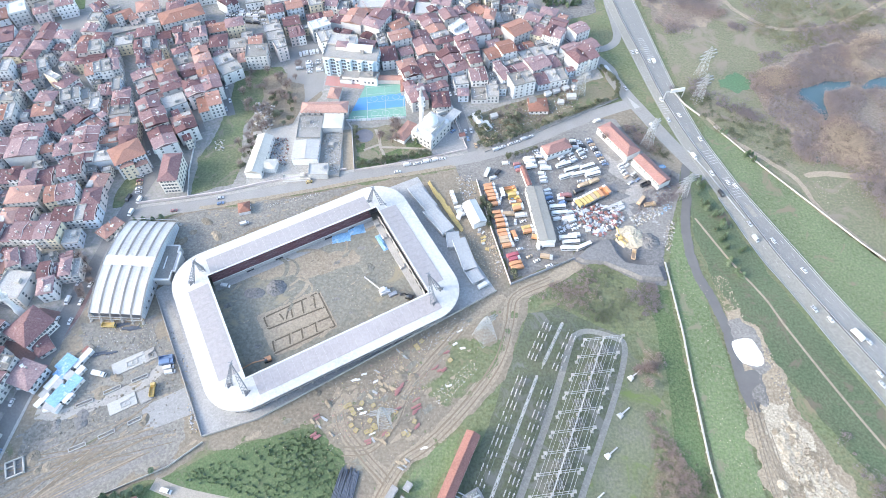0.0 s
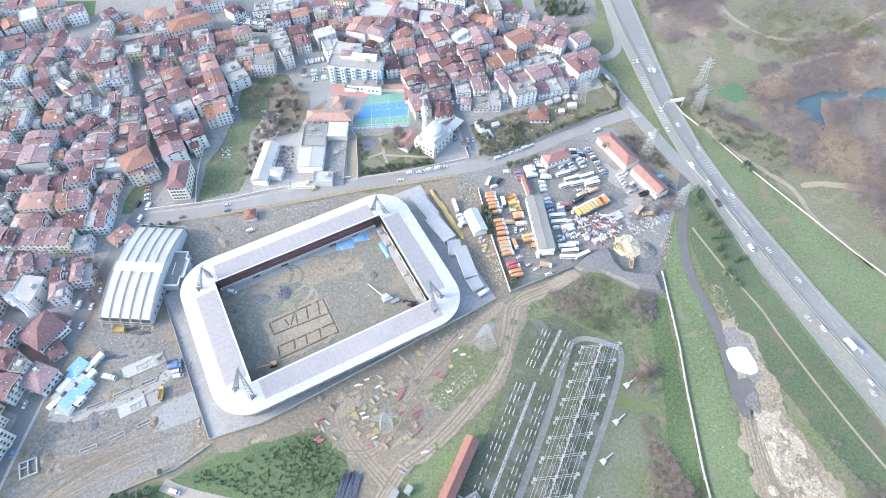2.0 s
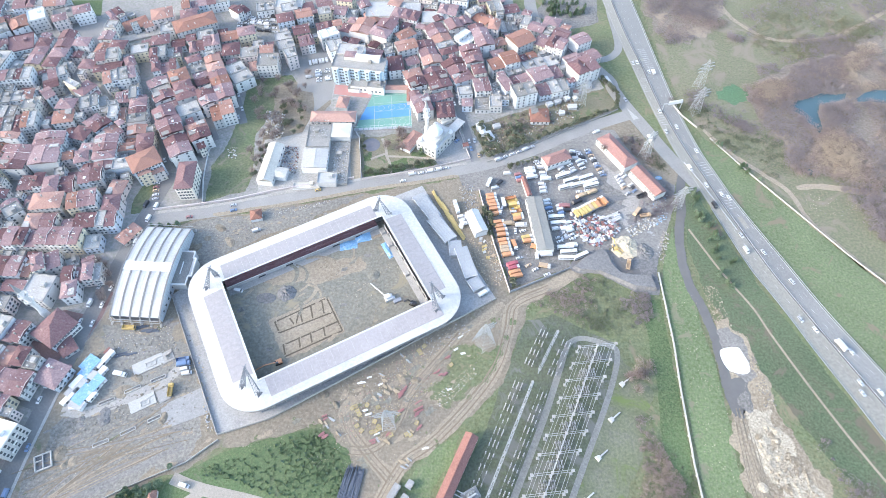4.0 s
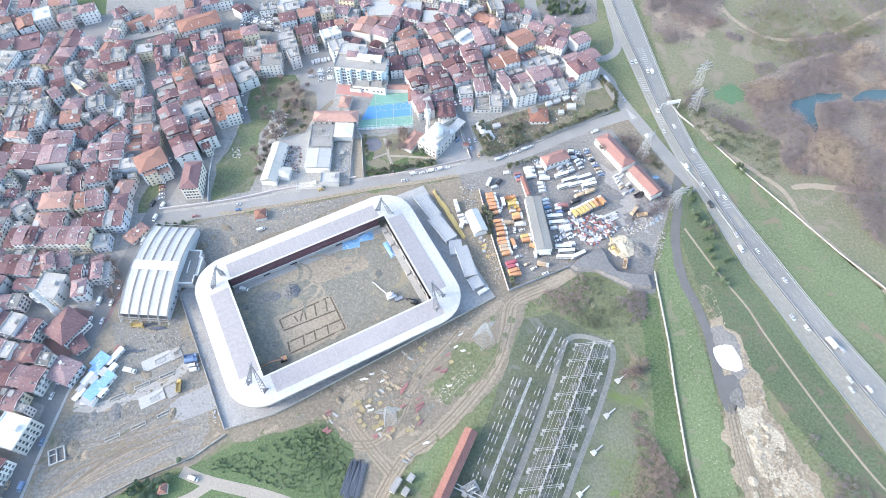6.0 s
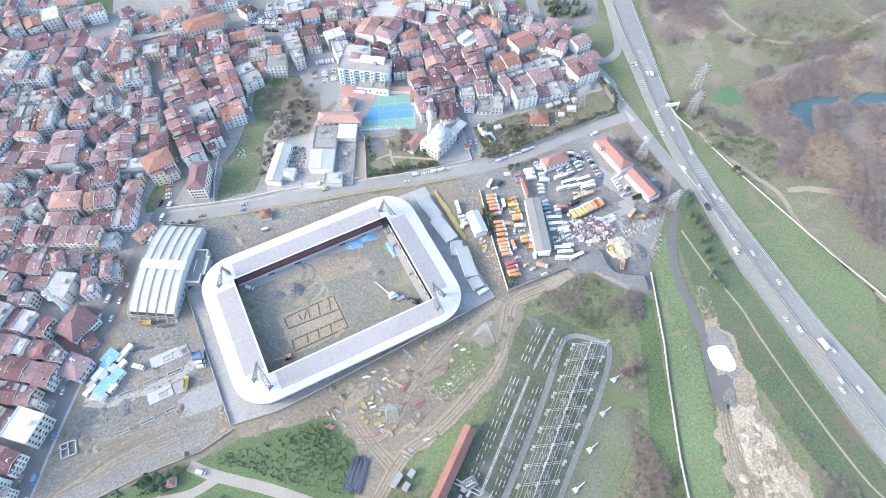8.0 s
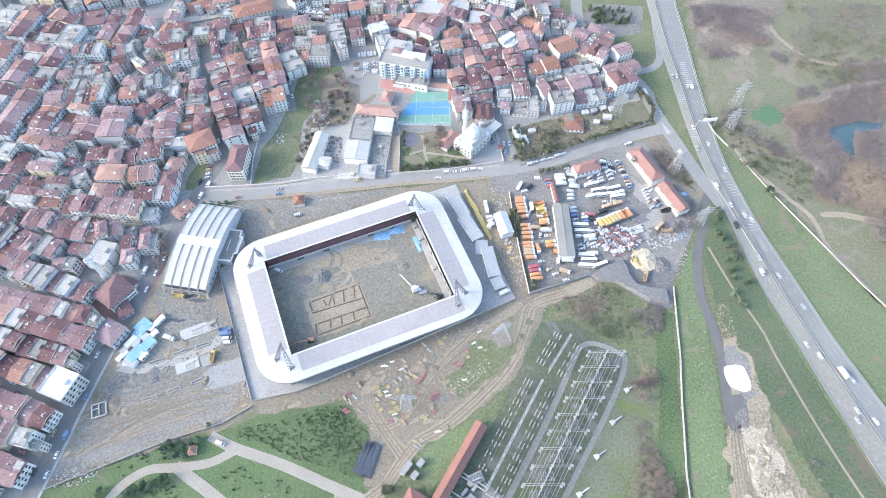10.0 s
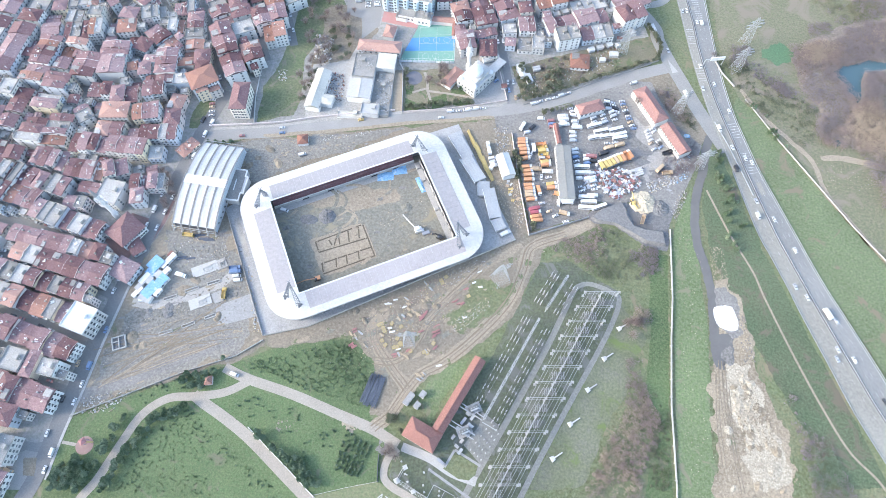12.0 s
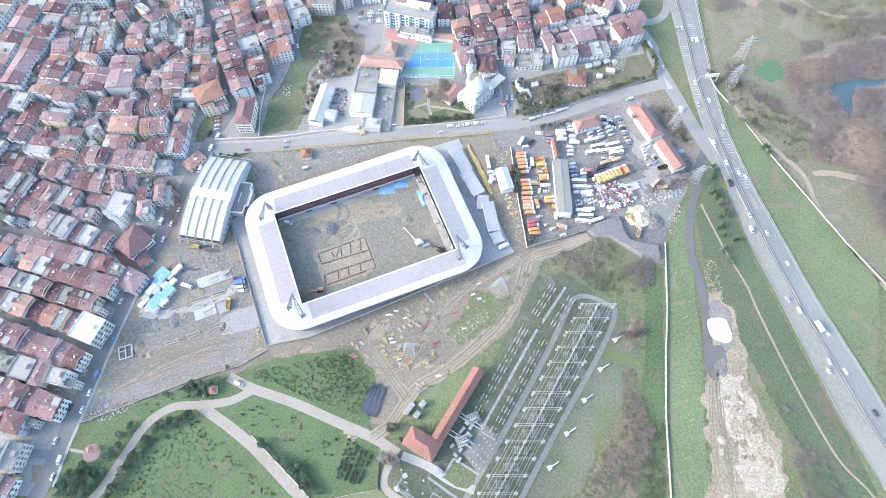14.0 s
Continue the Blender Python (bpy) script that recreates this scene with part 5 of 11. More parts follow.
row((-282.2, 383.9), (-265.2, 387.7), 13, 2, 4)
row((-259.4, 379.6), (-240.1, 389.6), 12, 3, 4)
row((-286.8, 365.9), (-274.7, 370.8), 15, 2, 3, "r")
row((-268.0, 357.5), (-238.9, 369.2), 14, 5, 4)
row((-255.3, 341.8), (-230.7, 348.6), 13, 4, 3)
row((-293.9, 344.2), (-288.4, 353.8), 12, 2, 4)
# columns north of the main road
row((-230.8, 364.7), (-209.4, 330.4), 15, 4, 3)
row((-213.1, 326.3), (-186.1, 279.8), 17, 5, 4, "r")
row((-213.6, 368.4), (-196.6, 336.7), 15, 3, 4)
row((-198.0, 333.7), (-175.8, 295.0), 15, 4, 4)
row((-205.5, 385.4), (-189.2, 355.8), 12, 4, 4)
row((-192.3, 355.7), (-177.7, 331.0), 13, 3, 4, "r")
row((-176.4, 322.9), (-160.6, 329.2), 16, 2, 5, "o")
row((-190.2, 385.7), (-167.3, 337.3), 13, 6, 4)
row((-172.6, 379.2), (-158.6, 359.6), 15, 2, 4, "f")
row((-184.6, 396.3), (-171.2, 399.4), 16, 1, 3, "r", kind="hip")
row((-243.0, 391.6), (-214.5, 399.2), 13, 5, 3)
row((-212.2, 399.3), (-188.9, 406.9), 14, 4, 4, "r")
row((-235.8, 374.6), (-205.9, 383.4), 12, 5, 3)
row((-152.2, 380.4), (-136.1, 382.1), 14, 1, 5, "f")
row((-159.8, 379.5), (-152.8, 381.7), 12, 1, 3, "o")
row((-137.7, 384.7), (-124.0, 391.9), 12, 2, 4, "f")
row((-126.1, 390.4), (-106.9, 396.4), 13, 3, 3)
row((-162.5, 406.2), (-146.4, 409.4), 12, 2, 2)
row((-124.1, 408.2), (-112.8, 412.0), 13, 2, 3, "r")
row((-229.6, 420.8), (-199.3, 436.5), 17, 1, 4, "o", kind="hip")
row((-256.0, 441.4), (-239.3, 447.2), 17, 1, 5, "o", kind="hip")
row((-199.9, 438.8), (-184.0, 410.6), 17, 2, 4, "r")
row((-98.6, 397.7), (-86.6, 402.9), 14, 2, 4, "f")
row((-99.4, 451.7), (-80.8, 448.9), 13, 2, 3)
row((-107.1, 412.1), (-93.2, 419.5), 12, 2, 5, "w", kind="flat")
row((-75.2, 416.4), (-69.7, 435.2), 16, 2, 4)
row((-87.0, 398.0), (-54.0, 391.6), 13, 3, 3, "r")
row((-59.7, 413.0), (-50.1, 434.1), 16, 2, 4, "r")
row((-69.0, 453.5), (-61.8, 438.1), 13, 2, 2, "o")
row((-48.9, 381.6), (-37.1, 383.9), 16, 1, 3, "r", kind="hip")
row((-43.1, 399.0), (-27.0, 405.0), 13, 2, 4, "o")
row((-39.9, 424.5), (-24.6, 402.9), 15, 3, 3)
row((-35.7, 435.9), (-20.4, 417.5), 14, 3, 4, "r")
row((-21.6, 410.2), (-12.3, 382.4), 15, 3, 3)
row((-14.5, 380.3), (-4.8, 354.3), 16, 3, 3, "r")
row((-30.3, 375.3), (-22.7, 355.8), 14, 2, 3)
row((-25.8, 355.8), (-16.8, 328.2), 13, 3, 3, "r")
row((-12.2, 346.6), (-6.6, 334.4), 15, 1, 3, "f")
row((-8.7, 333.1), (4.2, 334.6), 15, 2, 3, "r")
row((-24.4, 326.2), (-11.6, 328.3), 13, 2, 3, "r")
row((-14.7, 432.5), (1.3, 396.4), 16, 5, 3)
row((1.4, 387.4), (12.9, 363.0), 17, 3, 3, "r")
row((10.7, 356.5), (32.0, 360.1), 15, 3, 3, "r")
row((8.1, 417.8), (17.5, 409.2), 15, 2, 4, "w", kind="flat")
row((12.9, 410.8), (20.6, 381.0), 15, 4, 4)
row((21.1, 433.2), (30.2, 401.9), 14, 3, 4, "r")
row((25.0, 433.2), (41.8, 429.8), 14, 2, 4, "o")
row((17.8, 456.4), (34.7, 437.2), 14, 3, 3)
row((-9.4, 455.8), (15.4, 450.8), 14, 3, 3, "r")
row((28.9, 393.2), (66.2, 417.4), 17, 3, 4, "o")
row((32.3, 381.7), (54.1, 390.3), 14, 2, 4, "o")
row((35.4, 372.1), (86.7, 393.4), 14, 6, 3)
row((40.8, 359.2), (87.8, 379.8), 15, 6, 3, "r")
row((59.1, 422.8), (94.5, 404.0), 15, 5, 4, "r")
row((75.2, 389.6), (94.6, 396.9), 14, 2, 5)
row((97.5, 374.5), (114.9, 384.8), 17, 2, 4, "r")
row((93.0, 384.4), (109.7, 391.6), 12, 2, 4)
row((20.4, 343.0), (40.7, 343.4), 14, 2, 2, "f")
row((49.3, 347.8), (65.9, 353.1), 13, 2, 4, "f")
row((68.6, 356.6), (92.3, 363.5), 14, 3, 2)
row((62.2, 331.8), (76.1, 332.1), 13, 1, 1, "o", kind="hip")
row((27.8, 456.5), (45.2, 460.9), 15, 3, 3, "f")
row((42.3, 437.6), (57.0, 440.2), 15, 2, 2, "f")
row((52.4, 447.8), (68.4, 441.9), 13, 2, 2, "f")
# western quarter, street after street
P, Q = Vector((-335.9, 307.2)), Vector((-337.8, 255.7))
run, side = (Q - P).normalized(), Vector(((Q - P).y, -(Q - P).x)).normalized()
side = side if side.x < 0 else -side
for k in range(1, 9):
    for j in range(-3, 4):
        a = P + side * (23.5 * k + (3 if k % 2 else 0)) + run * (j * 52 + rnd.uniform(-4, 4))
        b = a + run * 46
        row(tuple(a), tuple(b), 17, 4, 4)
row((-329.3, 182.5), (-293.4, 175.0), 14, 6, 3)
row((-321.3, 166.4), (-286.3, 159.3), 14, 6, 3)
row((-310.0, 195.5), (-287.2, 193.8), 14, 4, 3)
row((-371.5, 140.7), (-324.4, 133.8), 15, 7, 3)
row((-361.3, 120.9), (-316.8, 113.4), 15, 7, 3)
row((-340.6, 95.4), (-305.0, 88.4), 15, 5, 3)
row((-329.8, 74.0), (-295.2, 67.4), 15, 5, 3)
row((-316.1, 47.1), (-284.3, 44.2), 15, 5, 3)
row((-295.4, 444.8), (-287.0, 452.9), 12, 2, 2)
row((-346.4, 461.4), (-314.5, 471.9), 14, 4, 3)
row((-187.1, 448.5), (-179.2, 458.2), 13, 2, 3)
row((-178.5, 455.0), (-154.5, 460.3), 13, 3, 2, "f")
row((-234.1, 457.1), (-196.4, 468.4), 13, 5, 3)
row((-112.9, 430.6), (-100.3, 434.6), 12, 2, 2)
row((-48.8, 451.1), (-26.3, 443.7), 13, 3, 3, "r")
# the gaps of the western quarter
for k in range(-6, 11):
    for j in range(-14, 12):
        a = P + side * (15.5 * k) + run * (j * 11.5 + 3 * (k % 2)) + Vector((rnd.uniform(-1.5, 1.5), rnd.uniform(-1.5, 1.5)))
        if a.x > -150 - 0.0 * a.y or a.y < 40 or a.y > 420 or a.x > -0.42 * a.y - 95:
            continue
        b = a + run * 11
        row(tuple(a), tuple(b), 12.5, 1, 3, kind=rnd.choice(("gable", "hip", "gable")), style=rnd.choice("rrrro"))
# far quarter beyond
for j in range(7):
    for i in range(6):
        x, y = -330 + 62 * i + 16 * (j % 2), 500 + 38 * j
        row((x, y), (x + 48, y + rnd.uniform(-6, 10)), 15, 4, 3)
for j in range(9):
    x, y = -470 + 9 * j, 160 + 42 * j
    row((x, y), (x + 55, y + rnd.uniform(-8, 18)), 15, 4, 3)

# small houses, annexes and yard buildings in the gaps between the rows
FILL = [[(-386.9, 180.1), (-324.8, 173.9), (-285.2, 178.8), (-256.6, 163.3), (-231.3, 166.5), (-220.9, 177.7), (-219.8, 205.8), (-216.6, 219.8), (-228.2, 231.8), (-224.3, 260.8), (-206.0, 297.0), (-171.3, 289.9), (-164.7, 322.3), (-167.9, 376.3), (-170.0, 419.3), (-234.0, 450.1), (-406.8, 448.8), (-389.9, 323.7)],
        [(-382.4, 171.3), (-306.2, 169.3), (-245.7, 150.2), (-226.5, 135.6), (-230.5, 24.1), (-283.9, 17.4)],
        [(-53.1, 432.3), (-50.3, 463.7), (26.1, 485.9), (99.1, 435.2), (120.9, 392.2), (92.7, 364.8), (60.2, 351.3), (33.2, 344.5), (15.4, 341.0), (-15.5, 334.3), (-26.5, 334.1), (-28.7, 382.4), (-50.1, 388.8)],
        [(-196.5, 422.0), (-171.4, 418.7), (-133.4, 409.9), (-96.1, 420.2), (-93.4, 413.6), (-122.9, 403.6), (-163.0, 388.0), (-170.9, 369.5)],
        [(-146.7, 461.9), (-102.0, 470.9), (-54.8, 455.6), (-56.1, 406.3), (-90.8, 416.6), (-138.6, 412.0)],
        [(-294.1, 427.6), (-249.1, 443.9), (-196.5, 422.0), (-179.7, 400.4), (-240.6, 378.2), (-282.7, 364.0)]]
LANES = [[(-337.6, 147.4), (-302.6, 146.6), (-266.2, 141.2), (-235.2, 137.9), (-215.8, 127.4)], [(-338.6, 128.5), (-303.7, 122.4), (-268.7, 114.4), (-239.0, 108.1), (-219.7, 102.6)],
         [(-320.9, 91.5), (-295.6, 86.9), (-270.8, 82.4), (-241.5, 75.2), (-223.5, 71.9)], [(-300.0, 51.2), (-269.2, 48.0), (-249.8, 44.9), (-228.5, 41.0)], [(-315.0, 170.5), (-295.6, 173.8), (-269.1, 169.4), (-244.5, 163.5), (-217.4, 151.6)],
         [(-287.4, 186.0), (-291.5, 223.6), (-296.6, 254.2), (-304.0, 298.0), (-301.9, 331.1), (-297.8, 353.5)], [(-232.2, 365.0), (-222.5, 333.3), (-210.9, 303.8), (-199.9, 281.7)],
         [(-208.0, 378.9), (-193.9, 349.5), (-180.8, 322.0), (-171.6, 304.6)], [(-20.8, 448.3), (-8.4, 410.9), (-0.7, 376.2), (7.4, 344.0)], [(19.6, 433.7), (27.3, 397.3), (32.9, 370.2)],
         [(-194.6, 272.5), (-199.4, 250.8), (-204.0, 229.8), (-206.4, 209.9), (-211.1, 178.9), (-215.3, 145.5)]]
infill = random.Random(77)
for w, d in ((14, 12), (11, 10), (8, 8), (6, 5)):
    for plot in FILL:
        x0, x1, y0, y1 = min(p[0] for p in plot), max(p[0] for p in plot), min(p[1] for p in plot), max(p[1] for p in plot)
        y = y0
        while y < y1:
            x = x0
            while x < x1:
                a, b = x + infill.uniform(-1, 1), y + infill.uniform(-1, 1)
                x += w * 0.5
                if not in_plot(a, b, plot) or any(near_line(a, b, l, 2.2 + d / 2) for l in LANES):
                    continue
                o = min(TAKEN, key=lambda k: abs(k[0] - a) + abs(k[1] - b))
                turn = math.atan2(o[3], o[2])
                if abs(o[0] - a) + abs(o[1] - b) > 45 or not is_free(a, b, turn, w * 1.25, d * 1.25):
                    continue
                TAKEN.append((a, b, math.cos(turn), math.sin(turn), w, d))
                s = infill.choice("rrrroff") if w > 7 else infill.choice("rff")
                far_house(a, b, turn, w - 0.3, d - 0.3, infill.choice((2, 3, 3, 4)) if w > 9 else infill.choice((1, 2, 2, 3)), s, "flat" if s == "f" else infill.choice(("gable", "hip", "gable")), infill.randrange(6))
            y += d * 0.5

tagged(part("far_houses", FAR, FAR_MATS), "dense far and infill houses, plastered, with maroon tiled roofs", "houses", "", "stuff")

# the apartment house by the main road
def walkup(q, h, label, tile=TILE_R, wall=WALLS[0], cols=(4, 5), rows=4, rise=2.2, name="apartment_house", kind="hip", wmat=None):
    x, y, w, d, turn = quad_frame(q)
    t = thing(name, label, "building", pose(x, y, 0, 0, 0, math.degrees(turn)))
    part("wall", Shape().box(0, 0, -0.2, w, d, h + 0.2), wall, t)
    part("roof", roof_shape(w, d, h, rise, kind, 0.6), tile, t)
    for s in range(rows):
        z = 1.2 + s * (h - 0.4) / rows
        for i in range(cols[0]):
            for sg in (-1, 1):
                part("window", WIN_ME, None, t, at=pose((i - (cols[0] - 1) / 2) * (w - 1.5) / cols[0], sg * d / 2, z))
        for i in range(cols[1]):
            for sg in (-1, 1):
                part("window", WIN_ME, None, t, at=pose(sg * w / 2, (i - (cols[1] - 1) / 2) * (d - 1.5) / cols[1], z, 0, 0, 90))
    return t


walkup([(-181.9, 248.5), (-170.4, 249.4), (-174.4, 272.7), (-185.6, 271.3)], 12.6, "four-storey cream apartment house with a red hipped roof", cols=(5, 6))
walkup([(-213.6, 258.8), (-198.0, 271.2), (-205.0, 284.8), (-221.6, 275.1)], 14.0, "five-storey white and blue apartment house with an orange roof", TILE_O, WALLS[4], (8, 5), 5)


def school_block():
    t = thing("school_block", "light-blue school block with projecting bays and pale stepped roofs", "building", pose(-71.0, 367.2, 0, 0, 0, -6.7))
    w, h = 41.5, 15.2
    part("wall", Shape().box(0, 7.5, -0.2, w, 15, h + 0.2), BLUEWALL, t)
    part("roof", roof_shape(w, 15, h, 0, "flat"), FLATROOF, t).location.y = 7.5
    part("rear_wing", Shape().box(-10, 21.5, -0.2, 21, 13, h + 0.8), WALLS[2], t)
    part("roof", roof_shape(21, 13, h + 0.6, 0, "flat"), FLATROOF, t).matrix_basis = pose(-10, 21.5, 0)
    part("stair_tower", Shape().box(-8, 13, h + 0.2, 8.5, 7.0, 3.2), WALLS[2], t)
    part("tower_roof", roof_shape(8.5, 7.0, h + 3.4, 1.0, "hip", 0.3), TILE_R, t).matrix_basis = pose(-8, 13, 0)
    part("top_storey", Shape().box(6, 11.5, h + 0.2, 19, 5.0, 3.0), WALLS[2], t)
    part("top_roof", Shape().box(6, 11.5, h + 3.2, 19.6, 5.6, 0.3), WHITE, t)
    for k in range(5):
        x = -17.4 + 8.4 * k
        bay = part("bay", Shape().prism([(x - 2.4, 0.2), (x - 1.5, -2.0), (x + 1.5, -2.0), (x + 2.4, 0.2)], -0.2, h - 0.6), BLUEWALL, t)
        part("bay_cap", Shape().prism([(x - 2.6, 0.2), (x - 1.7, -2.2), (x + 1.7, -2.2), (x + 2.6, 0.2)], h - 0.6, h - 0.3), WHITE, bay)
        for s in range(5):
            part("window", WIN_ME, None, t, at=pose(x, -2.0, 1.2 + 2.9 * s))
            if k < 4:
                for o in (3.3, 5.1):
                    part("window", WIN_ME, None, t, at=pose(x + o, 0, 1.2 + 2.9 * s))
    for s in range(5):
        for k in range(4):
            for e in (-1, 1):
                part("window", WIN_ME, None, t, at=pose(e * w / 2, 2 + 3.4 * k, 1.2 + 2.9 * s, 0, 0, 90))
    a = thing("school_annex", "low white annex with stepped terraces before the school", "building", pose(-65.0, 361.6, 0, 0, 0, -6.7))
    for name, x, y, ww, d, hh in (("hall", 2, 0, 27, 8, 5.6), ("terrace", 8.5, -2.0, 13, 6, 7.2), ("porch", -9, -2.5, 9, 5, 3.6)):
        b = part(name, Shape().box(x, y, -0.2, ww, d, hh + 0.2), WALLS[2], a)
        part("roof", roof_shape(ww, d, hh, 0, "flat"), FLATROOF, b).location = (x, y, 0)
    for k in range(8):
        part("window", WIN_ME, None, a, at=pose(-9 + 3.0 * k, -4.0 if k < 5 else -5.0, 2.2))


school_block()
walkup([(-225.3, 134.7), (-214.2, 152.0), (-231.3, 159.3), (-238.9, 144.3)], 7.0, "maroon hipped prayer hall with a white columned side", TILE_R, WALLS[2], (9, 4), 2, rise=4.5, name="prayer_hall")

# ---- stadium ----
TH = radians(28.74)
SU, SV = 19.7, 187.6
SX, SY = SU * math.cos(TH) - SV * math.sin(TH), SU * math.sin(TH) + SV * math.cos(TH)
stadium = thing("stadium", "new white-roofed stadium round an earth pitch, still being built", "stadium", pose(SX, SY, 0, 0, 0, 28.74))
AO, BO, RO = 73.5, 52.9, 21.0
HU0, HU1, HV0, HV1 = -52.9, 54.3, -36.6, 34.3
ZR0, ZR1 = 8.8, 10.2


def rounded(a, b, r, n=10):
    """A rounded rectangle, from the right side turning left, in four corners of n + 1 points."""
    out = []
    for cx, cy, a0 in ((a - r, b - r, 0), (-a + r, b - r, 90), (-a + r, -b + r, 180), (a - r, -b + r, 270)):
        out += [(cx + r * math.cos(radians(a0 + 90 * i / n)), cy + r * math.sin(radians(a0 + 90 * i / n))) for i in range(n + 1)]
    return out


outer = rounded(AO, BO, RO)
corners = [(HU1, HV1), (HU0, HV1), (HU0, HV0), (HU1, HV0)]
inner = [corners[i // 11] for i in range(44)]
ring = Shape()
n = 44
loops = [[(x, y, ZR0) for x, y in outer], [(x, y, ZR1) for x, y in inner], [(x, y, ZR1 - 0.7) for x, y in inner], [(x, y, ZR0 - 0.8) for x, y in outer]]
vs = [p for l in loops for p in l]
fs = [(k * n + i, k * n + (i + 1) % n, ((k + 1) % 4) * n + (i + 1) % n, ((k + 1) % 4) * n + i) for k in range(4) for i in range(n)]
part("roof_ring", ring.add(vs, fs), ROOFWHITE, stadium, "smooth white sheet roof ring with rounded corners")


def rz(t):
    return ZR0 + (ZR1 - ZR0) * t


def panels(side, lo, hi, e0, e1, material, step=4.1):
    """Sheet panels on one side: side u or v, from lo to hi along it, e0 outer and e1 inner edge across."""
    k = int((hi - lo) / step)
    w = (hi - lo) / k
    full = (-BO, HV0) if side == "near" else (BO, HV1) if side == "far" else (-AO, HU0) if side == "left" else (AO, HU1)
    def zz(e):
        return rz((e - full[0]) / (full[1] - full[0])) + 0.1
    for i in range(k):
        a = lo + i * w
        s = Shape()
        def pt(l, e, dz):
            return (l, e, zz(e) + dz) if side in ("near", "far") else (e, l, zz(e) + dz)
        s.add([pt(a + 0.04, e0, 0.05), pt(a + w - 0.04, e0, 0.05), pt(a + w - 0.04, e1, 0.05), pt(a + 0.04, e1, 0.05), pt(a + 0.04, e0, -0.3), pt(a + w - 0.04, e0, -0.3), pt(a + w - 0.04, e1, -0.3), pt(a + 0.04, e1, -0.3)],
              [(0, 1, 2, 3), (0, 4, 5, 1), (1, 5, 6, 2), (2, 6, 7, 3), (3, 7, 4, 0)])
        for j in range(2):
            l = a + (j + 0.5) * w / 2
            s.add([pt(l - 0.12, e0, 0.05), pt(l, e0, 0.09), pt(l + 0.12, e0, 0.05), pt(l - 0.12, e1, 0.05), pt(l, e1, 0.09), pt(l + 0.12, e1, 0.05)], [(0, 1, 4, 3), (1, 2, 5, 4)])
        part("roof_panel", s, material, stadium)


panels("near", -49.2, 56.5, -48.2, -37.4, ROOFPINK)
panels("far", -50.5, 51.0, 46.2, 35.2, ROOFGREY)
panels("left", -31.5, 29.0, -65.4, -53.8, ROOFGREY)
panels("right", -32.5, 30.5, 65.8, 55.2, ROOFGREY)
# white edge trims round the hole and the outer rim
for (a, b) in zip(corners, corners[1:] + corners[:1]):
    part("edge_trim", Shape().beam((a[0], a[1], ZR1 + 0.1), (b[0], b[1], ZR1 + 0.1), 0.7, 0.35), WHITE, stadium)
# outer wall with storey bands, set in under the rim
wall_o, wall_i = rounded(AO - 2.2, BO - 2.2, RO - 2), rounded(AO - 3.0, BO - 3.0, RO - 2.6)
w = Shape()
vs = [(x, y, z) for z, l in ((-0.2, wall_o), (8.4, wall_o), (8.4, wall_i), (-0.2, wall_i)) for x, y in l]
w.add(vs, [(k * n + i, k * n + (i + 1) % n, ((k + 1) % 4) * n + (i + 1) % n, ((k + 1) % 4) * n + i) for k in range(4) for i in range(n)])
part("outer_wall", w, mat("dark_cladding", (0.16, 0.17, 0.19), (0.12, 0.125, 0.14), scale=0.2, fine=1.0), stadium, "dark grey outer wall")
for z, o in ((2.8, 1.4), (5.6, 1.2)):
    l0, l1 = rounded(AO - o, BO - o, RO - 1), rounded(AO - 2.1, BO - 2.1, RO - 2)
    vs = [(x, y, zz) for zz, l in ((z, l0), (z + 0.35, l0), (z + 0.35, l1), (z, l1)) for x, y in l]
    part("gallery_slab", Shape().add(vs, [(k * n + i, k * n + (i + 1) % n, ((k + 1) % 4) * n + (i + 1) % n, ((k + 1) % 4) * n + i) for k in range(4) for i in range(n)]), CONC, stadium)
for i in range(0, 44):
    x, y = outer[i]
    if i % 2 == 0:
        part("column", Shape().box(x * 0.977, y * 0.97, 0, 0.6, 0.6, ZR0 - 0.6), CONC, stadium)
for k in range(16):
    for s in (-1, 1):
        part("column", Shape().box(-50 + k * 6.7, s * (BO - 1.3), 0, 0.6, 0.6, ZR0 - 0.7), CONC, stadium)


def terrace(x0, y0, x1, y1, nx, ny, name):
    """Steps along the pitch edge from one point to the other, rising along the outward direction."""
    st = thing(name, "dark red terrace of seats under the stand roof", "stand", pose(0, 0, 0))
    m = pose(SX, SY, 0, 0, 0, 28.74)
    for k in range(8):
        a = 1.2 + k * 1.15
        s = Shape()
        p = [(x0 + nx * a, y0 + ny * a), (x1 + nx * a, y1 + ny * a), (x1 + nx * (a + 1.1), y1 + ny * (a + 1.1)), (x0 + nx * (a + 1.1), y0 + ny * (a + 1.1))]
        s.prism(p, 0, 1.6 + 0.55 * k)
        part("terrace_step", s, SEATRED, st)
    st.matrix_basis = m
    part("front_wall", Shape().beam((x0 + nx, y0 + ny, 1.6), (x1 + nx, y1 + ny, 1.6), 0.3, 3.2), CONC, st)
    return st


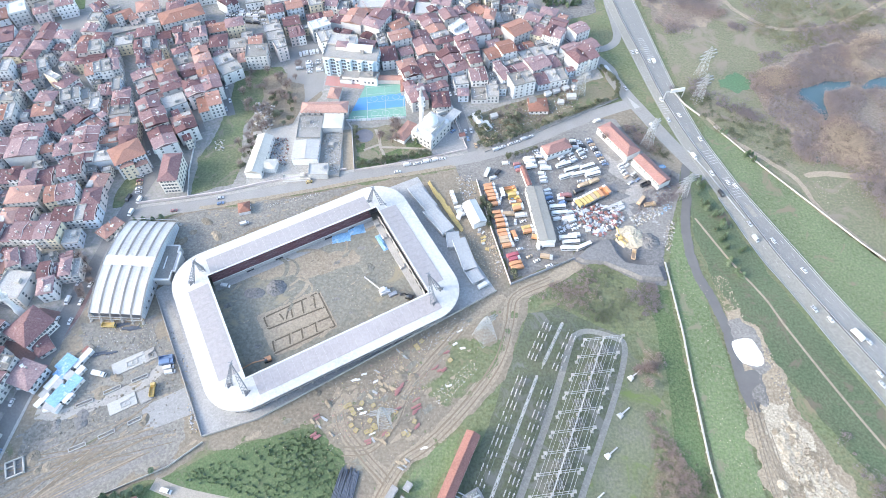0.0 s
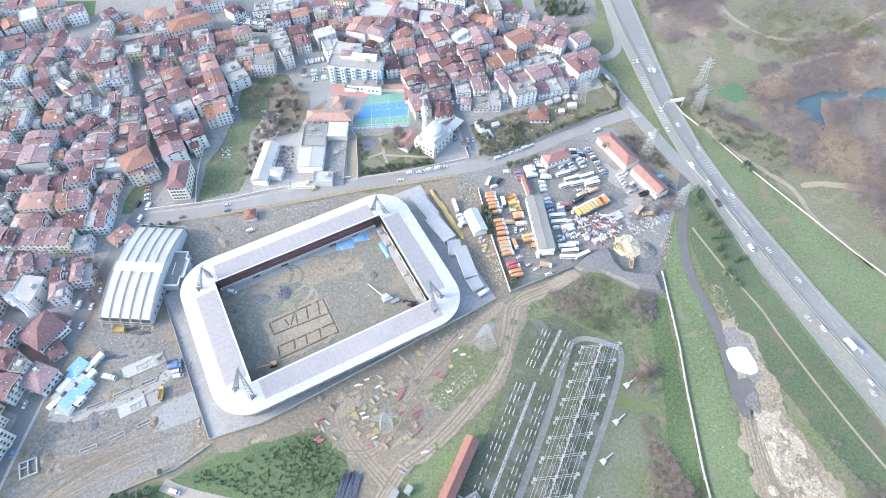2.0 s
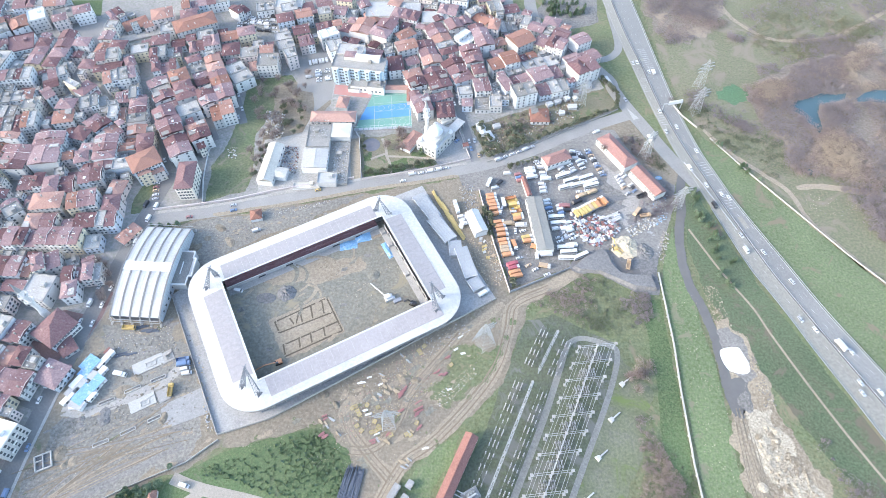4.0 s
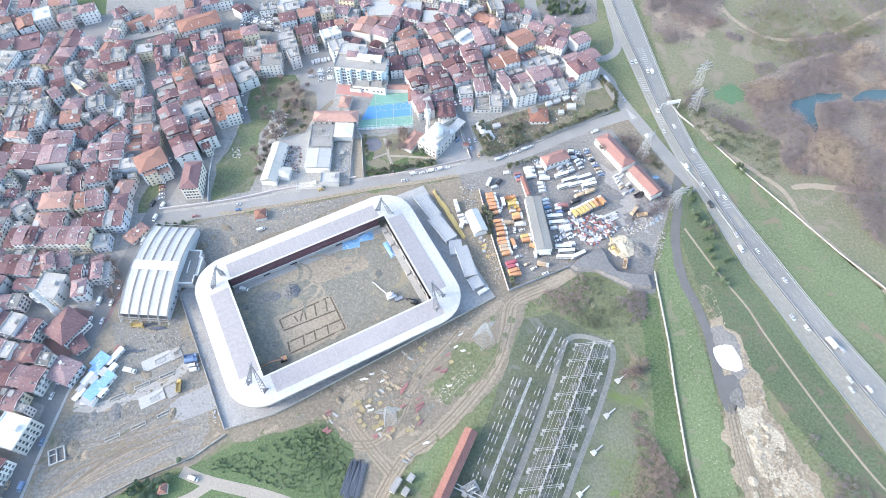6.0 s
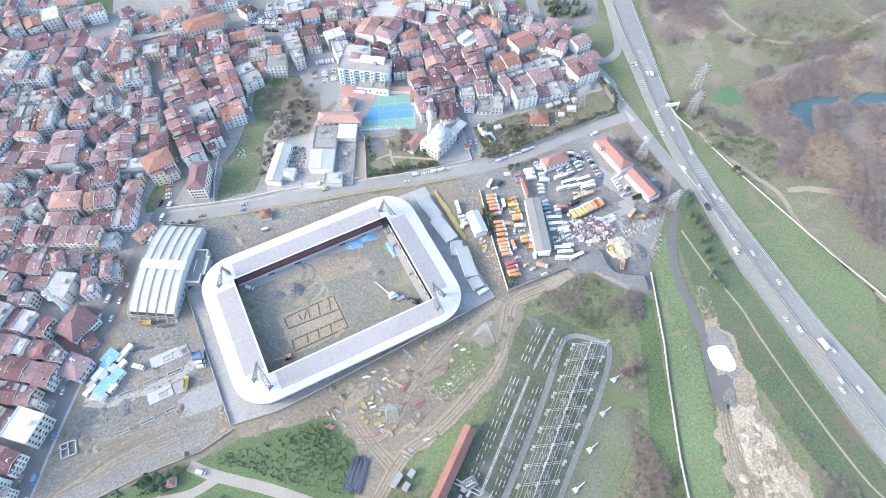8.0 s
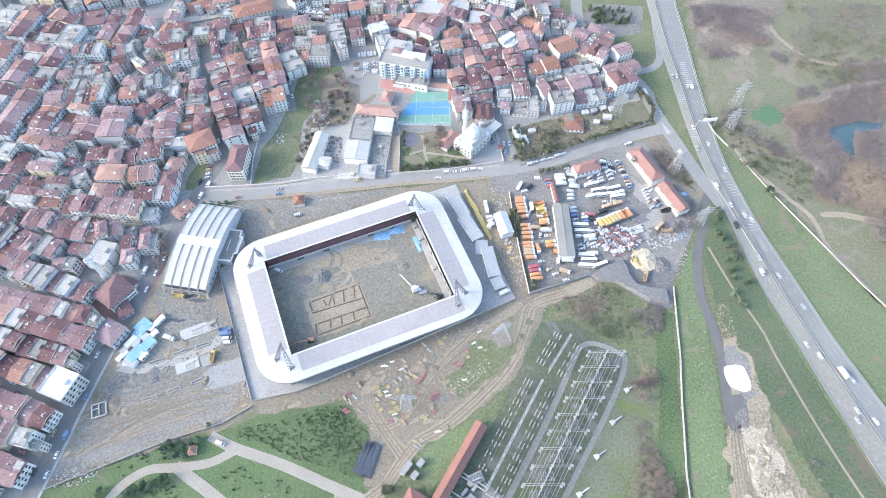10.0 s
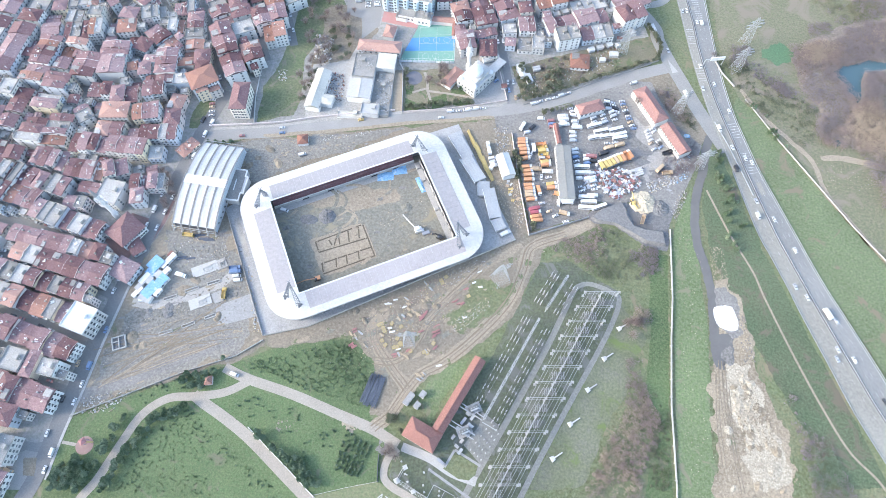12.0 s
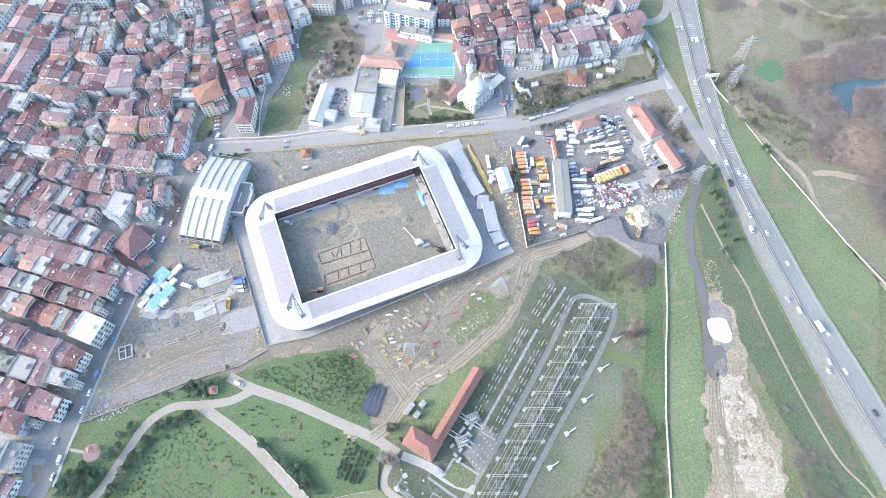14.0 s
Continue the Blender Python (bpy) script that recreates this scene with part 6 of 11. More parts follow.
far_stand = terrace(-52, HV1 - 2.3, 50, HV1 - 2.3, 0, 1, "terrace")
part("wall_cap", Shape().beam((-52, HV1 - 1.3, 3.3), (50, HV1 - 1.3, 3.3), 0.5, 0.2), WHITE, far_stand)
part("walkway", Shape().box(-1, HV1 - 3.6, 0.3, 102, 4.4, 0.25), SLAB, far_stand)
terrace(48, HV0, -46, HV0, 0, -1, "terrace")
terrace(HU0, 30, HU0, -30, -1, 0, "terrace")
terrace(HU1, -30, HU1, 30, 1, 0, "terrace")
# unfinished concrete front of the east stand
part("concourse", Shape().box(HU1 - 2.6, 0, 0.3, 4.6, 64, 0.5), CONC, stadium, "pale concrete walkway below the stand")
part("stand_front", Shape().box(HU1 - 0.5, 0, 0.3, 0.5, 64, 3.4), CONC, stadium, "bare concrete front of the stand")
# openings in the front: near-black boxes on solid wall, their shade is colour only
for v in (-27, -22, -14, 3, 12, 24):
    part("front_opening", Shape().box(HU1 - 0.72, v, 0.8, 0.1, 3.2, 2.2), DARK, stadium)
for v in (-8, 17, 28):
    part("stair_block", Shape().box(HU1 - 3.4, v, 0.8, 3.0, 3.4, 1.6, 0, 0.8), CONC, stadium)
# players' tunnel and openings below the far stand: dark boxes, shade painted in
for k, u in enumerate((-30, -12, 20, 36)):
    part("tunnel_opening", Shape().box(u, HV1 - 1.5, 0.3, 4.5, 0.4, 1.3), DARK, stadium)

# floodlight masts: two lattice legs that meet at the top
def lattice(s, p, q, w0, w1, bays, r=0.16, sides=3):
    p, q = Vector(p), Vector(q)
    d = (q - p).normalized()
    a = d.cross(Vector((0.3, 0.9, 0.1))).normalized()
    b = d.cross(a)
    def ringp(t):
        w = w0 + (w1 - w0) * t
        return [p.lerp(q, t) + (a * math.cos(2 * math.pi * i / sides + 0.4) + b * math.sin(2 * math.pi * i / sides + 0.4)) * w for i in range(sides)]
    for k in range(bays):
        r0, r1 = ringp(k / bays), ringp((k + 1) / bays)
        for i in range(sides):
            s.beam(r0[i], r1[i], r)
            s.beam(r0[i], r1[(i + 1) % sides], r * 0.7)
            s.beam(r1[i], r1[(i + 1) % sides], r * 0.7)
    return s


MASTM = mat("blue_grey_mast_steel", (0.20, 0.22, 0.25), (0.155, 0.17, 0.195), rough=0.5, metal=0.3)
for (f0, f1, top) in (((-61.2, -35.6), (-54.5, -43.9), (-54.6, -35.0, 28.0)), ((-62.0, 34.3), (-53.7, 39.4), (-54.5, 33.5, 28.0)),
                      ((52.2, 40.5), (59.2, 33.8), (53.8, 34.5, 28.0)), ((61.1, -37.1), (53.7, -43.4), (55.0, -35.0, 27.0))):
    m = thing("floodlight_mast", "dark steel lattice floodlight mast on two splayed legs", "mast", pose(SX, SY, 0, 0, 0, 28.74), "floodlight masts")
    for f in (f0, f1):
        part("leg", lattice(Shape(), (*f, ZR0 + 0.6), top, 2.0, 0.25, 9, 0.22), MASTM, m)
        part("foot_plate", Shape().lathe(f[0], f[1], [(2.3, ZR0 + 0.2), (2.3, ZR0 + 0.8), (1.8, ZR0 + 1.0)], 3), DARKSTEEL, m)
    part("head_frame", Shape().beam((top[0] - 1.2, top[1] - 1.2, top[2]), (top[0] + 1.2, top[1] + 1.2, top[2]), 0.4).beam((top[0] - 1, top[1] + 1, top[2] + 0.4), (top[0] + 1, top[1] - 1, top[2] + 0.4), 0.3), MASTM, m)

# apron, perimeter wall and curb
def sworld(u, v):
    return (SX + u * math.cos(TH) - v * math.sin(TH), SY + u * math.sin(TH) + v * math.cos(TH))


PALESLAB = mat("pale_screed", (0.345, 0.34, 0.335), (0.285, 0.28, 0.275), (0.385, 0.378, 0.37), scale=0.12, fine=0.7, grain=0.15)
lay("apron", Shape().prism([sworld(-82.5, -51.0), sworld(-55, -55.5), sworld(92, -49), sworld(92, 52), sworld(-50, 56), sworld(-83.5, 46)], 0.0, 0.3), PALESLAB, "pale grey concrete apron round the stadium", "pavement")
for (u0, v0, u1, v1) in ((-82.5, -51.2, -83.5, 46), (-82.5, -51.2, -55, -55.8), (-55, -55.8, 92, -49.2)):
    a, b = sworld(u0, v0), sworld(u1, v1)
    setting(part("wall_perimeter", Shape().beam((*a, 0.9), (*b, 0.9), 0.35, 1.8), CONC), "low grey concrete perimeter wall", "wall")
lay("apron_bed", Shape().prism([sworld(-80, 5), sworld(-76.5, 5), sworld(-77, 36), sworld(-80.5, 36)], 0.2, 0.36), DIRTYCONC, "unfinished pale screed strip", "pavement")

# the pitch: churned earth with trenches and heaps
lay("ground_pitch", patch([sworld(u, v) for u, v in ((-58, -42), (58, -42), (59, 38), (-58, 39))], 0.4, wob=0.3), PITCH, "churned brown and grey earth of the unfinished pitch")
lay("ground_pitch_beige", patch([(-106.3, 157.0), (-73.9, 174.8), (-58.9, 151.2), (-90.9, 133.4)], 0.44, wob=2, step=4), TRACK, "beige dug-over strip of the pitch")
lay("ground_pitch_beige", patch([(-124.6, 188.8), (-94.7, 200.3), (-54.9, 203.0), (-49.6, 194.6), (-71.8, 185.1), (-107.0, 182.1)], 0.43, wob=4, step=4), TRACK, "beige wheel-worn strip of the pitch")
trench_lines = [((-101.6, 156.7), (-73.6, 173.1)), ((-97.7, 149.7), (-68.0, 163.9)), ((-94.2, 141.9), (-63.2, 158.2)), ((-91.5, 134.9), (-60.5, 151.8)),
                ((-101.6, 156.7), (-97.7, 149.7)), ((-93.2, 159.5), (-88.6, 154.1)), ((-88.8, 155.0), (-88.2, 163.5)), ((-87.4, 163.6), (-84.6, 155.5)), ((-81.6, 167.7), (-79.2, 159.5)), ((-75.3, 171.5), (-73.0, 163.3)),
                ((-94.3, 142.7), (-91.5, 134.9)), ((-85.7, 147.0), (-83.8, 139.9)), ((-79.3, 149.9), (-77.3, 143.2)), ((-72.1, 154.1), (-70.0, 146.9)), ((-72.4, 173.2), (-60.5, 151.8))]
# trenches are not cut: flat dark ribbons carry their inner shade as colour
for i, (a, b) in enumerate(trench_lines):
    lay("trench", ribbon([a, tuple(Vector(a).lerp(Vector(b), 0.5)), b], 0.95, 0.46 + 0.0005 * i, thick=0.05, wob=0.3), mat("trench_shade_earth", (0.12, 0.10, 0.075), fine=1.0) if i == 0 else bpy.data.materials["trench_shade_earth"], "flat dark strip painted as the shade in a narrow trench", "trench")
    d = (Vector(b) - Vector(a)).normalized()
    s = Shape()
    L = (Vector(b) - Vector(a)).length
    for k in range(int(L / 0.9)):
        p = Vector(a) + d * (k * 0.9) + Vector((-d.y, d.x)) * (0.95 + rnd.uniform(-0.2, 0.2))
        s.box(p.x, p.y, 0.3, 1.6, 0.9, rnd.uniform(0.2, 0.38), math.atan2(d.y, d.x) + rnd.uniform(-0.3, 0.3), 0.55)
    setting(tagged(part("spoil_berm", s, TRACK), "", "", "", "structure"), "heaped spoil along a trench", "earth")


def heap(name, at, r, h, material, label, n=26, z0=0.0, squash=1.0, turn=0.0):
    """An uneven mound."""
    s = Shape()
    rings = 7
    vs = [(0, 0, h)]
    for j in range(1, rings + 1):
        for i in range(n):
            a = 2 * math.pi * i / n
            q = Vector((math.cos(a) * j, math.sin(a) * j, at[0] * 0.1))
            rr = r * j / rings * (1 + 0.22 * noise.noise(q * 0.8))
            zz = h * (1 - (j / rings)) ** 0.8 * (1 + 0.5 * noise.noise(q * 1.7)) - (0.2 if j == rings else 0)
            vs.append((math.cos(a) * rr, math.sin(a) * rr * squash, zz))
    fs = [(0, 1 + i, 1 + (i + 1) % n) for i in range(n)]
    for j in range(rings - 1):
        for i in range(n):
            a, b = 1 + j * n + i, 1 + j * n + (i + 1) % n
            fs.append((a, a + n, b + n, b))
    ob = part(name, s.add(vs, fs), material, at=pose(at[0], at[1], z0, 0, 0, turn))
    return tagged(ob, label, "mound")


heap("earth_mound", (-97.9, 176.6), 6.0, 2.6, COAL, "dark grey mound of soil on the pitch", z0=0.4)
heap("earth_mound", (-109.8, 172.9), 6.5, 1.6, COAL, "low grey mound of soil on the pitch", z0=0.4, squash=0.6)
heap("earth_mound", (-45.0, 190.7), 4.0, 0.9, PITCH, "low mound of soil on the pitch", z0=0.4)

blobs([sworld(-55, -40), sworld(56, -40), sworld(56, 36), sworld(-55, 36)], 34, 0.5, 2.6, TRACK, "pitch_pale", "pale wheel-worn earth on the pitch", 41, 0.47, 2.4, 0.5)
blobs([sworld(-55, -40), sworld(56, -40), sworld(56, 36), sworld(-55, 36)], 16, 0.6, 3.0, YARD, "pitch_grey", "grey gravel on the pitch", 42, 0.50, 1.4, 0.5)
blobs([sworld(-20, -30), sworld(56, -40), sworld(56, 36), sworld(-20, 36)], 20, 0.4, 1.6, EARTH, "pitch_dark", "dark churned earth on the pitch", 43, 0.53, 2.0, 0.5)
for i in range(14):
    u, v, a = rnd.uniform(-40, 34), rnd.uniform(-5, 30), rnd.uniform(0, 1.2)
    pts = [sworld(u + 6 * k * math.cos(a + 0.25 * k), v + 4 * k * math.sin(a + 0.25 * k)) for k in range(5)]
    if all(abs((p[0] - SX) * math.cos(TH) + (p[1] - SY) * math.sin(TH)) < 54 and -40 < -(p[0] - SX) * math.sin(TH) + (p[1] - SY) * math.cos(TH) < 36 for p in pts):
        lay("wheel_track", ribbon(pts, rnd.choice((1.4, 1.8, 2.2)), 0.56 + 0.004 * i, thick=0.05, wob=0.7), rnd.choice((TRACK, PITCH)), "curved wheel track on the pitch")

# ---- sports hall ----
HALLROOF = mat("white_ribbed_membrane", (0.47, 0.465, 0.455), (0.42, 0.415, 0.41), (0.50, 0.495, 0.485), scale=0.25, fine=0.8, rough=0.55, grain=0.12)
RIBSTEEL = mat("weathered_rib_steel", (0.27, 0.265, 0.26), (0.22, 0.215, 0.215), rough=0.6, metal=0.1)


def sports_hall():
    """A long shallow arch from south to north, carried by six lattice arches whose feet stand outside the ends."""
    q = [(-199.8, 157.2), (-169.7, 155.4), (-164.9, 220.4), (-194.6, 221.3)]
    x, y, w, d, turn = quad_frame(q)
    t = thing("sports_hall", "white sports hall under a long arched sheet roof with lattice ribs", "hall", pose(x, y, 0, 0, 0, math.degrees(turn)))
    n, h0, rise = 30, 5.6, 6.4

    def top(v):
        return h0 + rise * (1 - (2 * v / d) ** 2)

    ys = [-d / 2 + d * i / n for i in range(n + 1)]
    for k in range(5):
        x0, x1 = -w / 2 + w * k / 5 + 0.55, -w / 2 + w * (k + 1) / 5 - 0.55
        for lo, hi in ((0, 13), (16, n)):
            s = Shape()
            s.v = [(xx, ys[i], top(ys[i]) - dz) for i in range(lo, hi + 1) for xx, dz in ((x0, 0), ((x0 + x1) / 2 - 0.06, 0), ((x0 + x1) / 2, -0.1), ((x0 + x1) / 2 + 0.06, 0), (x1, 0), (x1, 0.25), (x0, 0.25))]
            s.f = [(7 * i + j, 7 * i + (j + 1) % 7, 7 * i + 7 + (j + 1) % 7, 7 * i + 7 + j) for i in range(hi - lo) for j in range(7)]
            s.m = [0] * len(s.f)
            part("roof_sheet", s, HALLROOF, t)
    s = Shape()
    s.v = [(e * (w / 2 - 0.1), yy, top(yy) + dz) for yy in ys for e, dz in ((-1, -0.16), (1, -0.16), (1, -0.4), (-1, -0.4))]
    s.f = [(4 * i + j, 4 * i + (j + 1) % 4, 4 * i + 4 + (j + 1) % 4, 4 * i + 4 + j) for i in range(n) for j in range(4)]
    s.m = [0] * len(s.f)
    part("roof_deck", s, RIBSTEEL, t)
    s = Shape()
    for i in range(13, 16):
        s.add([(e * w / 2, ys[j], top(ys[j]) + dz) for j in (i, i + 1) for e in (-1, 1) for dz in (0.35, -0.1)], [(0, 2, 6, 4), (0, 4, 5, 1), (2, 3, 7, 6)] + ([(0, 1, 3, 2)] if i == 13 else []) + ([(4, 6, 7, 5)] if i == 15 else []))
    part("crown_band", s, WHITE, t)
    # the lattice arches, with feet beyond both ends
    for k in range(6):
        xx = -w / 2 + w * k / 5
        for run in (range(0, 13), range(16, n)) if 0 < k < 5 else (range(n),):
            s = Shape()
            for i in run:
                a, b = ys[i], ys[i + 1]
                for e in (-0.32, 0.32):
                    s.beam((xx + e, a, top(a) + 0.5), (xx + e, b, top(b) + 0.5), 0.16)
                s.beam((xx - 0.32, a, top(a) + 0.5), (xx + 0.32, b, top(b) + 0.5), 0.1)
                s.beam((xx, a, top(a) - 0.3), (xx, (a + b) / 2, top((a + b) / 2) + 0.5), 0.12)
            part("arch_rib", s, RIBSTEEL, t)
        for e in (-1, 1):
            f = Shape()
            for z0, z1, o0, o1 in ((h0 + 0.5, h0 - 1.6, 0.0, 1.6), (h0 - 1.6, h0 - 3.4, 1.6, 2.4), (h0 - 3.4, 0.0, 2.4, 3.0)):
                for oo in (0.0, 1.1):
                    f.beam((xx, e * (d / 2 + o0 - oo), z0), (xx, e * (d / 2 + o1 - oo), z1), 0.24)
                f.beam((xx, e * (d / 2 + o0), z0), (xx, e * (d / 2 + o1 - 1.1), z1), 0.14)
            part("arch_foot", f, GALV, t)
            part("footing", Shape().box(xx, e * (d / 2 + 2.5), -0.1, 1.4, 2.0, 0.5), CONC, t)
    for e in (-1, 1):
        for z in (2.6, h0 - 0.2):
            part("rail", Shape().beam((-w / 2, e * (d / 2 + 2.2), z), (w / 2, e * (d / 2 + 2.2), z), 0.26), GALV, t)
        part("end_wall", Shape().box(0, e * (d / 2 - 0.6), -0.2, w - 0.8, 0.4, h0 + 0.1), DARKSTEEL if e < 0 else WALLS[2], t)
        g = Shape()
        for i in range(n):
            a, b, xo = ys[i], ys[i + 1], e * (w / 2 - 0.3)
            g.add([(xo + o, v, z) for o in (-0.15, 0.15) for v, z in ((a, -0.2), (b, -0.2), (b, top(b) - 0.35), (a, top(a) - 0.35))], [(3, 2, 1, 0), (4, 5, 6, 7)])
        part("side_wall", g, WALLS[4] if e > 0 else WALLS[2], t)
        f = Shape()
        for i in range(1, n):
            f.beam((e * (w / 2 + 0.1), ys[i], 0), (e * (w / 2 + 0.1), ys[i], top(ys[i]) + 0.2), 0.14)
        part("wall_frame", f, GALV, t)
    for k in range(7):
        part("window", WIN_ME, None, t, at=pose(w / 2 - 0.1, -d / 2 + 6 + 4.2 * k, 2.2, 0, 0, 90))
    a = thing("hall_annex", "grey flat-roofed annex with white stepped parapets", "building", pose(*(-165.2, 190.2), 0, 0, 0, math.degrees(turn) + 2))
    part("wall", Shape().box(0, 0, -0.2, 13, 24, 6.2), WALLS[1], a)
    part("roof", Shape().box(0, 0, 6.0, 12.4, 23.4, 0.3), FLATROOF, a)
    for x0, y0, x1, y1 in ((-6.5, -12, 6.5, -12), (6.5, -12, 6.5, -6), (6.5, -6, 8.5, -6), (8.5, -6, 8.5, 7), (8.5, 7, 6.5, 7), (6.5, 7, 6.5, 12), (6.5, 12, -6.5, 12), (-6.5, 12, -6.5, -12)):
        part("parapet", Shape().beam((x0, y0, 6.5), (x1, y1, 6.5), 0.7, 1.2), WHITE, a)
    part("bay", Shape().box(7.5, 0.5, -0.2, 2.2, 12.6, 6.3), WALLS[1], a)
    part("skylight", Shape().box(1, 0, 6.3, 0.6, 9, 0.3), WHITE, a)


sports_hall()


# ---- sheds and long buildings ----
def shed(q, h, rise, roofm, wallm, name, label, category="building", kind="gable", bays=0):
    x, y, w, d, turn = quad_frame(q)
    if d > w:
        w, d, turn = d, w, turn + math.pi / 2
    t = thing(name, label, category, pose(x, y, 0, 0, 0, math.degrees(turn)))
    body = Shape().box(0, 0, -0.2, w - 0.6, d - 0.6, h + 0.2)
    if kind == "gable":
        for sx in (-1, 1):
            body.add([(sx * (w / 2 - 0.3), -d / 2 + 0.3, h), (sx * (w / 2 - 0.3), d / 2 - 0.3, h), (sx * (w / 2 - 0.3), 0, h + rise - 0.15)], [(0, 1, 2)])
    part("wall", body, wallm, t)
    part("roof", roof_shape(w - 0.8, d - 0.8, h, rise, kind, 0.4), roofm, t)
    for i in range(bays):
        for sg in (-1, 1):
            part("window", WIN_ME, None, t, at=pose((i + 0.5) * w / bays - w / 2, sg * (d / 2 - 0.3), h - 2.4))
    return t


CREAMROOF = mat("cream_sheet_roof", (0.47, 0.45, 0.405), (0.41, 0.39, 0.35), scale=0.15, fine=0.8, grain=0.08)
GREYROOF = mat("grey_sheet_roof", (0.39, 0.385, 0.375), (0.335, 0.33, 0.32), scale=0.15, fine=0.8)
shed([(51.1, 250.7), (62.0, 251.1), (71.4, 209.1), (61.0, 206.9)], 6, 0.5, mat("dull_grey_sheet", (0.235, 0.23, 0.215), (0.21, 0.205, 0.192), scale=0.15, fine=0.8), WALLS[2], "depot_shed", "long grey-roofed depot shed among parked trucks", bays=8)
shed([(51.3, 270.4), (54.6, 271.4), (58.6, 253.5), (55.0, 253.0)], 4, 0.6, BRICK, WALLS[1], "depot_shed", "narrow red-roofed shed in the vehicle yard")
shed([(66.9, 287.2), (85.0, 295.8), (88.5, 286.3), (70.1, 278.4)], 6, 3.0, TILE_W, WALLS[2], "yard_office", "white yard office with an faded red hipped roof", kind="hip", bays=6)
shed([(105.9, 304.7), (117.3, 310.4), (136.3, 285.2), (127.1, 279.0)], 6, 2.6, TILE_W, WALLS[2], "workshop", "long white workshop with an faded red tiled roof", kind="hip", bays=12)
shed([(128.3, 276.6), (136.1, 280.6), (150.2, 257.8), (140.8, 251.8)], 6, 2.2, TILE_W, WALLS[2], "workshop", "long white workshop with a red sheet roof", bays=12)
shed([(12.5, 237.9), (21.6, 240.9), (26.9, 223.2), (18.5, 219.4)], 5, 1.6, ROOFWHITE, WALLS[2], "store_shed", "white sheet-metal store shed beside the stadium road")
shed([(12.9, 92.0), (19.7, 89.4), (-2.0, 43.7), (-8.8, 47.3)], 5.5, 2.2, BRICK, WALLS[3], "switch_building", "long brick-red roofed substation building", bays=16)
shed([(-20.1, 52.5), (-25.1, 41.3), (-6.1, 32.1), (-1.6, 43.6)], 6, 3.2, BRICK, WALLS[3], "control_house", "substation control house with a brick-red hipped roof", kind="hip", bays=4)
shed([(-132.0, 238.2), (-124.3, 239.7), (-123.0, 231.9), (-130.4, 229.5)], 3.2, 2.0, TILE_O, WALLS[2], "gatehouse", "small white house with an orange roof on the building site", kind="hip", bays=2)
shed([(-103.0, 330.8), (-68.1, 331.1), (-69.9, 320.0), (-103.0, 318.7)], 6, 2.6, TILE_O, WALLS[1], "factory_hall", "factory hall with a broad orange roof", kind="hip", bays=8)
shed([(-102.0, 292.1), (-84.3, 292.7), (-85.7, 273.9), (-103.7, 273.7)], 6, 0.8, GREYROOF, WALLS[2], "factory_hall", "pale flat-gabled factory hall", bays=6)
shed([(-86.1, 318.5), (-71.1, 318.7), (-71.3, 303.6), (-85.4, 304.0)], 6, 0.8, CREAMROOF, WALLS[1], "factory_hall", "white-roofed factory hall beside the court", kind="hip")
shed([(-102.6, 316.4), (-86.3, 316.8), (-84.5, 293.8), (-103.2, 293.6)], 5.5, 0.5, FLATROOF, WALLS[1], "factory_hall", "factory hall with a stained grey roof", kind="flat")
shed([(-130.0, 298.2), (-117.7, 297.3), (-121.5, 261.4), (-132.1, 262.2)], 5, 2.2, CREAMROOF, WALLS[2], "warehouse", "long warehouse with a pale grey gabled roof", bays=6)
shed([(-124.3, 276.3), (-111.9, 274.9), (-112.5, 266.0), (-124.0, 267.4)], 4.5, 1.0, CREAMROOF, WALLS[2], "warehouse", "small warehouse with a pale roof", kind="hip")
shed([(-107.3, 264.5), (-87.8, 265.4), (-88.9, 260.1), (-107.7, 257.7)], 1.0, 0.3, CREAMROOF, WALLS[2], "factory_hall", "low white-roofed factory wing", kind="flat")
shed([(-91.1, 271.6), (-77.0, 271.8), (-76.6, 261.6), (-90.0, 260.9)], 4, 0.5, GREYROOF, WALLS[1], "factory_hall", "low grey-roofed factory wing", kind="flat")
shed([(-84.6, 302.9), (-71.9, 303.4), (-68.5, 263.3), (-80.3, 262.9)], 1.2, 0.3, DIRTYCONC, DIRTYCONC, "loading_deck", "cluttered pale concrete loading deck", kind="flat")
shed([(-85.7, 349.7), (-76.9, 349.0), (-76.2, 336.0), (-85.4, 337.2)], 4, 2, TILE_O, WALLS[1], "cottage", "small house with an orange roof beside the school", kind="hip")
shed([(-32.2, 318.6), (-23.2, 309.1), (-22.5, 295.1), (-28.4, 294.3)], 3.5, 1.8, TILE_O, WALLS[2], "cottage", "small cottage with an orange roof in the park", kind="hip")
shed([(-54.7, 362.9), (-27.6, 363.4), (-27.3, 357.0), (-53.4, 357.7)], 4, 1.0, TILE_O, WALLS[3], "changing_rooms", "low changing rooms with an orange roof beside the court")
shed([(-6.6, 326.6), (5.2, 332.7), (7.4, 328.4), (-4.4, 321.8)], 3, 0.6, ROOFWHITE, WALLS[2], "garden_shed", "pale sheet-roofed garden shed")
shed([(20.1, 322.7), (24.4, 324.3), (29.5, 312.7), (25.3, 311.1)], 3, 0.5, ROOFWHITE, WALLS[2], "garden_shed", "pale sheet-roofed garden shed")
shed([(21.4, 341.6), (36.1, 347.5), (37.2, 344.2), (22.6, 337.2)], 3, 0.5, ROOFWHITE, WALLS[2], "garden_shed", "pale sheet-roofed garden shed")
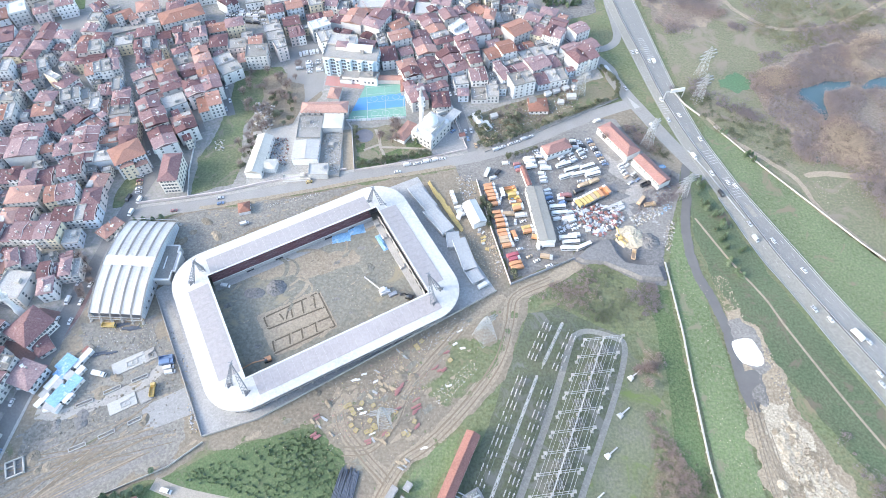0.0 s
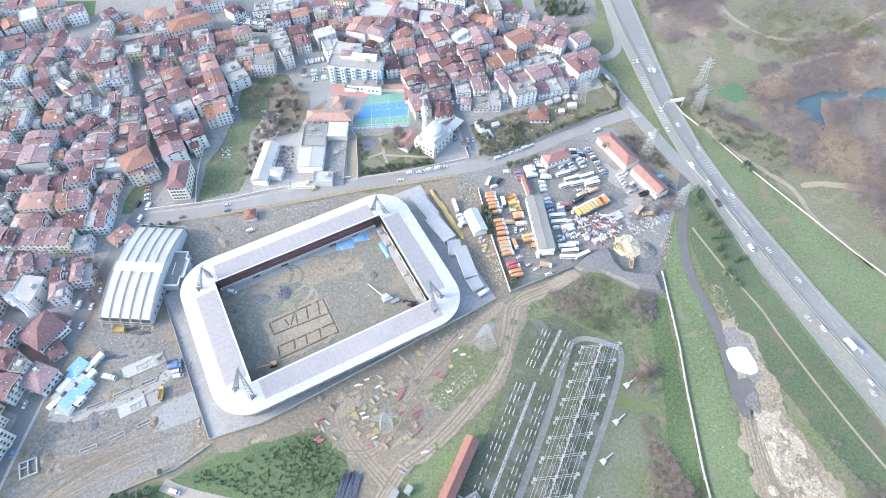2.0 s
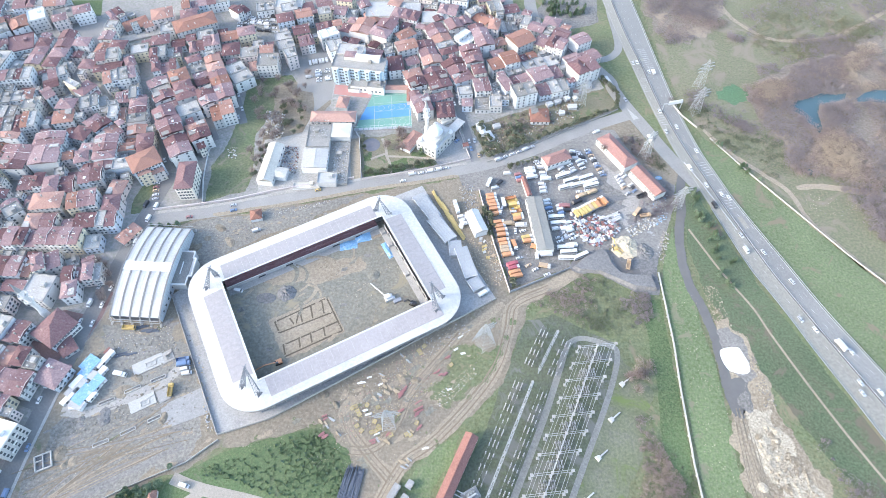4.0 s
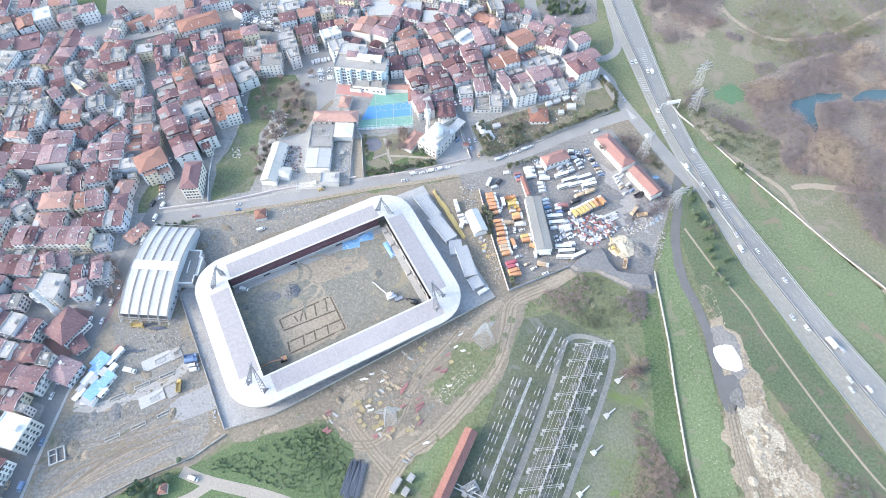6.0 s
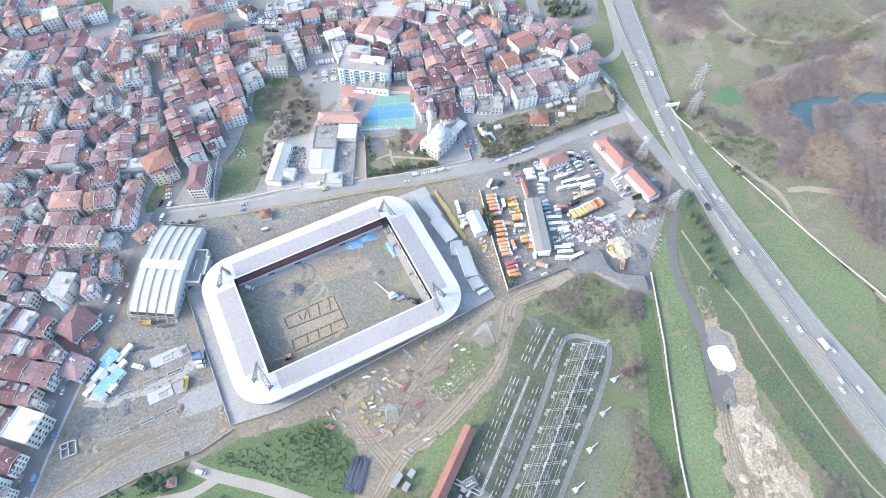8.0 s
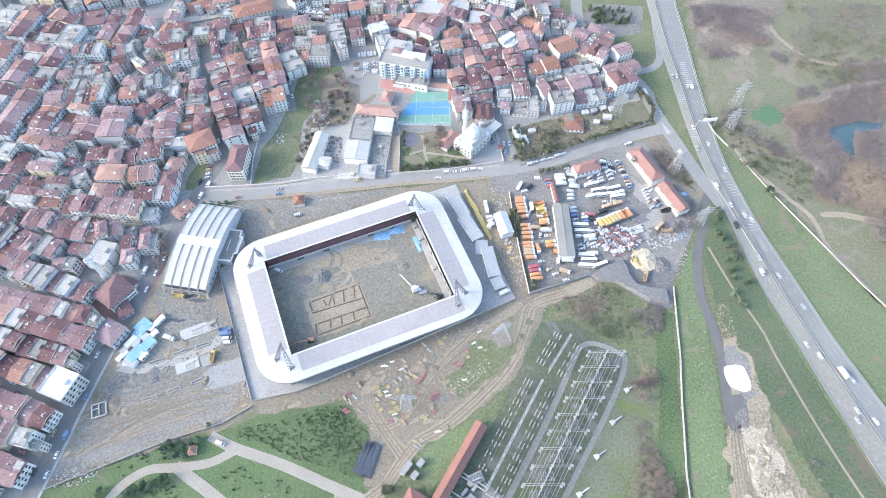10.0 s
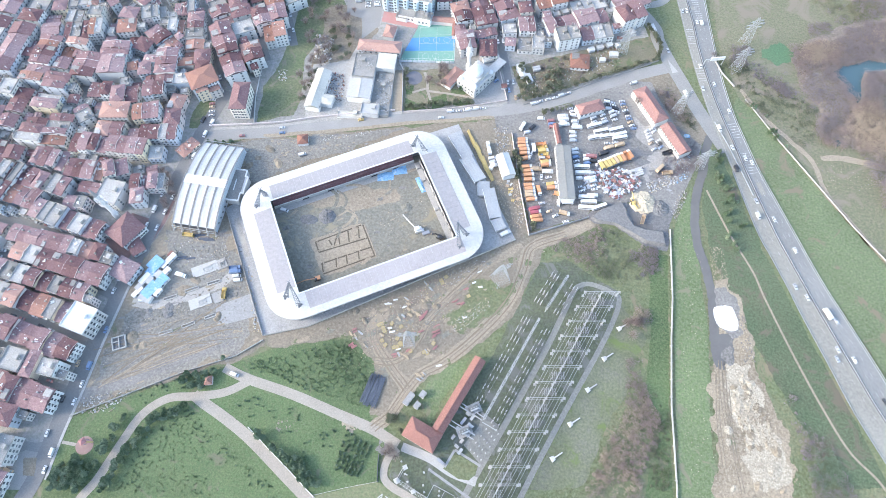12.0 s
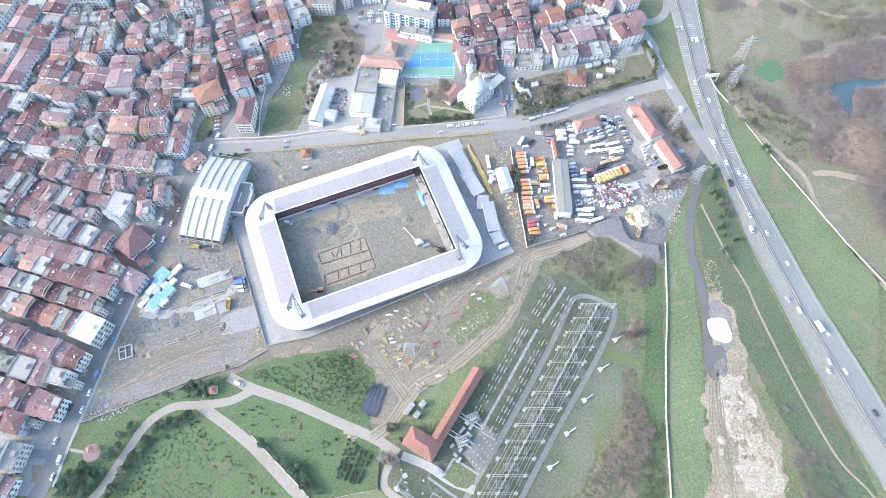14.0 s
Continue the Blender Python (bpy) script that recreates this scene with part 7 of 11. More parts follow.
shed([(-34.1, 364.0), (-29.1, 364.6), (-28.2, 344.4), (-31.4, 344.6)], 4, 0.8, BRICK, WALLS[3], "changing_rooms", "low changing rooms with a red roof beside the court")
for p in ((74.3, 357.9), (81.8, 361.2), (90.7, 367.1), (99.7, 359.9), (110.9, 367.2), (86.7, 336.4), (95.4, 343.2)):
    w, d, k = rnd.uniform(4, 8), rnd.uniform(3, 5), rnd.uniform(0, 0.6)
    shed([(p[0] - w / 2, p[1] - d / 2), (p[0] + w / 2, p[1] - d / 2 + k), (p[0] + w / 2, p[1] + d / 2 + k), (p[0] - w / 2, p[1] + d / 2)], 2.6, 0.5, rnd.choice((ROOFWHITE, GREYROOF, BRICK)), WALLS[1], "garden_shed", "small patched garden shed")
for p, w, d, a in (((24.5, 319.8), 7, 4.5, 20), ((31.0, 311.4), 5, 9, 25), ((36.5, 321.6), 6, 4, 20), ((13.1, 301.5), 5, 4, 10), ((78.0, 346.0), 5.5, 4, 25), ((84.5, 349.0), 6, 3.5, 25), ((92.0, 352.5), 5, 4, 30), ((98.5, 353.0), 4, 4, 30)):
    c, k = math.cos(radians(a)), math.sin(radians(a))
    shed([(p[0] + c * u * w - k * v * d, p[1] + k * u * w + c * v * d) for u, v in ((-0.5, -0.5), (0.5, -0.5), (0.5, 0.5), (-0.5, 0.5))], 2.6, 0.4, rnd.choice((ROOFWHITE, GREYROOF, ROOFWHITE, BRICK)), WALLS[1], "garden_shed", "pale sheet-roofed shed in the gardens")
big = [[(-75.0, 466.5), (-24.7, 465.0), (-26.3, 443.6), (-70.6, 444.3)], [(-24.2, 453.0), (0.6, 451.9), (-1.7, 436.3), (-24.5, 435.9)], [(-154.0, 470.7), (-128.6, 470.4), (-128.9, 455.7), (-152.9, 455.3)]]
for q in big:
    shed(q, 7.5, 0.8, GREYROOF, WALLS[1], "factory_hall", "large flat grey factory hall at the town's edge", kind="flat")

# ---- stadium side pavilions: stepped sheet roofs along the east apron ----
SHEETROOF = mat("translucent_grey_sheet", (0.36, 0.37, 0.38), (0.30, 0.31, 0.325), scale=0.2, fine=0.8, rough=0.5)
PAV = [(((-23.5, 250.6)), ((-16.2, 255.0)), ((-3.6, 237.5)), ((-11.1, 231.8))), (((-12.2, 231.0)), ((-4.8, 236.7)), ((6.3, 217.9)), ((-1.1, 212.8))),
       (((0.5, 213.1)), ((6.5, 216.6)), ((13.6, 203.9)), ((4.4, 205.9))), (((4.1, 208.5)), ((12.6, 210.4)), ((21.4, 189.8)), ((13.9, 186.7))), (((13.3, 185.8)), ((20.3, 189.3)), ((24.4, 182.1)), ((17.5, 177.8)))]
for i, q in enumerate(PAV):
    x, y, w, d, turn = quad_frame(q)
    t = thing("entrance_pavilion", "pale sheet-roofed entrance pavilion with ribs on the stadium apron", "pavilion", pose(x, y, 0, 0, 0, math.degrees(turn)))
    part("wall", Shape().box(0, 0, 0.2, w - 1.2, d - 1.0, 3.4 + 0.8 * (i % 2)), WALLS[1], t)
    part("roof", Shape().box(0, 0, 3.6 + 0.8 * (i % 2), w, d, 0.3), SHEETROOF, t)
    for k in range(5):
        part("roof_rib", Shape().box((k - 2) * w / 5.2, 0, 3.9 + 0.8 * (i % 2), 0.16, d, 0.2), GREYROOF, t)
    part("fascia", Shape().box(-w / 2, 0, 3.0 + 0.8 * (i % 2), 0.25, d, 1.2), WHITE, t)

# ---- mosque ----
MARBLE = mat("grey_white_marble", (0.43, 0.425, 0.415), (0.37, 0.365, 0.36), scale=0.25, fine=1.2, grain=0.1)


def mosque():
    q = [(-21.1, 297.9), (-7.1, 287.4), (3.7, 309.8), (-10.3, 318.5)]
    x, y, w, d, turn = quad_frame(q)
    t = thing("mosque", "white marble mosque with a grey central dome", "mosque", pose(x, y, 0, 0, 0, math.degrees(turn)))
    part("wall", Shape().box(0, 0, -0.2, w, d, 9.2), MARBLE, t)
    part("upper_wall", Shape().box(0, 0, 9, w * 0.72, d * 0.72, 3.0), MARBLE, t)
    dome = mat("lead_dome", (0.55, 0.57, 0.60), (0.48, 0.50, 0.53), rough=0.45)
    part("drum", Shape().lathe(0, 0, [(5.6, 12), (5.6, 13.6), (5.2, 13.8)], 20), MARBLE, t)
    part("dome", Shape().lathe(0, 0, [(5.2 * math.cos(a), 13.7 + 4.6 * math.sin(a)) for a in [0.2 * k for k in range(8)]], 24), dome, t)
    part("finial", Shape().lathe(0, 0, [(0.3, 18.2), (0.15, 19.6), (0.05, 20.2)], 8), STEEL, t)
    for sx in (-1, 1):
        for sy in (-1, 1):
            part("corner_dome", Shape().lathe(sx * w * 0.38, sy * d * 0.38, [(2.0 * math.cos(a), 9.2 + 1.8 * math.sin(a)) for a in [0.25 * k for k in range(7)]], 14), dome, t)
    for s in range(2):
        for k in range(5):
            for sg in (-1, 1):
                part("window", WIN_ME, None, t, at=pose((k - 2) * w / 5.5, sg * w / 2 * d / w, 1.4 + s * 3.6))
                part("window", WIN_ME, None, t, at=pose(sg * w / 2, (k - 2) * d / 5.5, 1.4 + s * 3.6, 0, 0, 90))
    p = thing("mosque_portico", "white colonnaded side hall of the mosque", "portico", pose(*(3.3, 315.0), 0, 0, 0, math.degrees(turn)))
    part("roof", Shape().box(0, 0, 4.0, 7, 24, 0.4), MARBLE, p)
    for k in range(6):
        part("column", Shape().lathe(-3, -10 + 4 * k, [(0.3, 0), (0.25, 4)], 8), MARBLE, p)
        part("column", Shape().lathe(3, -10 + 4 * k, [(0.3, 0), (0.25, 4)], 8), MARBLE, p)


mosque()


def minaret(at, h, r, label):
    t = thing("minaret", label, "minaret", pose(*at, 0))
    part("base", Shape().lathe(0, 0, [(r * 1.5, -0.2), (r * 1.5, h * 0.16), (r, h * 0.22)], 8), WHITE, t)
    part("shaft", Shape().lathe(0, 0, [(r, h * 0.2), (r * 0.9, h * 0.78)], 12), WHITE, t)
    for k in (0.5, 0.66):
        part("balcony", Shape().lathe(0, 0, [(r, h * k - 0.8), (r * 1.8, h * k), (r * 1.8, h * k + 0.9), (r * 1.6, h * k + 0.9), (r * 1.6, h * k + 0.1), (r * 0.9, h * k + 0.1)], 12), WHITE, t)
    part("spire", Shape().lathe(0, 0, [(r * 1.05, h * 0.78), (r * 0.9, h * 0.8), (0.08, h)], 12), STEEL, t)


minaret((-15.5, 315.8), 32.5, 1.5, "slender white minaret beside the mosque")
minaret((-239.0, 158.5), 39.0, 1.5, "tall white minaret among the town roofs")

# ---- sports court ----
CQ = [(-58.7, 358.3), (-31.2, 362.9), (-27.1, 320.5), (-70.3, 316.8)]
lay("court_base", patch(CQ, 0.1, wob=0.1), COURT_G, "green sports court surface", "court")


def lerp2(a, b, t):
    return (a[0] + (b[0] - a[0]) * t, a[1] + (b[1] - a[1]) * t)


lay("court_band", Shape().prism([lerp2(CQ[0], CQ[3], 0.40), lerp2(CQ[1], CQ[2], 0.36), lerp2(CQ[1], CQ[2], 0.70), lerp2(CQ[0], CQ[3], 0.74)], 0.1, 0.13), COURT_B, "blue band across the sports court", "court")
lay("court_red", patch([(-90.2, 366.6), (-59.6, 364.3), (-61.0, 351.9), (-90.4, 356.1)], 0.1, wob=0.1), COURT_R, "red play court behind the school", "court")
RC = [(-58.5, 353.4), (-31.4, 357.4), (-28.8, 323.7), (-55.1, 319.9)]
marks = Shape()
for a, b in ((0, 1), (1, 2), (2, 3), (3, 0)):
    marks.beam((*RC[a], 0.15), (*RC[b], 0.15), 0.25, 0.02)
for k in (0.24, 0.5, 0.76):
    marks.beam((*lerp2(RC[0], RC[3], k), 0.15), (*lerp2(RC[1], RC[2], k), 0.15), 0.18, 0.02)
m0, m1 = lerp2(RC[0], RC[1], 0.5), lerp2(RC[3], RC[2], 0.5)
marks.beam((*m0, 0.15), (*m1, 0.15), 0.2, 0.02)
for k in (0.4, 0.88):
    for f in (0.2, 0.5, 0.8):
        c = lerp2(lerp2(RC[0], RC[3], k), lerp2(RC[1], RC[2], k), f)
        for i in range(20):
            a, b = 2 * math.pi * i / 20, 2 * math.pi * (i + 1) / 20
            marks.beam((c[0] + 2.6 * math.cos(a), c[1] + 2.6 * math.sin(a), 0.15), (c[0] + 2.6 * math.cos(b), c[1] + 2.6 * math.sin(b), 0.15), 0.18, 0.02)
setting(part("court_marking", marks, LINE), "white lines of several small courts", "marking")


def fence(pts, h, label, material=GALV, step=3.0, mesh=True, name="fence"):
    t = thing(name, label, "fence")
    for a, b in zip(pts, pts[1:]):
        n = max(1, int(math.dist(a, b) / step))
        for i in range(n):
            p = lerp2(a, b, i / n)
            part("post", Shape().box(p[0], p[1], -0.1, 0.14, 0.14, h + 0.1), material, t)
        for z in ((h * 0.5, h) if mesh else (h,)):
            part("rail", Shape().beam((*a, z), (*b, z), 0.1), material, t)
    return t


fence([CQ[3], CQ[2], CQ[1]], 4.0, "tall pale mesh fence of the sports court", WHITE)
fence([CQ[3], CQ[0]], 4.0, "tall pale mesh fence of the sports court", STEEL)
panel = thing("court_hoarding", "pale blue hoarding along the court fence", "hoarding")
for i in range(12):
    a, b = lerp2(CQ[3], CQ[2], i / 12 + 0.005), lerp2(CQ[3], CQ[2], (i + 1) / 12 - 0.005)
    part("panel", Shape().beam((a[0], a[1] - 0.4, 1.2), (b[0], b[1] - 0.4, 1.2), 0.12, 2.2), WALLS[4], panel)

# walls along the main road
def low_wall(pts, h, label, material=CONC, w=0.35):
    s = Shape()
    for a, b in zip(pts, pts[1:]):
        s.beam((*a, h / 2), (*b, h / 2), w, h)
    return setting(part("wall_boundary", s, material), label, "wall")


low_wall([(-198.3, 239.6), (-167.5, 245.0), (-147.1, 249.1), (-123.1, 256.7), (-90.3, 264.4), (-65.6, 270.1)], 1.6, "pale boundary wall along the main road", WALLS[3], 0.6)
low_wall([(-60.3, 269.2), (-65.5, 309.0), (-69.2, 315.3)], 2.0, "grey park wall", WALLS[1])
low_wall([(-60.3, 269.2), (-23.8, 277.4), (-5.1, 282.9), (16.5, 289.8), (6.1, 325.3)], 1.2, "low park wall", WALLS[3])
low_wall([(-166.6, 244.6), (-171.6, 267.4), (-173.6, 288.8), (-174.6, 304.5)], 1.6, "grey wall of the green field", WALLS[1])
low_wall([(-222.0, 27.4), (-186.4, 47.7), (-162.4, 61.4), (-134.0, 74.9), (-119.8, 86.8)], 1.4, "pale concrete site wall", CONC)
low_wall([(40.0, 179.5), (79.6, 197.9)], 2.2, "grey wall of the vehicle yard", STEEL)
low_wall([(22.2, 260.6), (30.6, 218.3), (40.0, 179.5)], 2.0, "dusty wall of the vehicle yard", WALLS[3])
low_wall([(28.7, 287.1), (59.9, 302.7), (93.9, 322.2), (124.4, 338.4)], 1.0, "low garden wall", DIRTYCONC)
low_wall([(172.4, 352.3), (178.2, 336.6), (186.9, 324.0)], 1.3, "white crash barrier by the road", CONC, 0.5)
low_wall([(194.2, 313.1), (203.0, 298.5), (214.2, 279.6), (240.5, 240.0), (259.3, 211.3), (276.9, 188.3), (312.7, 135.1)], 1.0, "pale wall east of the motorway", CONC, 0.35)
low_wall([(170.0, 289.2), (178.2, 270.2), (192.9, 229.5)], 0.9, "grey guard rail", GALV)

# pipeline on its stone wall
pl = [(134.4, 195.6), (134.4, 170.5), (134.4, 146.5), (132.8, 119.9), (131.5, 77.7), (133.1, 31.4), (131.3, -29.8)]
t = thing("pipeline", "pale grey pipeline laid along the grass bank", "pipe")
for a, b in zip(pl, pl[1:]):
    part("pipe", Shape().beam((*a, 0.9), (*b, 0.9), 0.8, 0.8), mat("weathered_pipe", (0.40, 0.385, 0.345), (0.32, 0.31, 0.28), scale=0.3) if a is pl[0] else bpy.data.materials["weathered_pipe"], t)
    n = max(2, int(math.dist(a, b) / 9))
    for i in range(n):
        p = lerp2(a, b, (i + 0.5) / n)
        part("support", Shape().box(p[0], p[1], -0.1, 1.6, 0.7, 0.7), DIRTYCONC, t)

# ---- pylons ----
def pylon(at, h, turn, base=6.5, lean=None, label="grey steel lattice power pylon"):
    t = thing("pylon", label, "pylon", pose(*at, 0, 0, 0, turn), "power pylons")
    def wd(z):
        return base / 2 * (1 - z / h) ** 0.8 + 0.45
    zs = [0, h * 0.16, h * 0.3, h * 0.43, h * 0.55, h * 0.66, h * 0.76, h * 0.86, h]
    body = Shape()
    for z0, z1 in zip(zs, zs[1:]):
        c0 = [(sx * wd(z0), sy * wd(z0), z0) for sx, sy in ((-1, -1), (1, -1), (1, 1), (-1, 1))]
        c1 = [(sx * wd(z1), sy * wd(z1), z1) for sx, sy in ((-1, -1), (1, -1), (1, 1), (-1, 1))]
        for i in range(4):
            j = (i + 1) % 4
            body.beam(c0[i], c1[i], 0.18).beam(c0[i], c1[j], 0.09).beam(c0[j], c1[i], 0.09).beam(c1[i], c1[j], 0.09)
    part("tower", body, GALV, t)
    for z, l in ((h * 0.62, 6.5), (h * 0.74, 7.5), (h * 0.86, 5.5)):
        s = Shape()
        for sg in (-1, 1):
            s.beam((sg * wd(z), -0.5, z), (sg * l, 0, z + 0.4), 0.22).beam((sg * wd(z), 0.5, z), (sg * l, 0, z + 0.4), 0.22).beam((0, 0, z + 2.0), (sg * l, 0, z + 0.5), 0.18)
        a = part("cross_arm", s, GALV, t)
        for sg in (-1, 1):
            part("insulator", Shape().lathe(sg * l, 0, [(0.14, z - 1.8), (0.2, z - 1.0), (0.14, z + 0.3)], 6), DARKSTEEL, a)


pylon((188.2, 340.2), 25, 20, 5.5)
pylon((197.3, 368.2), 27, 20, 5.5)
pylon((23.3, 145.6), 24, 35, 9.0)
pylon((-29.4, 97.0), 22, 10, 6.5)
pylon((142.4, 294.6), 25, 40, 5.5)
pylon((101.6, 346.9), 26, 30, 5.5)
pylon((156.0, 248.1), 22, 20, 4.5)

# motorway sign gantry
ga, gb = (163.6, 340.6), (178.2, 344.2)
t = thing("sign_gantry", "white sign gantry over the motorway", "gantry")
for p in (ga, gb):
    part("post", Shape().box(*p, 0, 0.6, 0.6, 8.2), GALV, t)
part("beam", Shape().beam((*ga, 8.0), (*gb, 8.0), 0.7), GALV, t)
part("sign_panel", Shape().beam((*lerp2(ga, gb, 0.25), 8.0), (*lerp2(ga, gb, 0.98), 8.0), 0.9, 3.0), WHITE, t, "white back of a sign panel")

# ---- vehicles ----
WHEEL = {r: Shape().add([(x, y, z) for y in (-0.12, 0.12) for x, z in [(r * math.cos(k * math.pi / 5), r + r * math.sin(k * math.pi / 5)) for k in range(10)]],
                        [tuple(range(10)), tuple(range(19, 9, -1))] + [(i, 10 + i, 10 + (i + 1) % 10, (i + 1) % 10) for i in range(10)]) for r in (0.32, 0.48)}
KINDS = {}


def hull(s, prof, w0, w1):
    """A body from a side outline (x, z, half-width share 0..1 of w1 against w0)."""
    n = len(prof)
    vs = [(x, -(w0 + (w1 - w0) * k), z) for x, z, k in prof] + [(x, (w0 + (w1 - w0) * k), z) for x, z, k in prof]
    return s.add(vs, [tuple(range(n)), tuple(range(2 * n - 1, n - 1, -1))] + [(i, n + i, n + (i + 1) % n, (i + 1) % n) for i in range(n)])


def vehicle(kind, colour, at, turn, group=""):
    key = (kind, colour)
    m = pose(at[0], at[1], at[2] if len(at) > 2 else 0.1, 0, 0, math.degrees(turn))
    if key in KINDS:
        return copy_thing(KINDS[key], m)
    p = PAINTS[colour]
    names = {"car": "car", "van": "van", "bus": "bus", "truck": "truck", "tipper": "refuse_truck", "digger": "dump_truck"}
    t = thing(names[kind], {"car": f"{colour} saloon car with dark windows", "van": f"{colour} panel van with a dark windscreen", "bus": f"{colour} single-deck bus with dark windows",
                            "truck": f"{colour} lorry with a box body", "tipper": f"{colour} refuse lorry with a white cab", "digger": f"{colour} tipper lorry with an open load bed"}[kind], names[kind].split("_")[-1], m, group or f"{kind}s of the place")
    if kind == "car":
        part("body", hull(Shape(), [(-2.15, 0.35, 0), (2.15, 0.35, 0), (2.2, 0.7, 0), (1.2, 0.92, 0), (-1.9, 0.95, 0), (-2.2, 0.8, 0)], 0.9, 0.8), p, t)
        part("glasshouse", hull(Shape(), [(-1.7, 0.93, 0.2), (1.1, 0.9, 0.2), (0.45, 1.36, 1), (-1.25, 1.36, 1)], 0.86, 0.66), GLASS, t)
        part("roof", Shape().box(-0.4, 0, 1.35, 1.75, 1.36, 0.07, 0, 0.92), p, t)
        wh, wx, wy = 0.32, (-1.35, 1.35), 0.78
    elif kind == "van":
        part("body", hull(Shape(), [(-2.7, 0.4, 0), (2.7, 0.4, 0), (2.75, 1.0, 0), (2.0, 1.25, 0.1), (1.5, 2.15, 0.6), (-2.6, 2.2, 0.6), (-2.72, 1.2, 0)], 1.0, 0.9), p, t)
        part("windscreen", hull(Shape(), [(2.06, 1.26, 0.2), (1.56, 2.08, 0.6), (1.50, 2.08, 0.6), (2.0, 1.24, 0.2)], 0.98, 0.88), GLASS, t)
        wh, wx, wy = 0.32, (-1.8, 1.75), 0.88
    elif kind == "bus":
        part("body", hull(Shape(), [(-5.3, 0.4, 0), (5.3, 0.4, 0), (5.4, 1.6, 0), (5.25, 2.9, 0.7), (-5.3, 2.95, 0.7), (-5.4, 1.6, 0)], 1.25, 1.12), p, t)
        part("glazing", Shape().box(0.1, 0, 1.55, 9.9, 2.49, 0.8).box(5.2, 0, 1.4, 0.4, 2.0, 1.2), GLASS, t)
        part("roof_hatch", Shape().box(1.5, 0, 2.95, 1.6, 1.4, 0.2), WALLS[1], t)
        wh, wx, wy = 0.48, (-3.4, 3.2), 1.05
    else:
        cabm = PAINTS["white"] if kind == "tipper" else p
        part("cab", hull(Shape(), [(2.1, 0.6, 0), (3.9, 0.6, 0), (3.95, 1.6, 0), (3.7, 2.6, 0.6), (2.2, 2.7, 0.6), (2.1, 1.5, 0)], 1.2, 1.05), cabm, t)
        part("windscreen", Shape().box(3.82, 0, 1.6, 0.22, 2.0, 0.8), GLASS, t)
        part("chassis", Shape().box(0, 0, 0.55, 7.6, 0.9, 0.35), DARKSTEEL, t)
        if kind == "digger":
            s = Shape().box(-0.9, 0, 1.0, 5.4, 2.4, 0.2)
            for x, y, w, d in ((-0.9, -1.15, 5.4, 0.12), (-0.9, 1.15, 5.4, 0.12), (-3.55, 0, 0.12, 2.2), (1.75, 0, 0.12, 2.2)):
                s.box(x, y, 1.2, w, d, 1.1)
            part("load_bed", s, p, t)
        else:
            part("box_body", hull(Shape(), [(-3.9, 1.0, 0), (1.95, 1.0, 0), (1.95, 3.0, 0.4), (-3.3, 3.05, 0.4), (-3.9, 2.2, 0)], 1.22, 1.1), PAINTS["white"] if colour == "silver" else p, t)
            if kind == "tipper":
                part("tailgate", Shape().box(-4.0, 0, 0.9, 0.5, 2.3, 1.7), DARKSTEEL, t)
        wh, wx, wy = 0.48, (-2.4, 3.0), 1.0
    under = Shape().box((wx[0] + wx[1]) / 2, 0, 0.28, wx[1] - wx[0] + 1.0, wy * 1.9, 0.25)
    for x in wx:
        for sg in (-1, 1):
            under.put(WHEEL[wh], pose(x, sg * wy, 0), 0)
    part("running_gear", under, RUBBER, t, "black wheels and underbody")
    KINDS[key] = t
    return t


CARS = ["white"] * 8 + ["silver"] * 4 + ["black"] * 2 + ["red", "blue", "tan"]


def parked(a, b, n, kinds, colours, cross=True, z=0.1, group="", tilt=0.0):
    """n vehicles side by side (or nose to tail) from a to b."""
    turn = math.atan2(b[1] - a[1], b[0] - a[0]) + (math.pi / 2 if cross else 0) + tilt
    big = any(k in kinds for k in ("tipper", "truck", "digger", "bus"))
    n = max(1, min(n, int(math.dist(a, b) / ((2.75 if big else 2.3) if cross and not tilt else 11.5 if "bus" in kinds else 8.5 if big else 5.6))))
    for i in range(n):
        p = lerp2(a, b, (i + 0.5) / n)
        flip = math.pi if rnd.random() < 0.3 and not cross else 0
        vehicle(rnd.choice(kinds), rnd.choice(colours), (p[0] + rnd.uniform(-0.3, 0.3), p[1] + rnd.uniform(-0.3, 0.3), z), turn + flip + rnd.uniform(-0.05, 0.05), group)


def block(q, r, c, kinds, colours, along=0, z=0.1, skip=0.1, group="vehicles of the yard"):
    turn = math.atan2(q[1][1] - q[0][1], q[1][0] - q[0][0]) + along
    long = 12.0 if "bus" in kinds else 8.6 if "truck" in kinds else 6.0 if "van" in kinds else 5.0
    c = max(1, min(c, int(math.dist(q[0], q[1]) / long)))
    r = max(1, min(r, int(math.dist(q[1], q[2]) / 2.7)))
    for j in range(r):
        for i in range(c):
            if rnd.random() < skip:
                continue
            p = lerp2(lerp2(q[0], q[1], (i + 0.5) / c), lerp2(q[3], q[2], (i + 0.5) / c), (j + 0.5) / r)
            vehicle(rnd.choice(kinds), rnd.choice(colours), (p[0] + rnd.uniform(-0.3, 0.3), p[1] + rnd.uniform(-0.2, 0.2), z), turn + rnd.uniform(-0.12, 0.12), group)


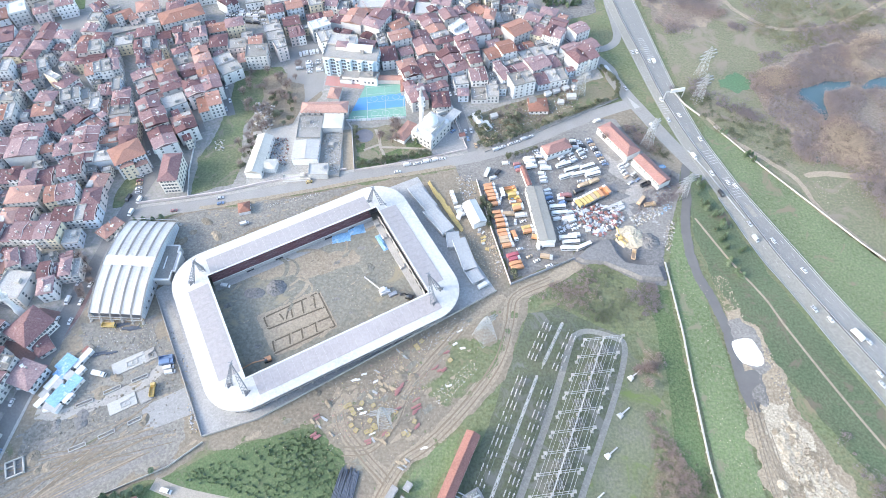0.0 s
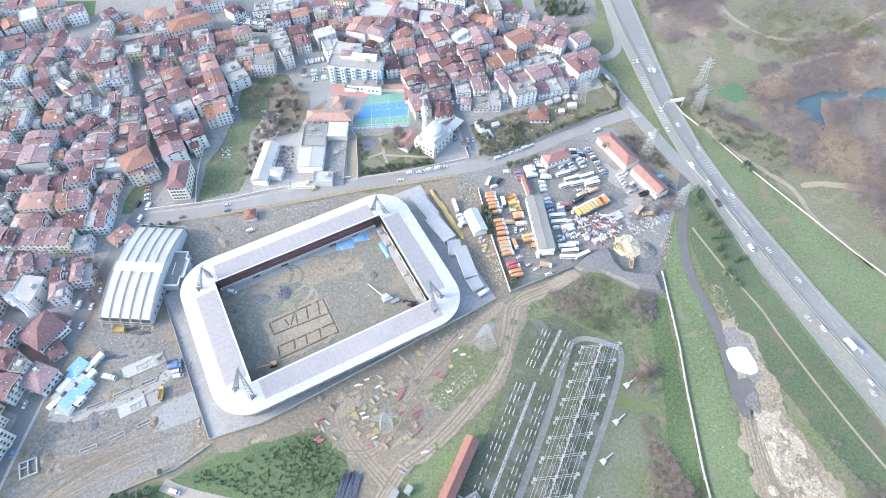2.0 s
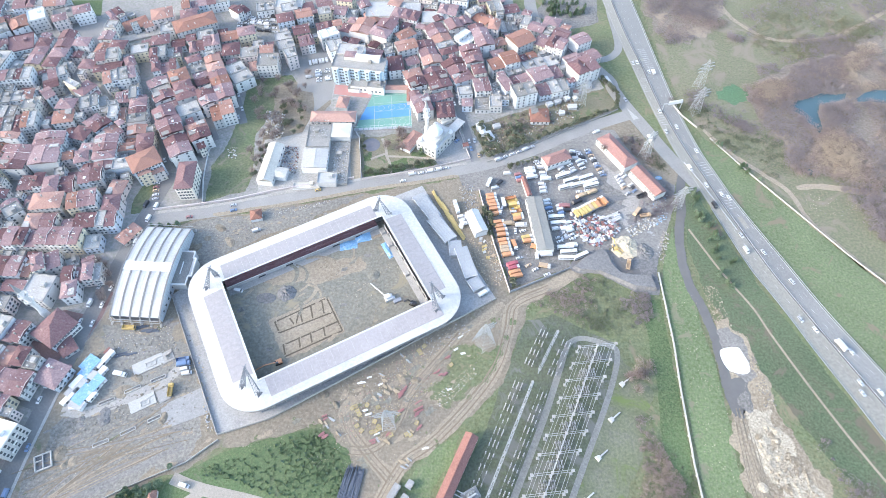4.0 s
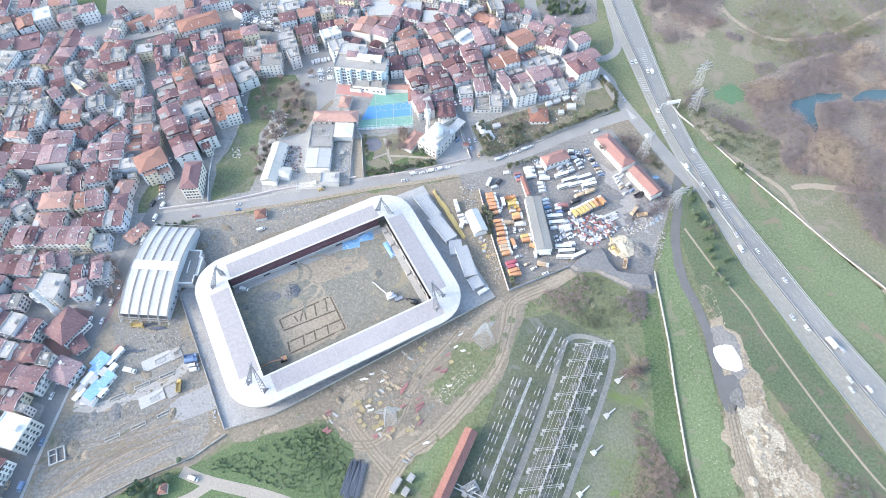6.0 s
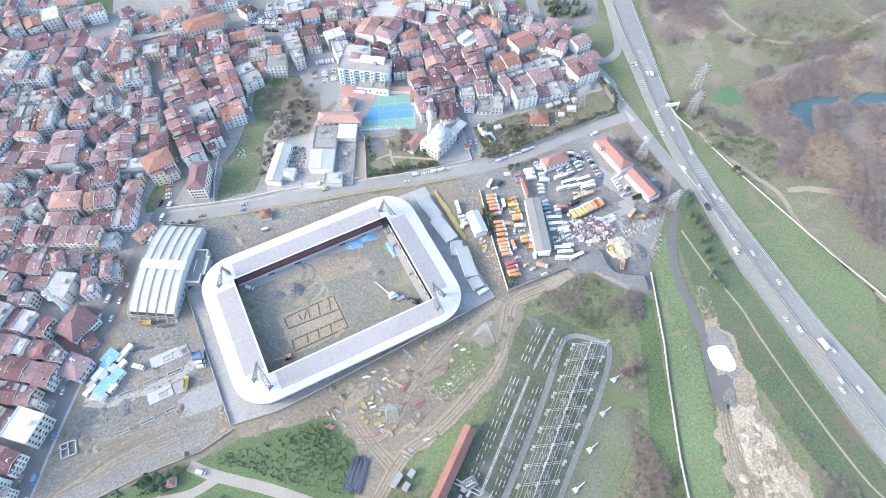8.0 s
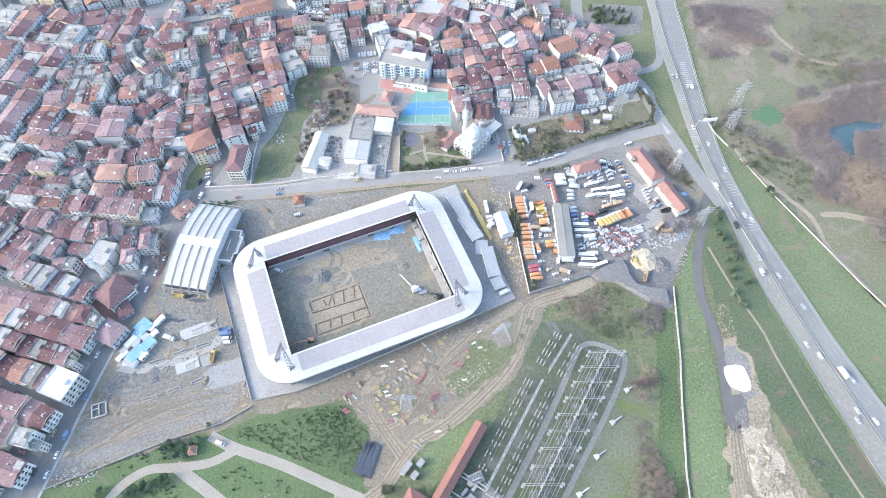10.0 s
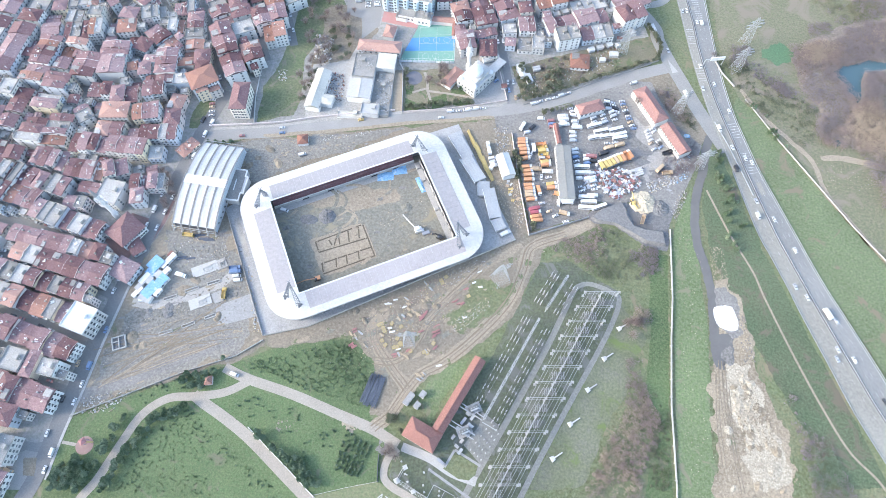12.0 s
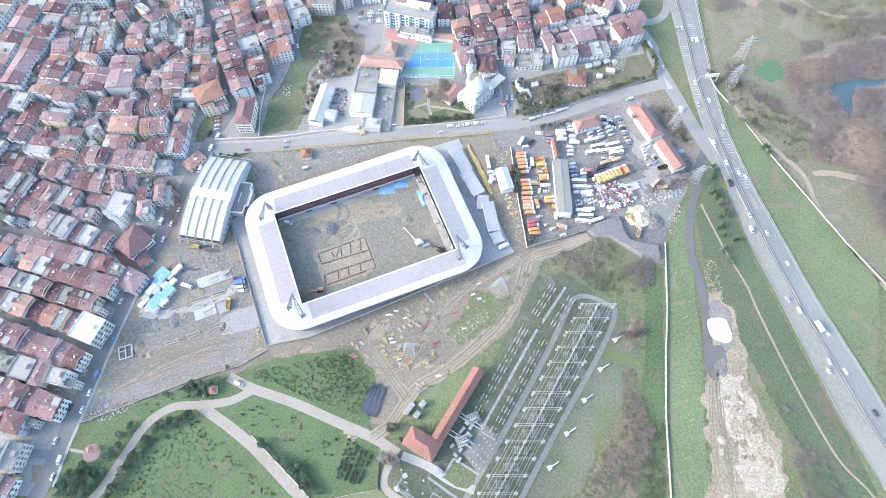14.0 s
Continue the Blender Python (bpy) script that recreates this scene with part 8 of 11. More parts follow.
YG = "vehicles of the yard"
parked((29.8, 256.4), (32.9, 242.1), 8, ["tipper"], ["orange"], group=YG)
parked((32.6, 240.6), (33.6, 237.8), 1, ["tipper"], ["orange"], group=YG)
parked((34.6, 234.2), (37.5, 220.9), 6, ["tipper"], ["orange"], group=YG)
parked((36.9, 219.0), (40.1, 205.3), 7, ["tipper"], ["orange", "orange", "tan"], group=YG)
parked((43.7, 217.1), (45.2, 212.2), 1, ["tipper"], ["orange"], False, group=YG)
parked((41.6, 201.0), (45.4, 189.6), 5, ["tipper", "truck"], ["crimson", "orange", "orange", "crimson", "orange"], group=YG)
parked((43.6, 254.6), (48.8, 234.0), 10, ["tipper", "digger"], ["orange", "yellow", "yellow"], group=YG)
parked((37.9, 252.9), (39.6, 244.9), 2, ["tipper"], ["yellow", "white"], False, group=YG)
parked((44.9, 245.5), (46.3, 234.7), 5, ["car", "van"], CARS, group=YG)
parked((52.2, 221.8), (53.7, 216.0), 3, ["tipper"], ["yellow", "orange"], group=YG)
for p, k, c, a in (((49.8, 230.4), "truck", "silver", 0.1), ((50.8, 226.3), "car", "white", 0.3), ((58.5, 206.7), "van", "white", 1.6), ((62.7, 198.8), "tipper", "tan", -0.15), ((64.1, 192.8), "car", "white", 0.4),
                   ((42.6, 275.9), "van", "white", 0.1), ((37.6, 244.6), "car", "white", 1.2), ((58.6, 213.0), "tipper", "orange", -0.2), ((64.7, 207.5), "truck", "white", 0.1)):
    vehicle(k, c, (*p, 0.1), a, YG)
block([(67.2, 236.3), (81.5, 241.0), (80.4, 256.3), (64.2, 252.3)], 6, 3, ["van", "van", "car"], ["white", "white", "silver", "blue", "yellow"], skip=0.08)
block([(71.8, 215.6), (85.1, 220.0), (81.7, 232.5), (69.0, 229.0)], 6, 3, ["van", "car", "car"], ["white", "silver", "silver", "red", "white"], skip=0.12)
for p in ((73.6, 237.6), (74.5, 232.5), (77.4, 213.1), (79.1, 209.7), (77.6, 205.1)):
    vehicle("bus", "white", (*p, 0.1), 0.08 + rnd.uniform(-0.05, 0.05), YG)
for p in ((82.7, 264.0), (90.8, 266.0), (100.3, 265.7), (86.7, 270.0), (99.9, 268.6), (97.4, 272.8), (81.6, 274.4)):
    vehicle("bus", "white", (*p, 0.1), 0.35 + rnd.uniform(-0.05, 0.05), YG)
block([(79.2, 272.1), (100.6, 281.9), (97.3, 291.8), (77.3, 281.0)], 4, 4, ["van", "van", "car"], ["white", "white", "silver"], along=0.15, skip=0.1)
block([(89.7, 290.8), (101.5, 287.1), (94.7, 300.9), (88.7, 300.2)], 5, 2, ["car", "van"], CARS, along=0.2, skip=0.1)
block([(107.7, 272.6), (113.9, 276.4), (104.0, 302.1), (98.9, 298.8)], 13, 2, ["car"], CARS, along=-0.25, skip=0.08)
block([(122.6, 256.7), (133.2, 261.9), (125.5, 279.9), (118.0, 274.9)], 7, 2, ["car"], CARS + ["red"], along=0.2, skip=0.15)
block([(80.4, 217.6), (86.7, 220.2), (83.2, 235.5), (78.5, 234.0)], 6, 1, ["car", "van"], ["white", "silver", "white"], skip=0.1)
block([(62.2, 282.7), (77.1, 289.3), (72.8, 292.9), (59.5, 287.1)], 2, 4, ["car", "van"], ["white", "silver", "white"], skip=0.1)
block([(49.5, 267.3), (54.4, 269.0), (52.3, 276.9), (47.4, 275.2)], 3, 1, ["van"], ["white", "red", "blue"], skip=0.1)
block([(82.8, 256.6), (100.7, 260.8), (99.9, 263.7), (82.7, 259.5)], 1, 6, ["car", "van"], CARS, skip=0.2)
parked((86.3, 240.1), (108.8, 252.5), 15, ["tipper", "digger", "tipper"], ["orange", "tan", "orange", "yellow", "orange"], group=YG)
parked((82.3, 205.2), (90.0, 208.8), 2, ["bus", "van"], ["white"], False, group=YG)
parked((4.5, 248.8), (8.5, 241.0), 2, ["bus"], ["white"], group=YG, tilt=1.4)
parked((9.5, 238.7), (12.8, 229.5), 3, ["van"], ["white", "silver"], group=YG)
vehicle("digger", "tan", (*(116.2, 200.7), 0.1), 1.3, YG)
vehicle("digger", "yellow", (*(111.2, 212.0), 0.1), 2.2, YG)
block([(57.5, 257.0), (77.5, 258.4), (75.5, 268.0), (56.5, 268.5)], 4, 3, ["truck", "van", "bus"], ["white", "white", "white", "silver", "white", "red"], skip=0.05)
block([(55.5, 268.5), (74.5, 269.5), (70.0, 285.0), (54.0, 279.0)], 6, 3, ["truck", "van", "van"], ["white", "white", "white", "silver", "white", "red", "black"], along=0.08, skip=0.08)
for p, k, c, a in (((134.0, 257.2), "digger", "black", 0.5), ((128.5, 243.0), "truck", "tan", 0.9), ((133.5, 240.0), "digger", "tan", 0.2), ((92.4, 256.0), "truck", "tan", 0.5), ((89.0, 251.0), "truck", "black", 0.5), ((100.1, 259.5), "truck", "tan", 0.45), ((80.0, 247.0), "truck", "red", 0.1), ((81.5, 243.5), "van", "black", 0.1), ((79.5, 228.0), "truck", "white", 0.1), ((81.5, 214.8), "truck", "white", 0.15),
                   ((33.5, 262.5), "van", "silver", 0.4), ((29.5, 267.0), "truck", "silver", 1.2), ((37.0, 267.5), "van", "black", 0.9), ((46.8, 249.5), "car", "silver", 0.2), ((41.6, 231.5), "truck", "tan", 0.1), ((45.8, 226.0), "car", "white", 1.5), ((51.5, 240.5), "car", "black", 1.5), ((47.2, 205.0), "car", "silver", 0.3), ((52.6, 199.4), "car", "tan", 0.5), ((57.0, 196.5), "car", "white", 0.5)):
    vehicle(k, c, (*p, 0.1), a, YG)
# site vehicles
for p, k, c, a in (((-149.9, 131.6), "digger", "blue", 0.2), ((-148.8, 128.9), "truck", "blue", 0.2), ((-147.3, 126.3), "van", "white", 0.25), ((-145.8, 123.7), "van", "white", 0.2), ((-183.2, 122.2), "truck", "white", -0.2),
                   ((-152.1, 113.4), "digger", "yellow", 1.7), ((-187.5, 151.1), "digger", "yellow", 0.0), ((23.9, 178.4), "truck", "silver", 0.6), ((-131.6, 63.5), "van", "white", -0.25), ((-149.8, 55.0), "car", "black", 0.1),
                   ((-127.7, 177.6), "van", "white", -0.2), ((-202.3, 102.5), "van", "white", 0.1), ((-125.5, 223.4), "van", "white", 0.4)):
    vehicle(k, c, (*p, 0.35 if k in ("truck",) else 0.12), a, "site vehicles")

# streets
def along(pts, offs, gap, kinds, colours, z=0.13, chance=0.75, group="cars in the streets", face=0.0):
    line = smooth(pts, 8)
    run = 0.0
    for a, b in zip(line, line[1:]):
        d = (b - a)
        run += d.length
        if run >= gap:
            run = 0.0
            d.normalize()
            for o in offs:
                if rnd.random() < chance:
                    vehicle(rnd.choice(kinds), rnd.choice(colours), (a.x - d.y * o, a.y + d.x * o, z), math.atan2(d.y, d.x) + (math.pi if o > 0 and face else 0) + rnd.uniform(-0.04, 0.04), group)


WEST = [(-199.4, 250.8), (-204.0, 229.8), (-206.4, 209.9), (-211.1, 178.9), (-215.3, 145.5), (-219.8, 106.1), (-223.9, 73.4), (-225.7, 43.1), (-227.4, 16.3), (-228.9, -8.9)]
along(WEST, (3.8,), 9.0, ["car", "car", "van"], CARS, chance=0.55)
along(WEST, (-3.8,), 9.0, ["car", "car", "van"], CARS, chance=0.3)
MAINR = [(-194.0, 232.1), (-153.5, 240.1), (-121.3, 248.2), (-88.8, 256.3), (-56.2, 265.0), (-23.1, 271.8), (10.1, 279.6), (30.9, 285.8), (60.1, 297.9), (93.9, 316.8)]
along(MAINR, (2.3, -2.3), 26, ["car", "car", "van"], CARS + ["yellow"], chance=0.3)
parked((-27.5, 273.3), (2.3, 280.7), 7, ["car", "car", "van"], ["white"], False)
parked((34.1, 287.8), (64.1, 303.3), 7, ["car", "van"], CARS, False)
parked((100.4, 313.2), (120.6, 322.3), 4, ["bus", "van", "car"], ["white", "silver"], False)
for pts in ([(-296.3, 146.1), (-266.4, 141.6), (-235.3, 138.3)], [(-312.5, 124.2), (-268.9, 114.8), (-239.2, 108.5)], [(-295.8, 87.3), (-270.9, 82.7), (-241.6, 75.5)], [(-276.9, 48.8), (-249.9, 45.2), (-230.6, 41.8)],
            [(-227.7, 352.0), (-213.4, 309.5), (-199.9, 281.7)], [(-190.9, 346.4), (-171.9, 305.7)], [(-181.3, 389.7), (-168.2, 356.4), (-156.1, 325.5)], [(-5.9, 403.7), (1.8, 366.3), (7.4, 344.0)],
            [(15.5, 318.0), (21.3, 288.8)], [(-296.4, 259.6), (-303.5, 315.7), (-298.0, 347.1)]):
    along(pts, (2.0, -2.1), 6.5, ["car"], CARS, chance=0.55)
parked((-115.4, 391.7), (-99.9, 396.2), 6, ["van"], ["white"], True)
block([(-114.6, 366.0), (-92.3, 371.7), (-95.9, 386.6), (-116.9, 382.0)], 5, 4, ["car", "van"], ["white", "white", "silver"], skip=0.35, group="cars in the streets")
block([(-184.2, 433.5), (-146.3, 428.9), (-152.2, 455.3), (-186.7, 453.0)], 5, 10, ["car", "van"], ["white", "white", "white", "silver", "black"], skip=0.12, group="cars of the dealer's lot")
parked((2.0, 311.9), (7.8, 306.0), 3, ["car"], CARS)
parked((-200.0, 247.3), (-203.2, 264.5), 5, ["car"], CARS)
parked((-244.2, -4.2), (-245.9, -14.2), 3, ["van", "car"], CARS)
# slip road and motorway traffic
along([(93.2, 425.1), (111.2, 401.4), (127.9, 377.0), (138.5, 343.5), (156.6, 303.1)], (2.4, -2.4), 20, ["car", "van", "bus"], ["white", "silver", "black"], chance=0.4)
HG = "traffic on the motorway"
line = smooth(HW, 10)
run = [0.0]
for a, b in zip(line, line[1:]):
    run.append(run[-1] + (b - a).length)
for lane, face in ((-6.7, 1), (-3.1, 1), (3.1, 0), (6.3, 0)):
    s = 260 + rnd.uniform(0, 40)
    while s < run[-1] - 120:
        i = max(j for j in range(len(run)) if run[j] <= s)
        if i >= len(line) - 1:
            break
        d = (line[i + 1] - line[i]).normalized()
        p = line[i].lerp(line[i + 1], (s - run[i]) / max(0.01, run[i + 1] - run[i])) + Vector((-d.y, d.x, 0)) * lane
        vehicle(rnd.choices(["car", "van", "truck"], [9, 2, 0.5])[0], rnd.choice(CARS[:14]), (p.x, p.y, 0.15), math.atan2(d.y, d.x) + (0 if face else math.pi), HG)
        s += rnd.uniform(26, 90)

# ---- switchyard ----
GEAR = mat("weathered_gear", (0.215, 0.22, 0.215), (0.17, 0.175, 0.172), rough=0.6, metal=0.15)
LP0, LP1 = (77.3, 140.8), (22.7, 19.7)
RP0, RP1 = (98.7, 143.5), (44.0, 22.4)
for i in range(16):
    a, b = lerp2(LP0, LP1, i / 12), lerp2(RP0, RP1, i / 12)
    t = thing("busbar_portal", "galvanised lattice busbar portal with pale concrete tops", "portal", None, "switchyard portals")
    for k in (0.0, 0.5, 1.0):
        p = lerp2(a, b, k)
        part("post", Shape().box(*p, 0, 0.5, 0.5, 7.2), GALV, t)
        part("foot", Shape().box(*p, -0.1, 1.6, 1.6, 0.5), CONC, t)
        part("post_cap", Shape().box(*p, 7.0, 1.6, 1.6, 0.5), CONC, t)
    for o in (-0.5, 0.5):
        part("beam", Shape().beam((a[0], a[1] + o, 6.9), (b[0], b[1] + o, 6.9), 0.2), GALV, t)
    if i < 15:
        a2, b2 = lerp2(LP0, LP1, (i + 0.5) / 12), lerp2(RP0, RP1, (i + 0.5) / 12)
        for k in (0.35, 0.41, 0.47, 0.54, 0.60, 0.66):
            c = lerp2(a2, b2, k + rnd.uniform(-0.01, 0.01))
            ang = math.degrees(math.atan2(b[1] - a[1], b[0] - a[0]))
            e = thing("disconnector", "grey three-post disconnector on a steel frame", "switchgear", pose(*c, 0, 0, 0, ang), "switchyard disconnectors")
            part("frame", Shape().box(-0.9, 0, 2.2, 0.2, 4.6, 0.2).box(0.9, 0, 2.2, 0.2, 4.6, 0.2).box(-0.9, -1.8, 0, 0.2, 0.2, 2.2).box(0.9, -1.8, 0, 0.2, 0.2, 2.2).box(-0.9, 1.8, 0, 0.2, 0.2, 2.2).box(0.9, 1.8, 0, 0.2, 0.2, 2.2).box(0, -1.2, 2.2, 2.0, 0.2, 0.2).box(0, 1.2, 2.2, 2.0, 0.2, 0.2), GEAR, e)
            for yy in (-1.7, 0, 1.7):
                part("insulator", Shape().lathe(0, yy, [(0.3, 2.4), (0.2, 2.7), (0.34, 3.0), (0.2, 3.4), (0.32, 3.8), (0.2, 4.2)], 6), GEAR, e)
            part("bar", Shape().beam((0, -2.4, 4.3), (0, 2.4, 4.3), 0.16), GALV, e)
wires = thing("busbar_wires", "pale aluminium busbar lines over the switchyard", "wires")
for f in (0.05, 0.14, 0.27, 0.36, 0.64, 0.72, 0.86, 0.95):
    p, q = lerp2(LP0, RP0, f), lerp2(lerp2(LP0, LP1, 1.25), lerp2(RP0, RP1, 1.25), f)
    part("wire", Shape().beam((*p, 7.6), (*q, 7.6), 0.17), WIREM, wires)
spine = thing("spine_gantry", "long galvanised spine beam along the switchyard", "gantry")
for i in range(15):
    p, q = (lerp2(lerp2(LP0, RP0, 0.5), lerp2(LP1, RP1, 0.5), k / 12) for k in (i, i + 0.97))
    part("beam", Shape().beam((*p, 7.42), (*q, 7.42), 0.55, 0.4), WIREM if i % 3 == 0 else GALV, spine)
GAN = [((66.3, 151.1), (53.7, 127.1)), ((49.5, 119.9), (21.2, 55.7))]
for gi, (a, b) in enumerate(GAN):
    t = thing("line_gantry", "long galvanised lattice gantry of the switchyard", "gantry")
    n = 4 + 6 * gi
    for i in range(n + 1):
        p = lerp2(a, b, i / n)
        part("post", Shape().box(*p, 0, 0.5, 0.5, 6.2), GALV, t)
        part("cap", Shape().box(*p, 6.2, 1.3, 1.3, 0.3), CONC, t)
    part("beam", lattice(Shape(), (*a, 6.2), (*b, 6.2), 0.8, 0.8, n * 2, 0.18, 4), GALV, t)
    d = Vector((b[0] - a[0], b[1] - a[1])).normalized()
    nrm = Vector((-d.y, d.x))
    for i in range(n):
        for sg in (-1, 1):
            for j in range(3):
                for r in range(2):
                    p = Vector(lerp2(a, b, (i + 0.42 + (0.3 if gi else 0.2) * r) / n)) + nrm * sg * (5.0 + 2.1 * j) + d * rnd.uniform(-0.2, 0.2)
                    if rnd.random() < 0.15:
                        continue
                    at = pose(p.x, p.y, 0)
                    if "ct" in KINDS:
                        copy_thing(KINDS["ct"], at)
                        continue
                    e = thing("instrument_transformer", "pale post transformer on a grey pedestal", "switchgear", at, "switchyard transformers")
                    part("pedestal", Shape().box(0, 0, -0.1, 0.75, 0.75, 0.4).box(0, 0, 0.3, 0.4, 0.4, 2.0), CONC, e)
                    part("insulator", Shape().lathe(0, 0, [(0.22, 2.3), (0.3, 2.6), (0.2, 2.9), (0.28, 3.2), (0.2, 3.5), (0.26, 3.8)], 8), STEEL, e)
                    part("head", Shape().lathe(0, 0, [(0.33, 3.8), (0.35, 4.2), (0.18, 4.4)], 8), WALLS[1], e)
                    KINDS["ct"] = e
    for sg in (-1, 1):
        for j in range(3):
            o = nrm * sg * (5.0 + 2.1 * j)
            part("tube", Shape().beam((a[0] + o.x, a[1] + o.y, 4.6), (b[0] + o.x, b[1] + o.y, 4.6), 0.06), GALV, t)
for p in ((100.7, 121.8), (91.7, 101.4), (82.1, 81.0), (72.3, 59.7), (63.0, 39.1)):
    d = (LP1[0] - LP0[0], LP1[1] - LP0[1])
    at = pose(p[0], p[1], 0, 0, 0, 38)
    t = thing("line_anchor", "white concrete line anchor with a slanting stay", "anchor", at, "line anchors")
    part("block", Shape().prism([(-1.5, -1.6), (1.2, -1.3), (1.3, 1.2), (-1.4, 1.7)], -0.1, 1.2, [(-1.2, -1.3), (1.0, -1.0), (1.1, 0.9), (-1.1, 1.4)]), WALLS[1], t)
    part("stay", Shape().prism([(1.0, -0.4), (6.8, -0.4), (6.8, 0.4), (1.0, 0.4)], 0.2, 1.0, [(1.0, -0.3), (6.6, -0.3), (6.6, 0.3), (1.0, 0.3)]), WALLS[1], t)
for p, a in (((14.9, 61.4), 30), ((10.9, 47.8), 30)):
    t = thing("power_transformer", "large grey power transformer with cooling fins", "transformer", pose(*p, 0, 0, 0, a))
    part("plinth", Shape().box(0, 0, -0.1, 9, 6, 0.5), CONC, t)
    part("tank", Shape().box(0, 0, 0.4, 5.5, 3.0, 3.4), GEAR, t)
    for k in range(8):
        part("fin", Shape().box(-2.4 + 0.7 * k, 2.0, 0.8, 0.25, 1.0, 2.6), GALV, t)
    for k in range(3):
        part("bushing", Shape().lathe(-1.6 + 1.6 * k, 0, [(0.3, 3.8), (0.4, 4.2), (0.25, 4.6), (0.36, 5.0), (0.2, 5.6)], 8), GALV, t)
    part("conservator", Shape().beam((-2.5, -1.2, 4.6), (2.5, -1.2, 4.6), 0.9), GALV, t)
lay("slab_transformer", patch([(4.9, 40.5), (8.8, 50.8), (17.0, 61.2), (20.0, 58.9), (18.9, 52.1), (12.3, 41.5), (8.2, 36.1)], 0.09, wob=0.3), bpy.data.materials["mossy_asphalt"], "grey concrete transformer bay", "pavement")
lay("ground_bay", patch([(9.9, 41.2), (19.8, 60.5), (30.7, 53.6), (28.9, 43.6), (21.1, 31.5)], 0.08, wob=0.4), GREYLANE, "dark gravel of the transformer bay")
lay("lawn_substation", patch([(0.8, 25.8), (5.7, 34.2), (9.8, 34.1), (20.6, 29.9), (19.5, 24.8), (15.8, 21.5), (9.9, 21.7)], 0.13, wob=0.4, step=3), GRASS, "small lawn inside the substation loop")
lay("bed_substation", patch([(-29.3, 21.6), (-27.5, 26.8), (-22.7, 30.3), (-15.4, 29.0), (8.0, 15.3), (15.4, 7.9), (-7.0, 5.0), (-20.2, 10.5), (-27.0, 15.7)], 0.1, wob=0.4, step=3), bpy.data.materials["mown_grass"], "dark grass bed of the small switch bay", "ground")
for k, (a, b) in enumerate((((6.4, 36.9), (21.9, 30.0)), ((1.6, 26.8), (6.4, 36.9)), ((-7.4, 24.7), (21.7, 10.2)))):
    road("path_kerb", [a, lerp2(a, b, 0.5), b], 1.4, 0.15 + 0.005 * k, SLAB, "pale concrete kerb path", "path")
for k, p in enumerate(((4.6, 43.7), (7.4, 48.6), (9.5, 53.5), (11.8, 57.8), (14.7, 56.2), (11.7, 46.3), (9.8, 42.1), (13.9, 51.4), (16.4, 60.1), (7.2, 38.9), (9.5, 36.3), (-1.1, 29.6))):
    t = thing("switch_cabinet", "grey steel switch cabinet beside the transformer bay", "cabinet", pose(*p, 0.1, 0, 0, 57 + 90 * (k % 2)), "substation cabinets")
    part("body", Shape().box(0, 0, 0, 2.6 + k % 3, 1.5, 1.6 + 0.4 * (k % 2)), (GALV, GEAR, STEEL)[k % 3], t)
    part("lid", Shape().box(0, 0, 1.6 + 0.4 * (k % 2), 2.8 + k % 3, 1.7, 0.12), (CONC, GALV, STEEL)[k % 3], t)
rack = thing("bus_duct", "grey bus ducts between the building and the transformers", "duct")
for a, b in (((1.0, 50.4), (16.4, 43.6)), ((2.4, 52.6), (17.2, 46.0)), ((6.6, 61.2), (20.4, 54.9)), ((7.8, 63.0), (20.8, 57.0)), ((20.5, 53.9), (29.4, 50.2))):
    part("duct", Shape().beam((*a, 3.4), (*b, 3.4), 0.5, 0.4), GALV, rack)
for k in range(20):
    p = lerp2(lerp2((15.4, 38.0), (25.9, 54.6), (k % 5) / 4), lerp2((21.9, 33.2), (30.5, 48.7), (k % 5) / 4), (k // 5) / 3)
    copy_thing(KINDS["ct"], pose(p[0], p[1], 0))
for p in ((-20.7, 23.9), (-24.1, 16.1), (-19.1, 20.1), (-9.4, 22.3), (-17.9, 16.6), (-9.2, 15.9)):
    copy_thing(KINDS["ct"], pose(p[0], p[1], 0))
for p in ((-20.7, 23.9), (-24.1, 16.1)):
    lay("slab_post", Shape().box(*p, 0.0, 2.6, 2.6, 0.35, 0.6), WALLS[1], "pale concrete post base", "pavement")

# white letters laid out on the slope
txt = bpy.data.curves.new("ground_letters", "FONT")
txt.body, txt.size, txt.extrude = "ATISALA", 4.7, 0.04
txt.space_character = 1.16
lt = new("ground_letters", txt)
txt.materials.append(LINE)
la, lb = (-34.0, 6.1), (-11.3, -3.6)
lt.matrix_basis = pose(la[0], la[1], 0.18, 0, 0, math.degrees(math.atan2(lb[1] - la[1], lb[0] - la[0])))
tagged(lt, "white letters laid out on the grass slope", "sign")

# ---- site huts, slabs, stacks ----

def hut(at, turn, w, d, h, roofm, label, wallm=WALLS[2]):
    t = thing("site_hut", label, "hut", pose(at[0], at[1], 0.05, 0, 0, turn), "site huts")
    part("body", Shape().box(0, 0, 0, w, d, h), wallm, t)
    part("roof", Shape().box(0, 0, h, w + 0.3, d + 0.3, 0.18), roofm, t)
    part("door", Shape().box(w * 0.2, -d / 2, 0.1, 0.9, 0.1, 2.0), STEEL, t)
    part("window", WIN_ME, None, t, at=pose(-w * 0.2, -d / 2, 0.9))


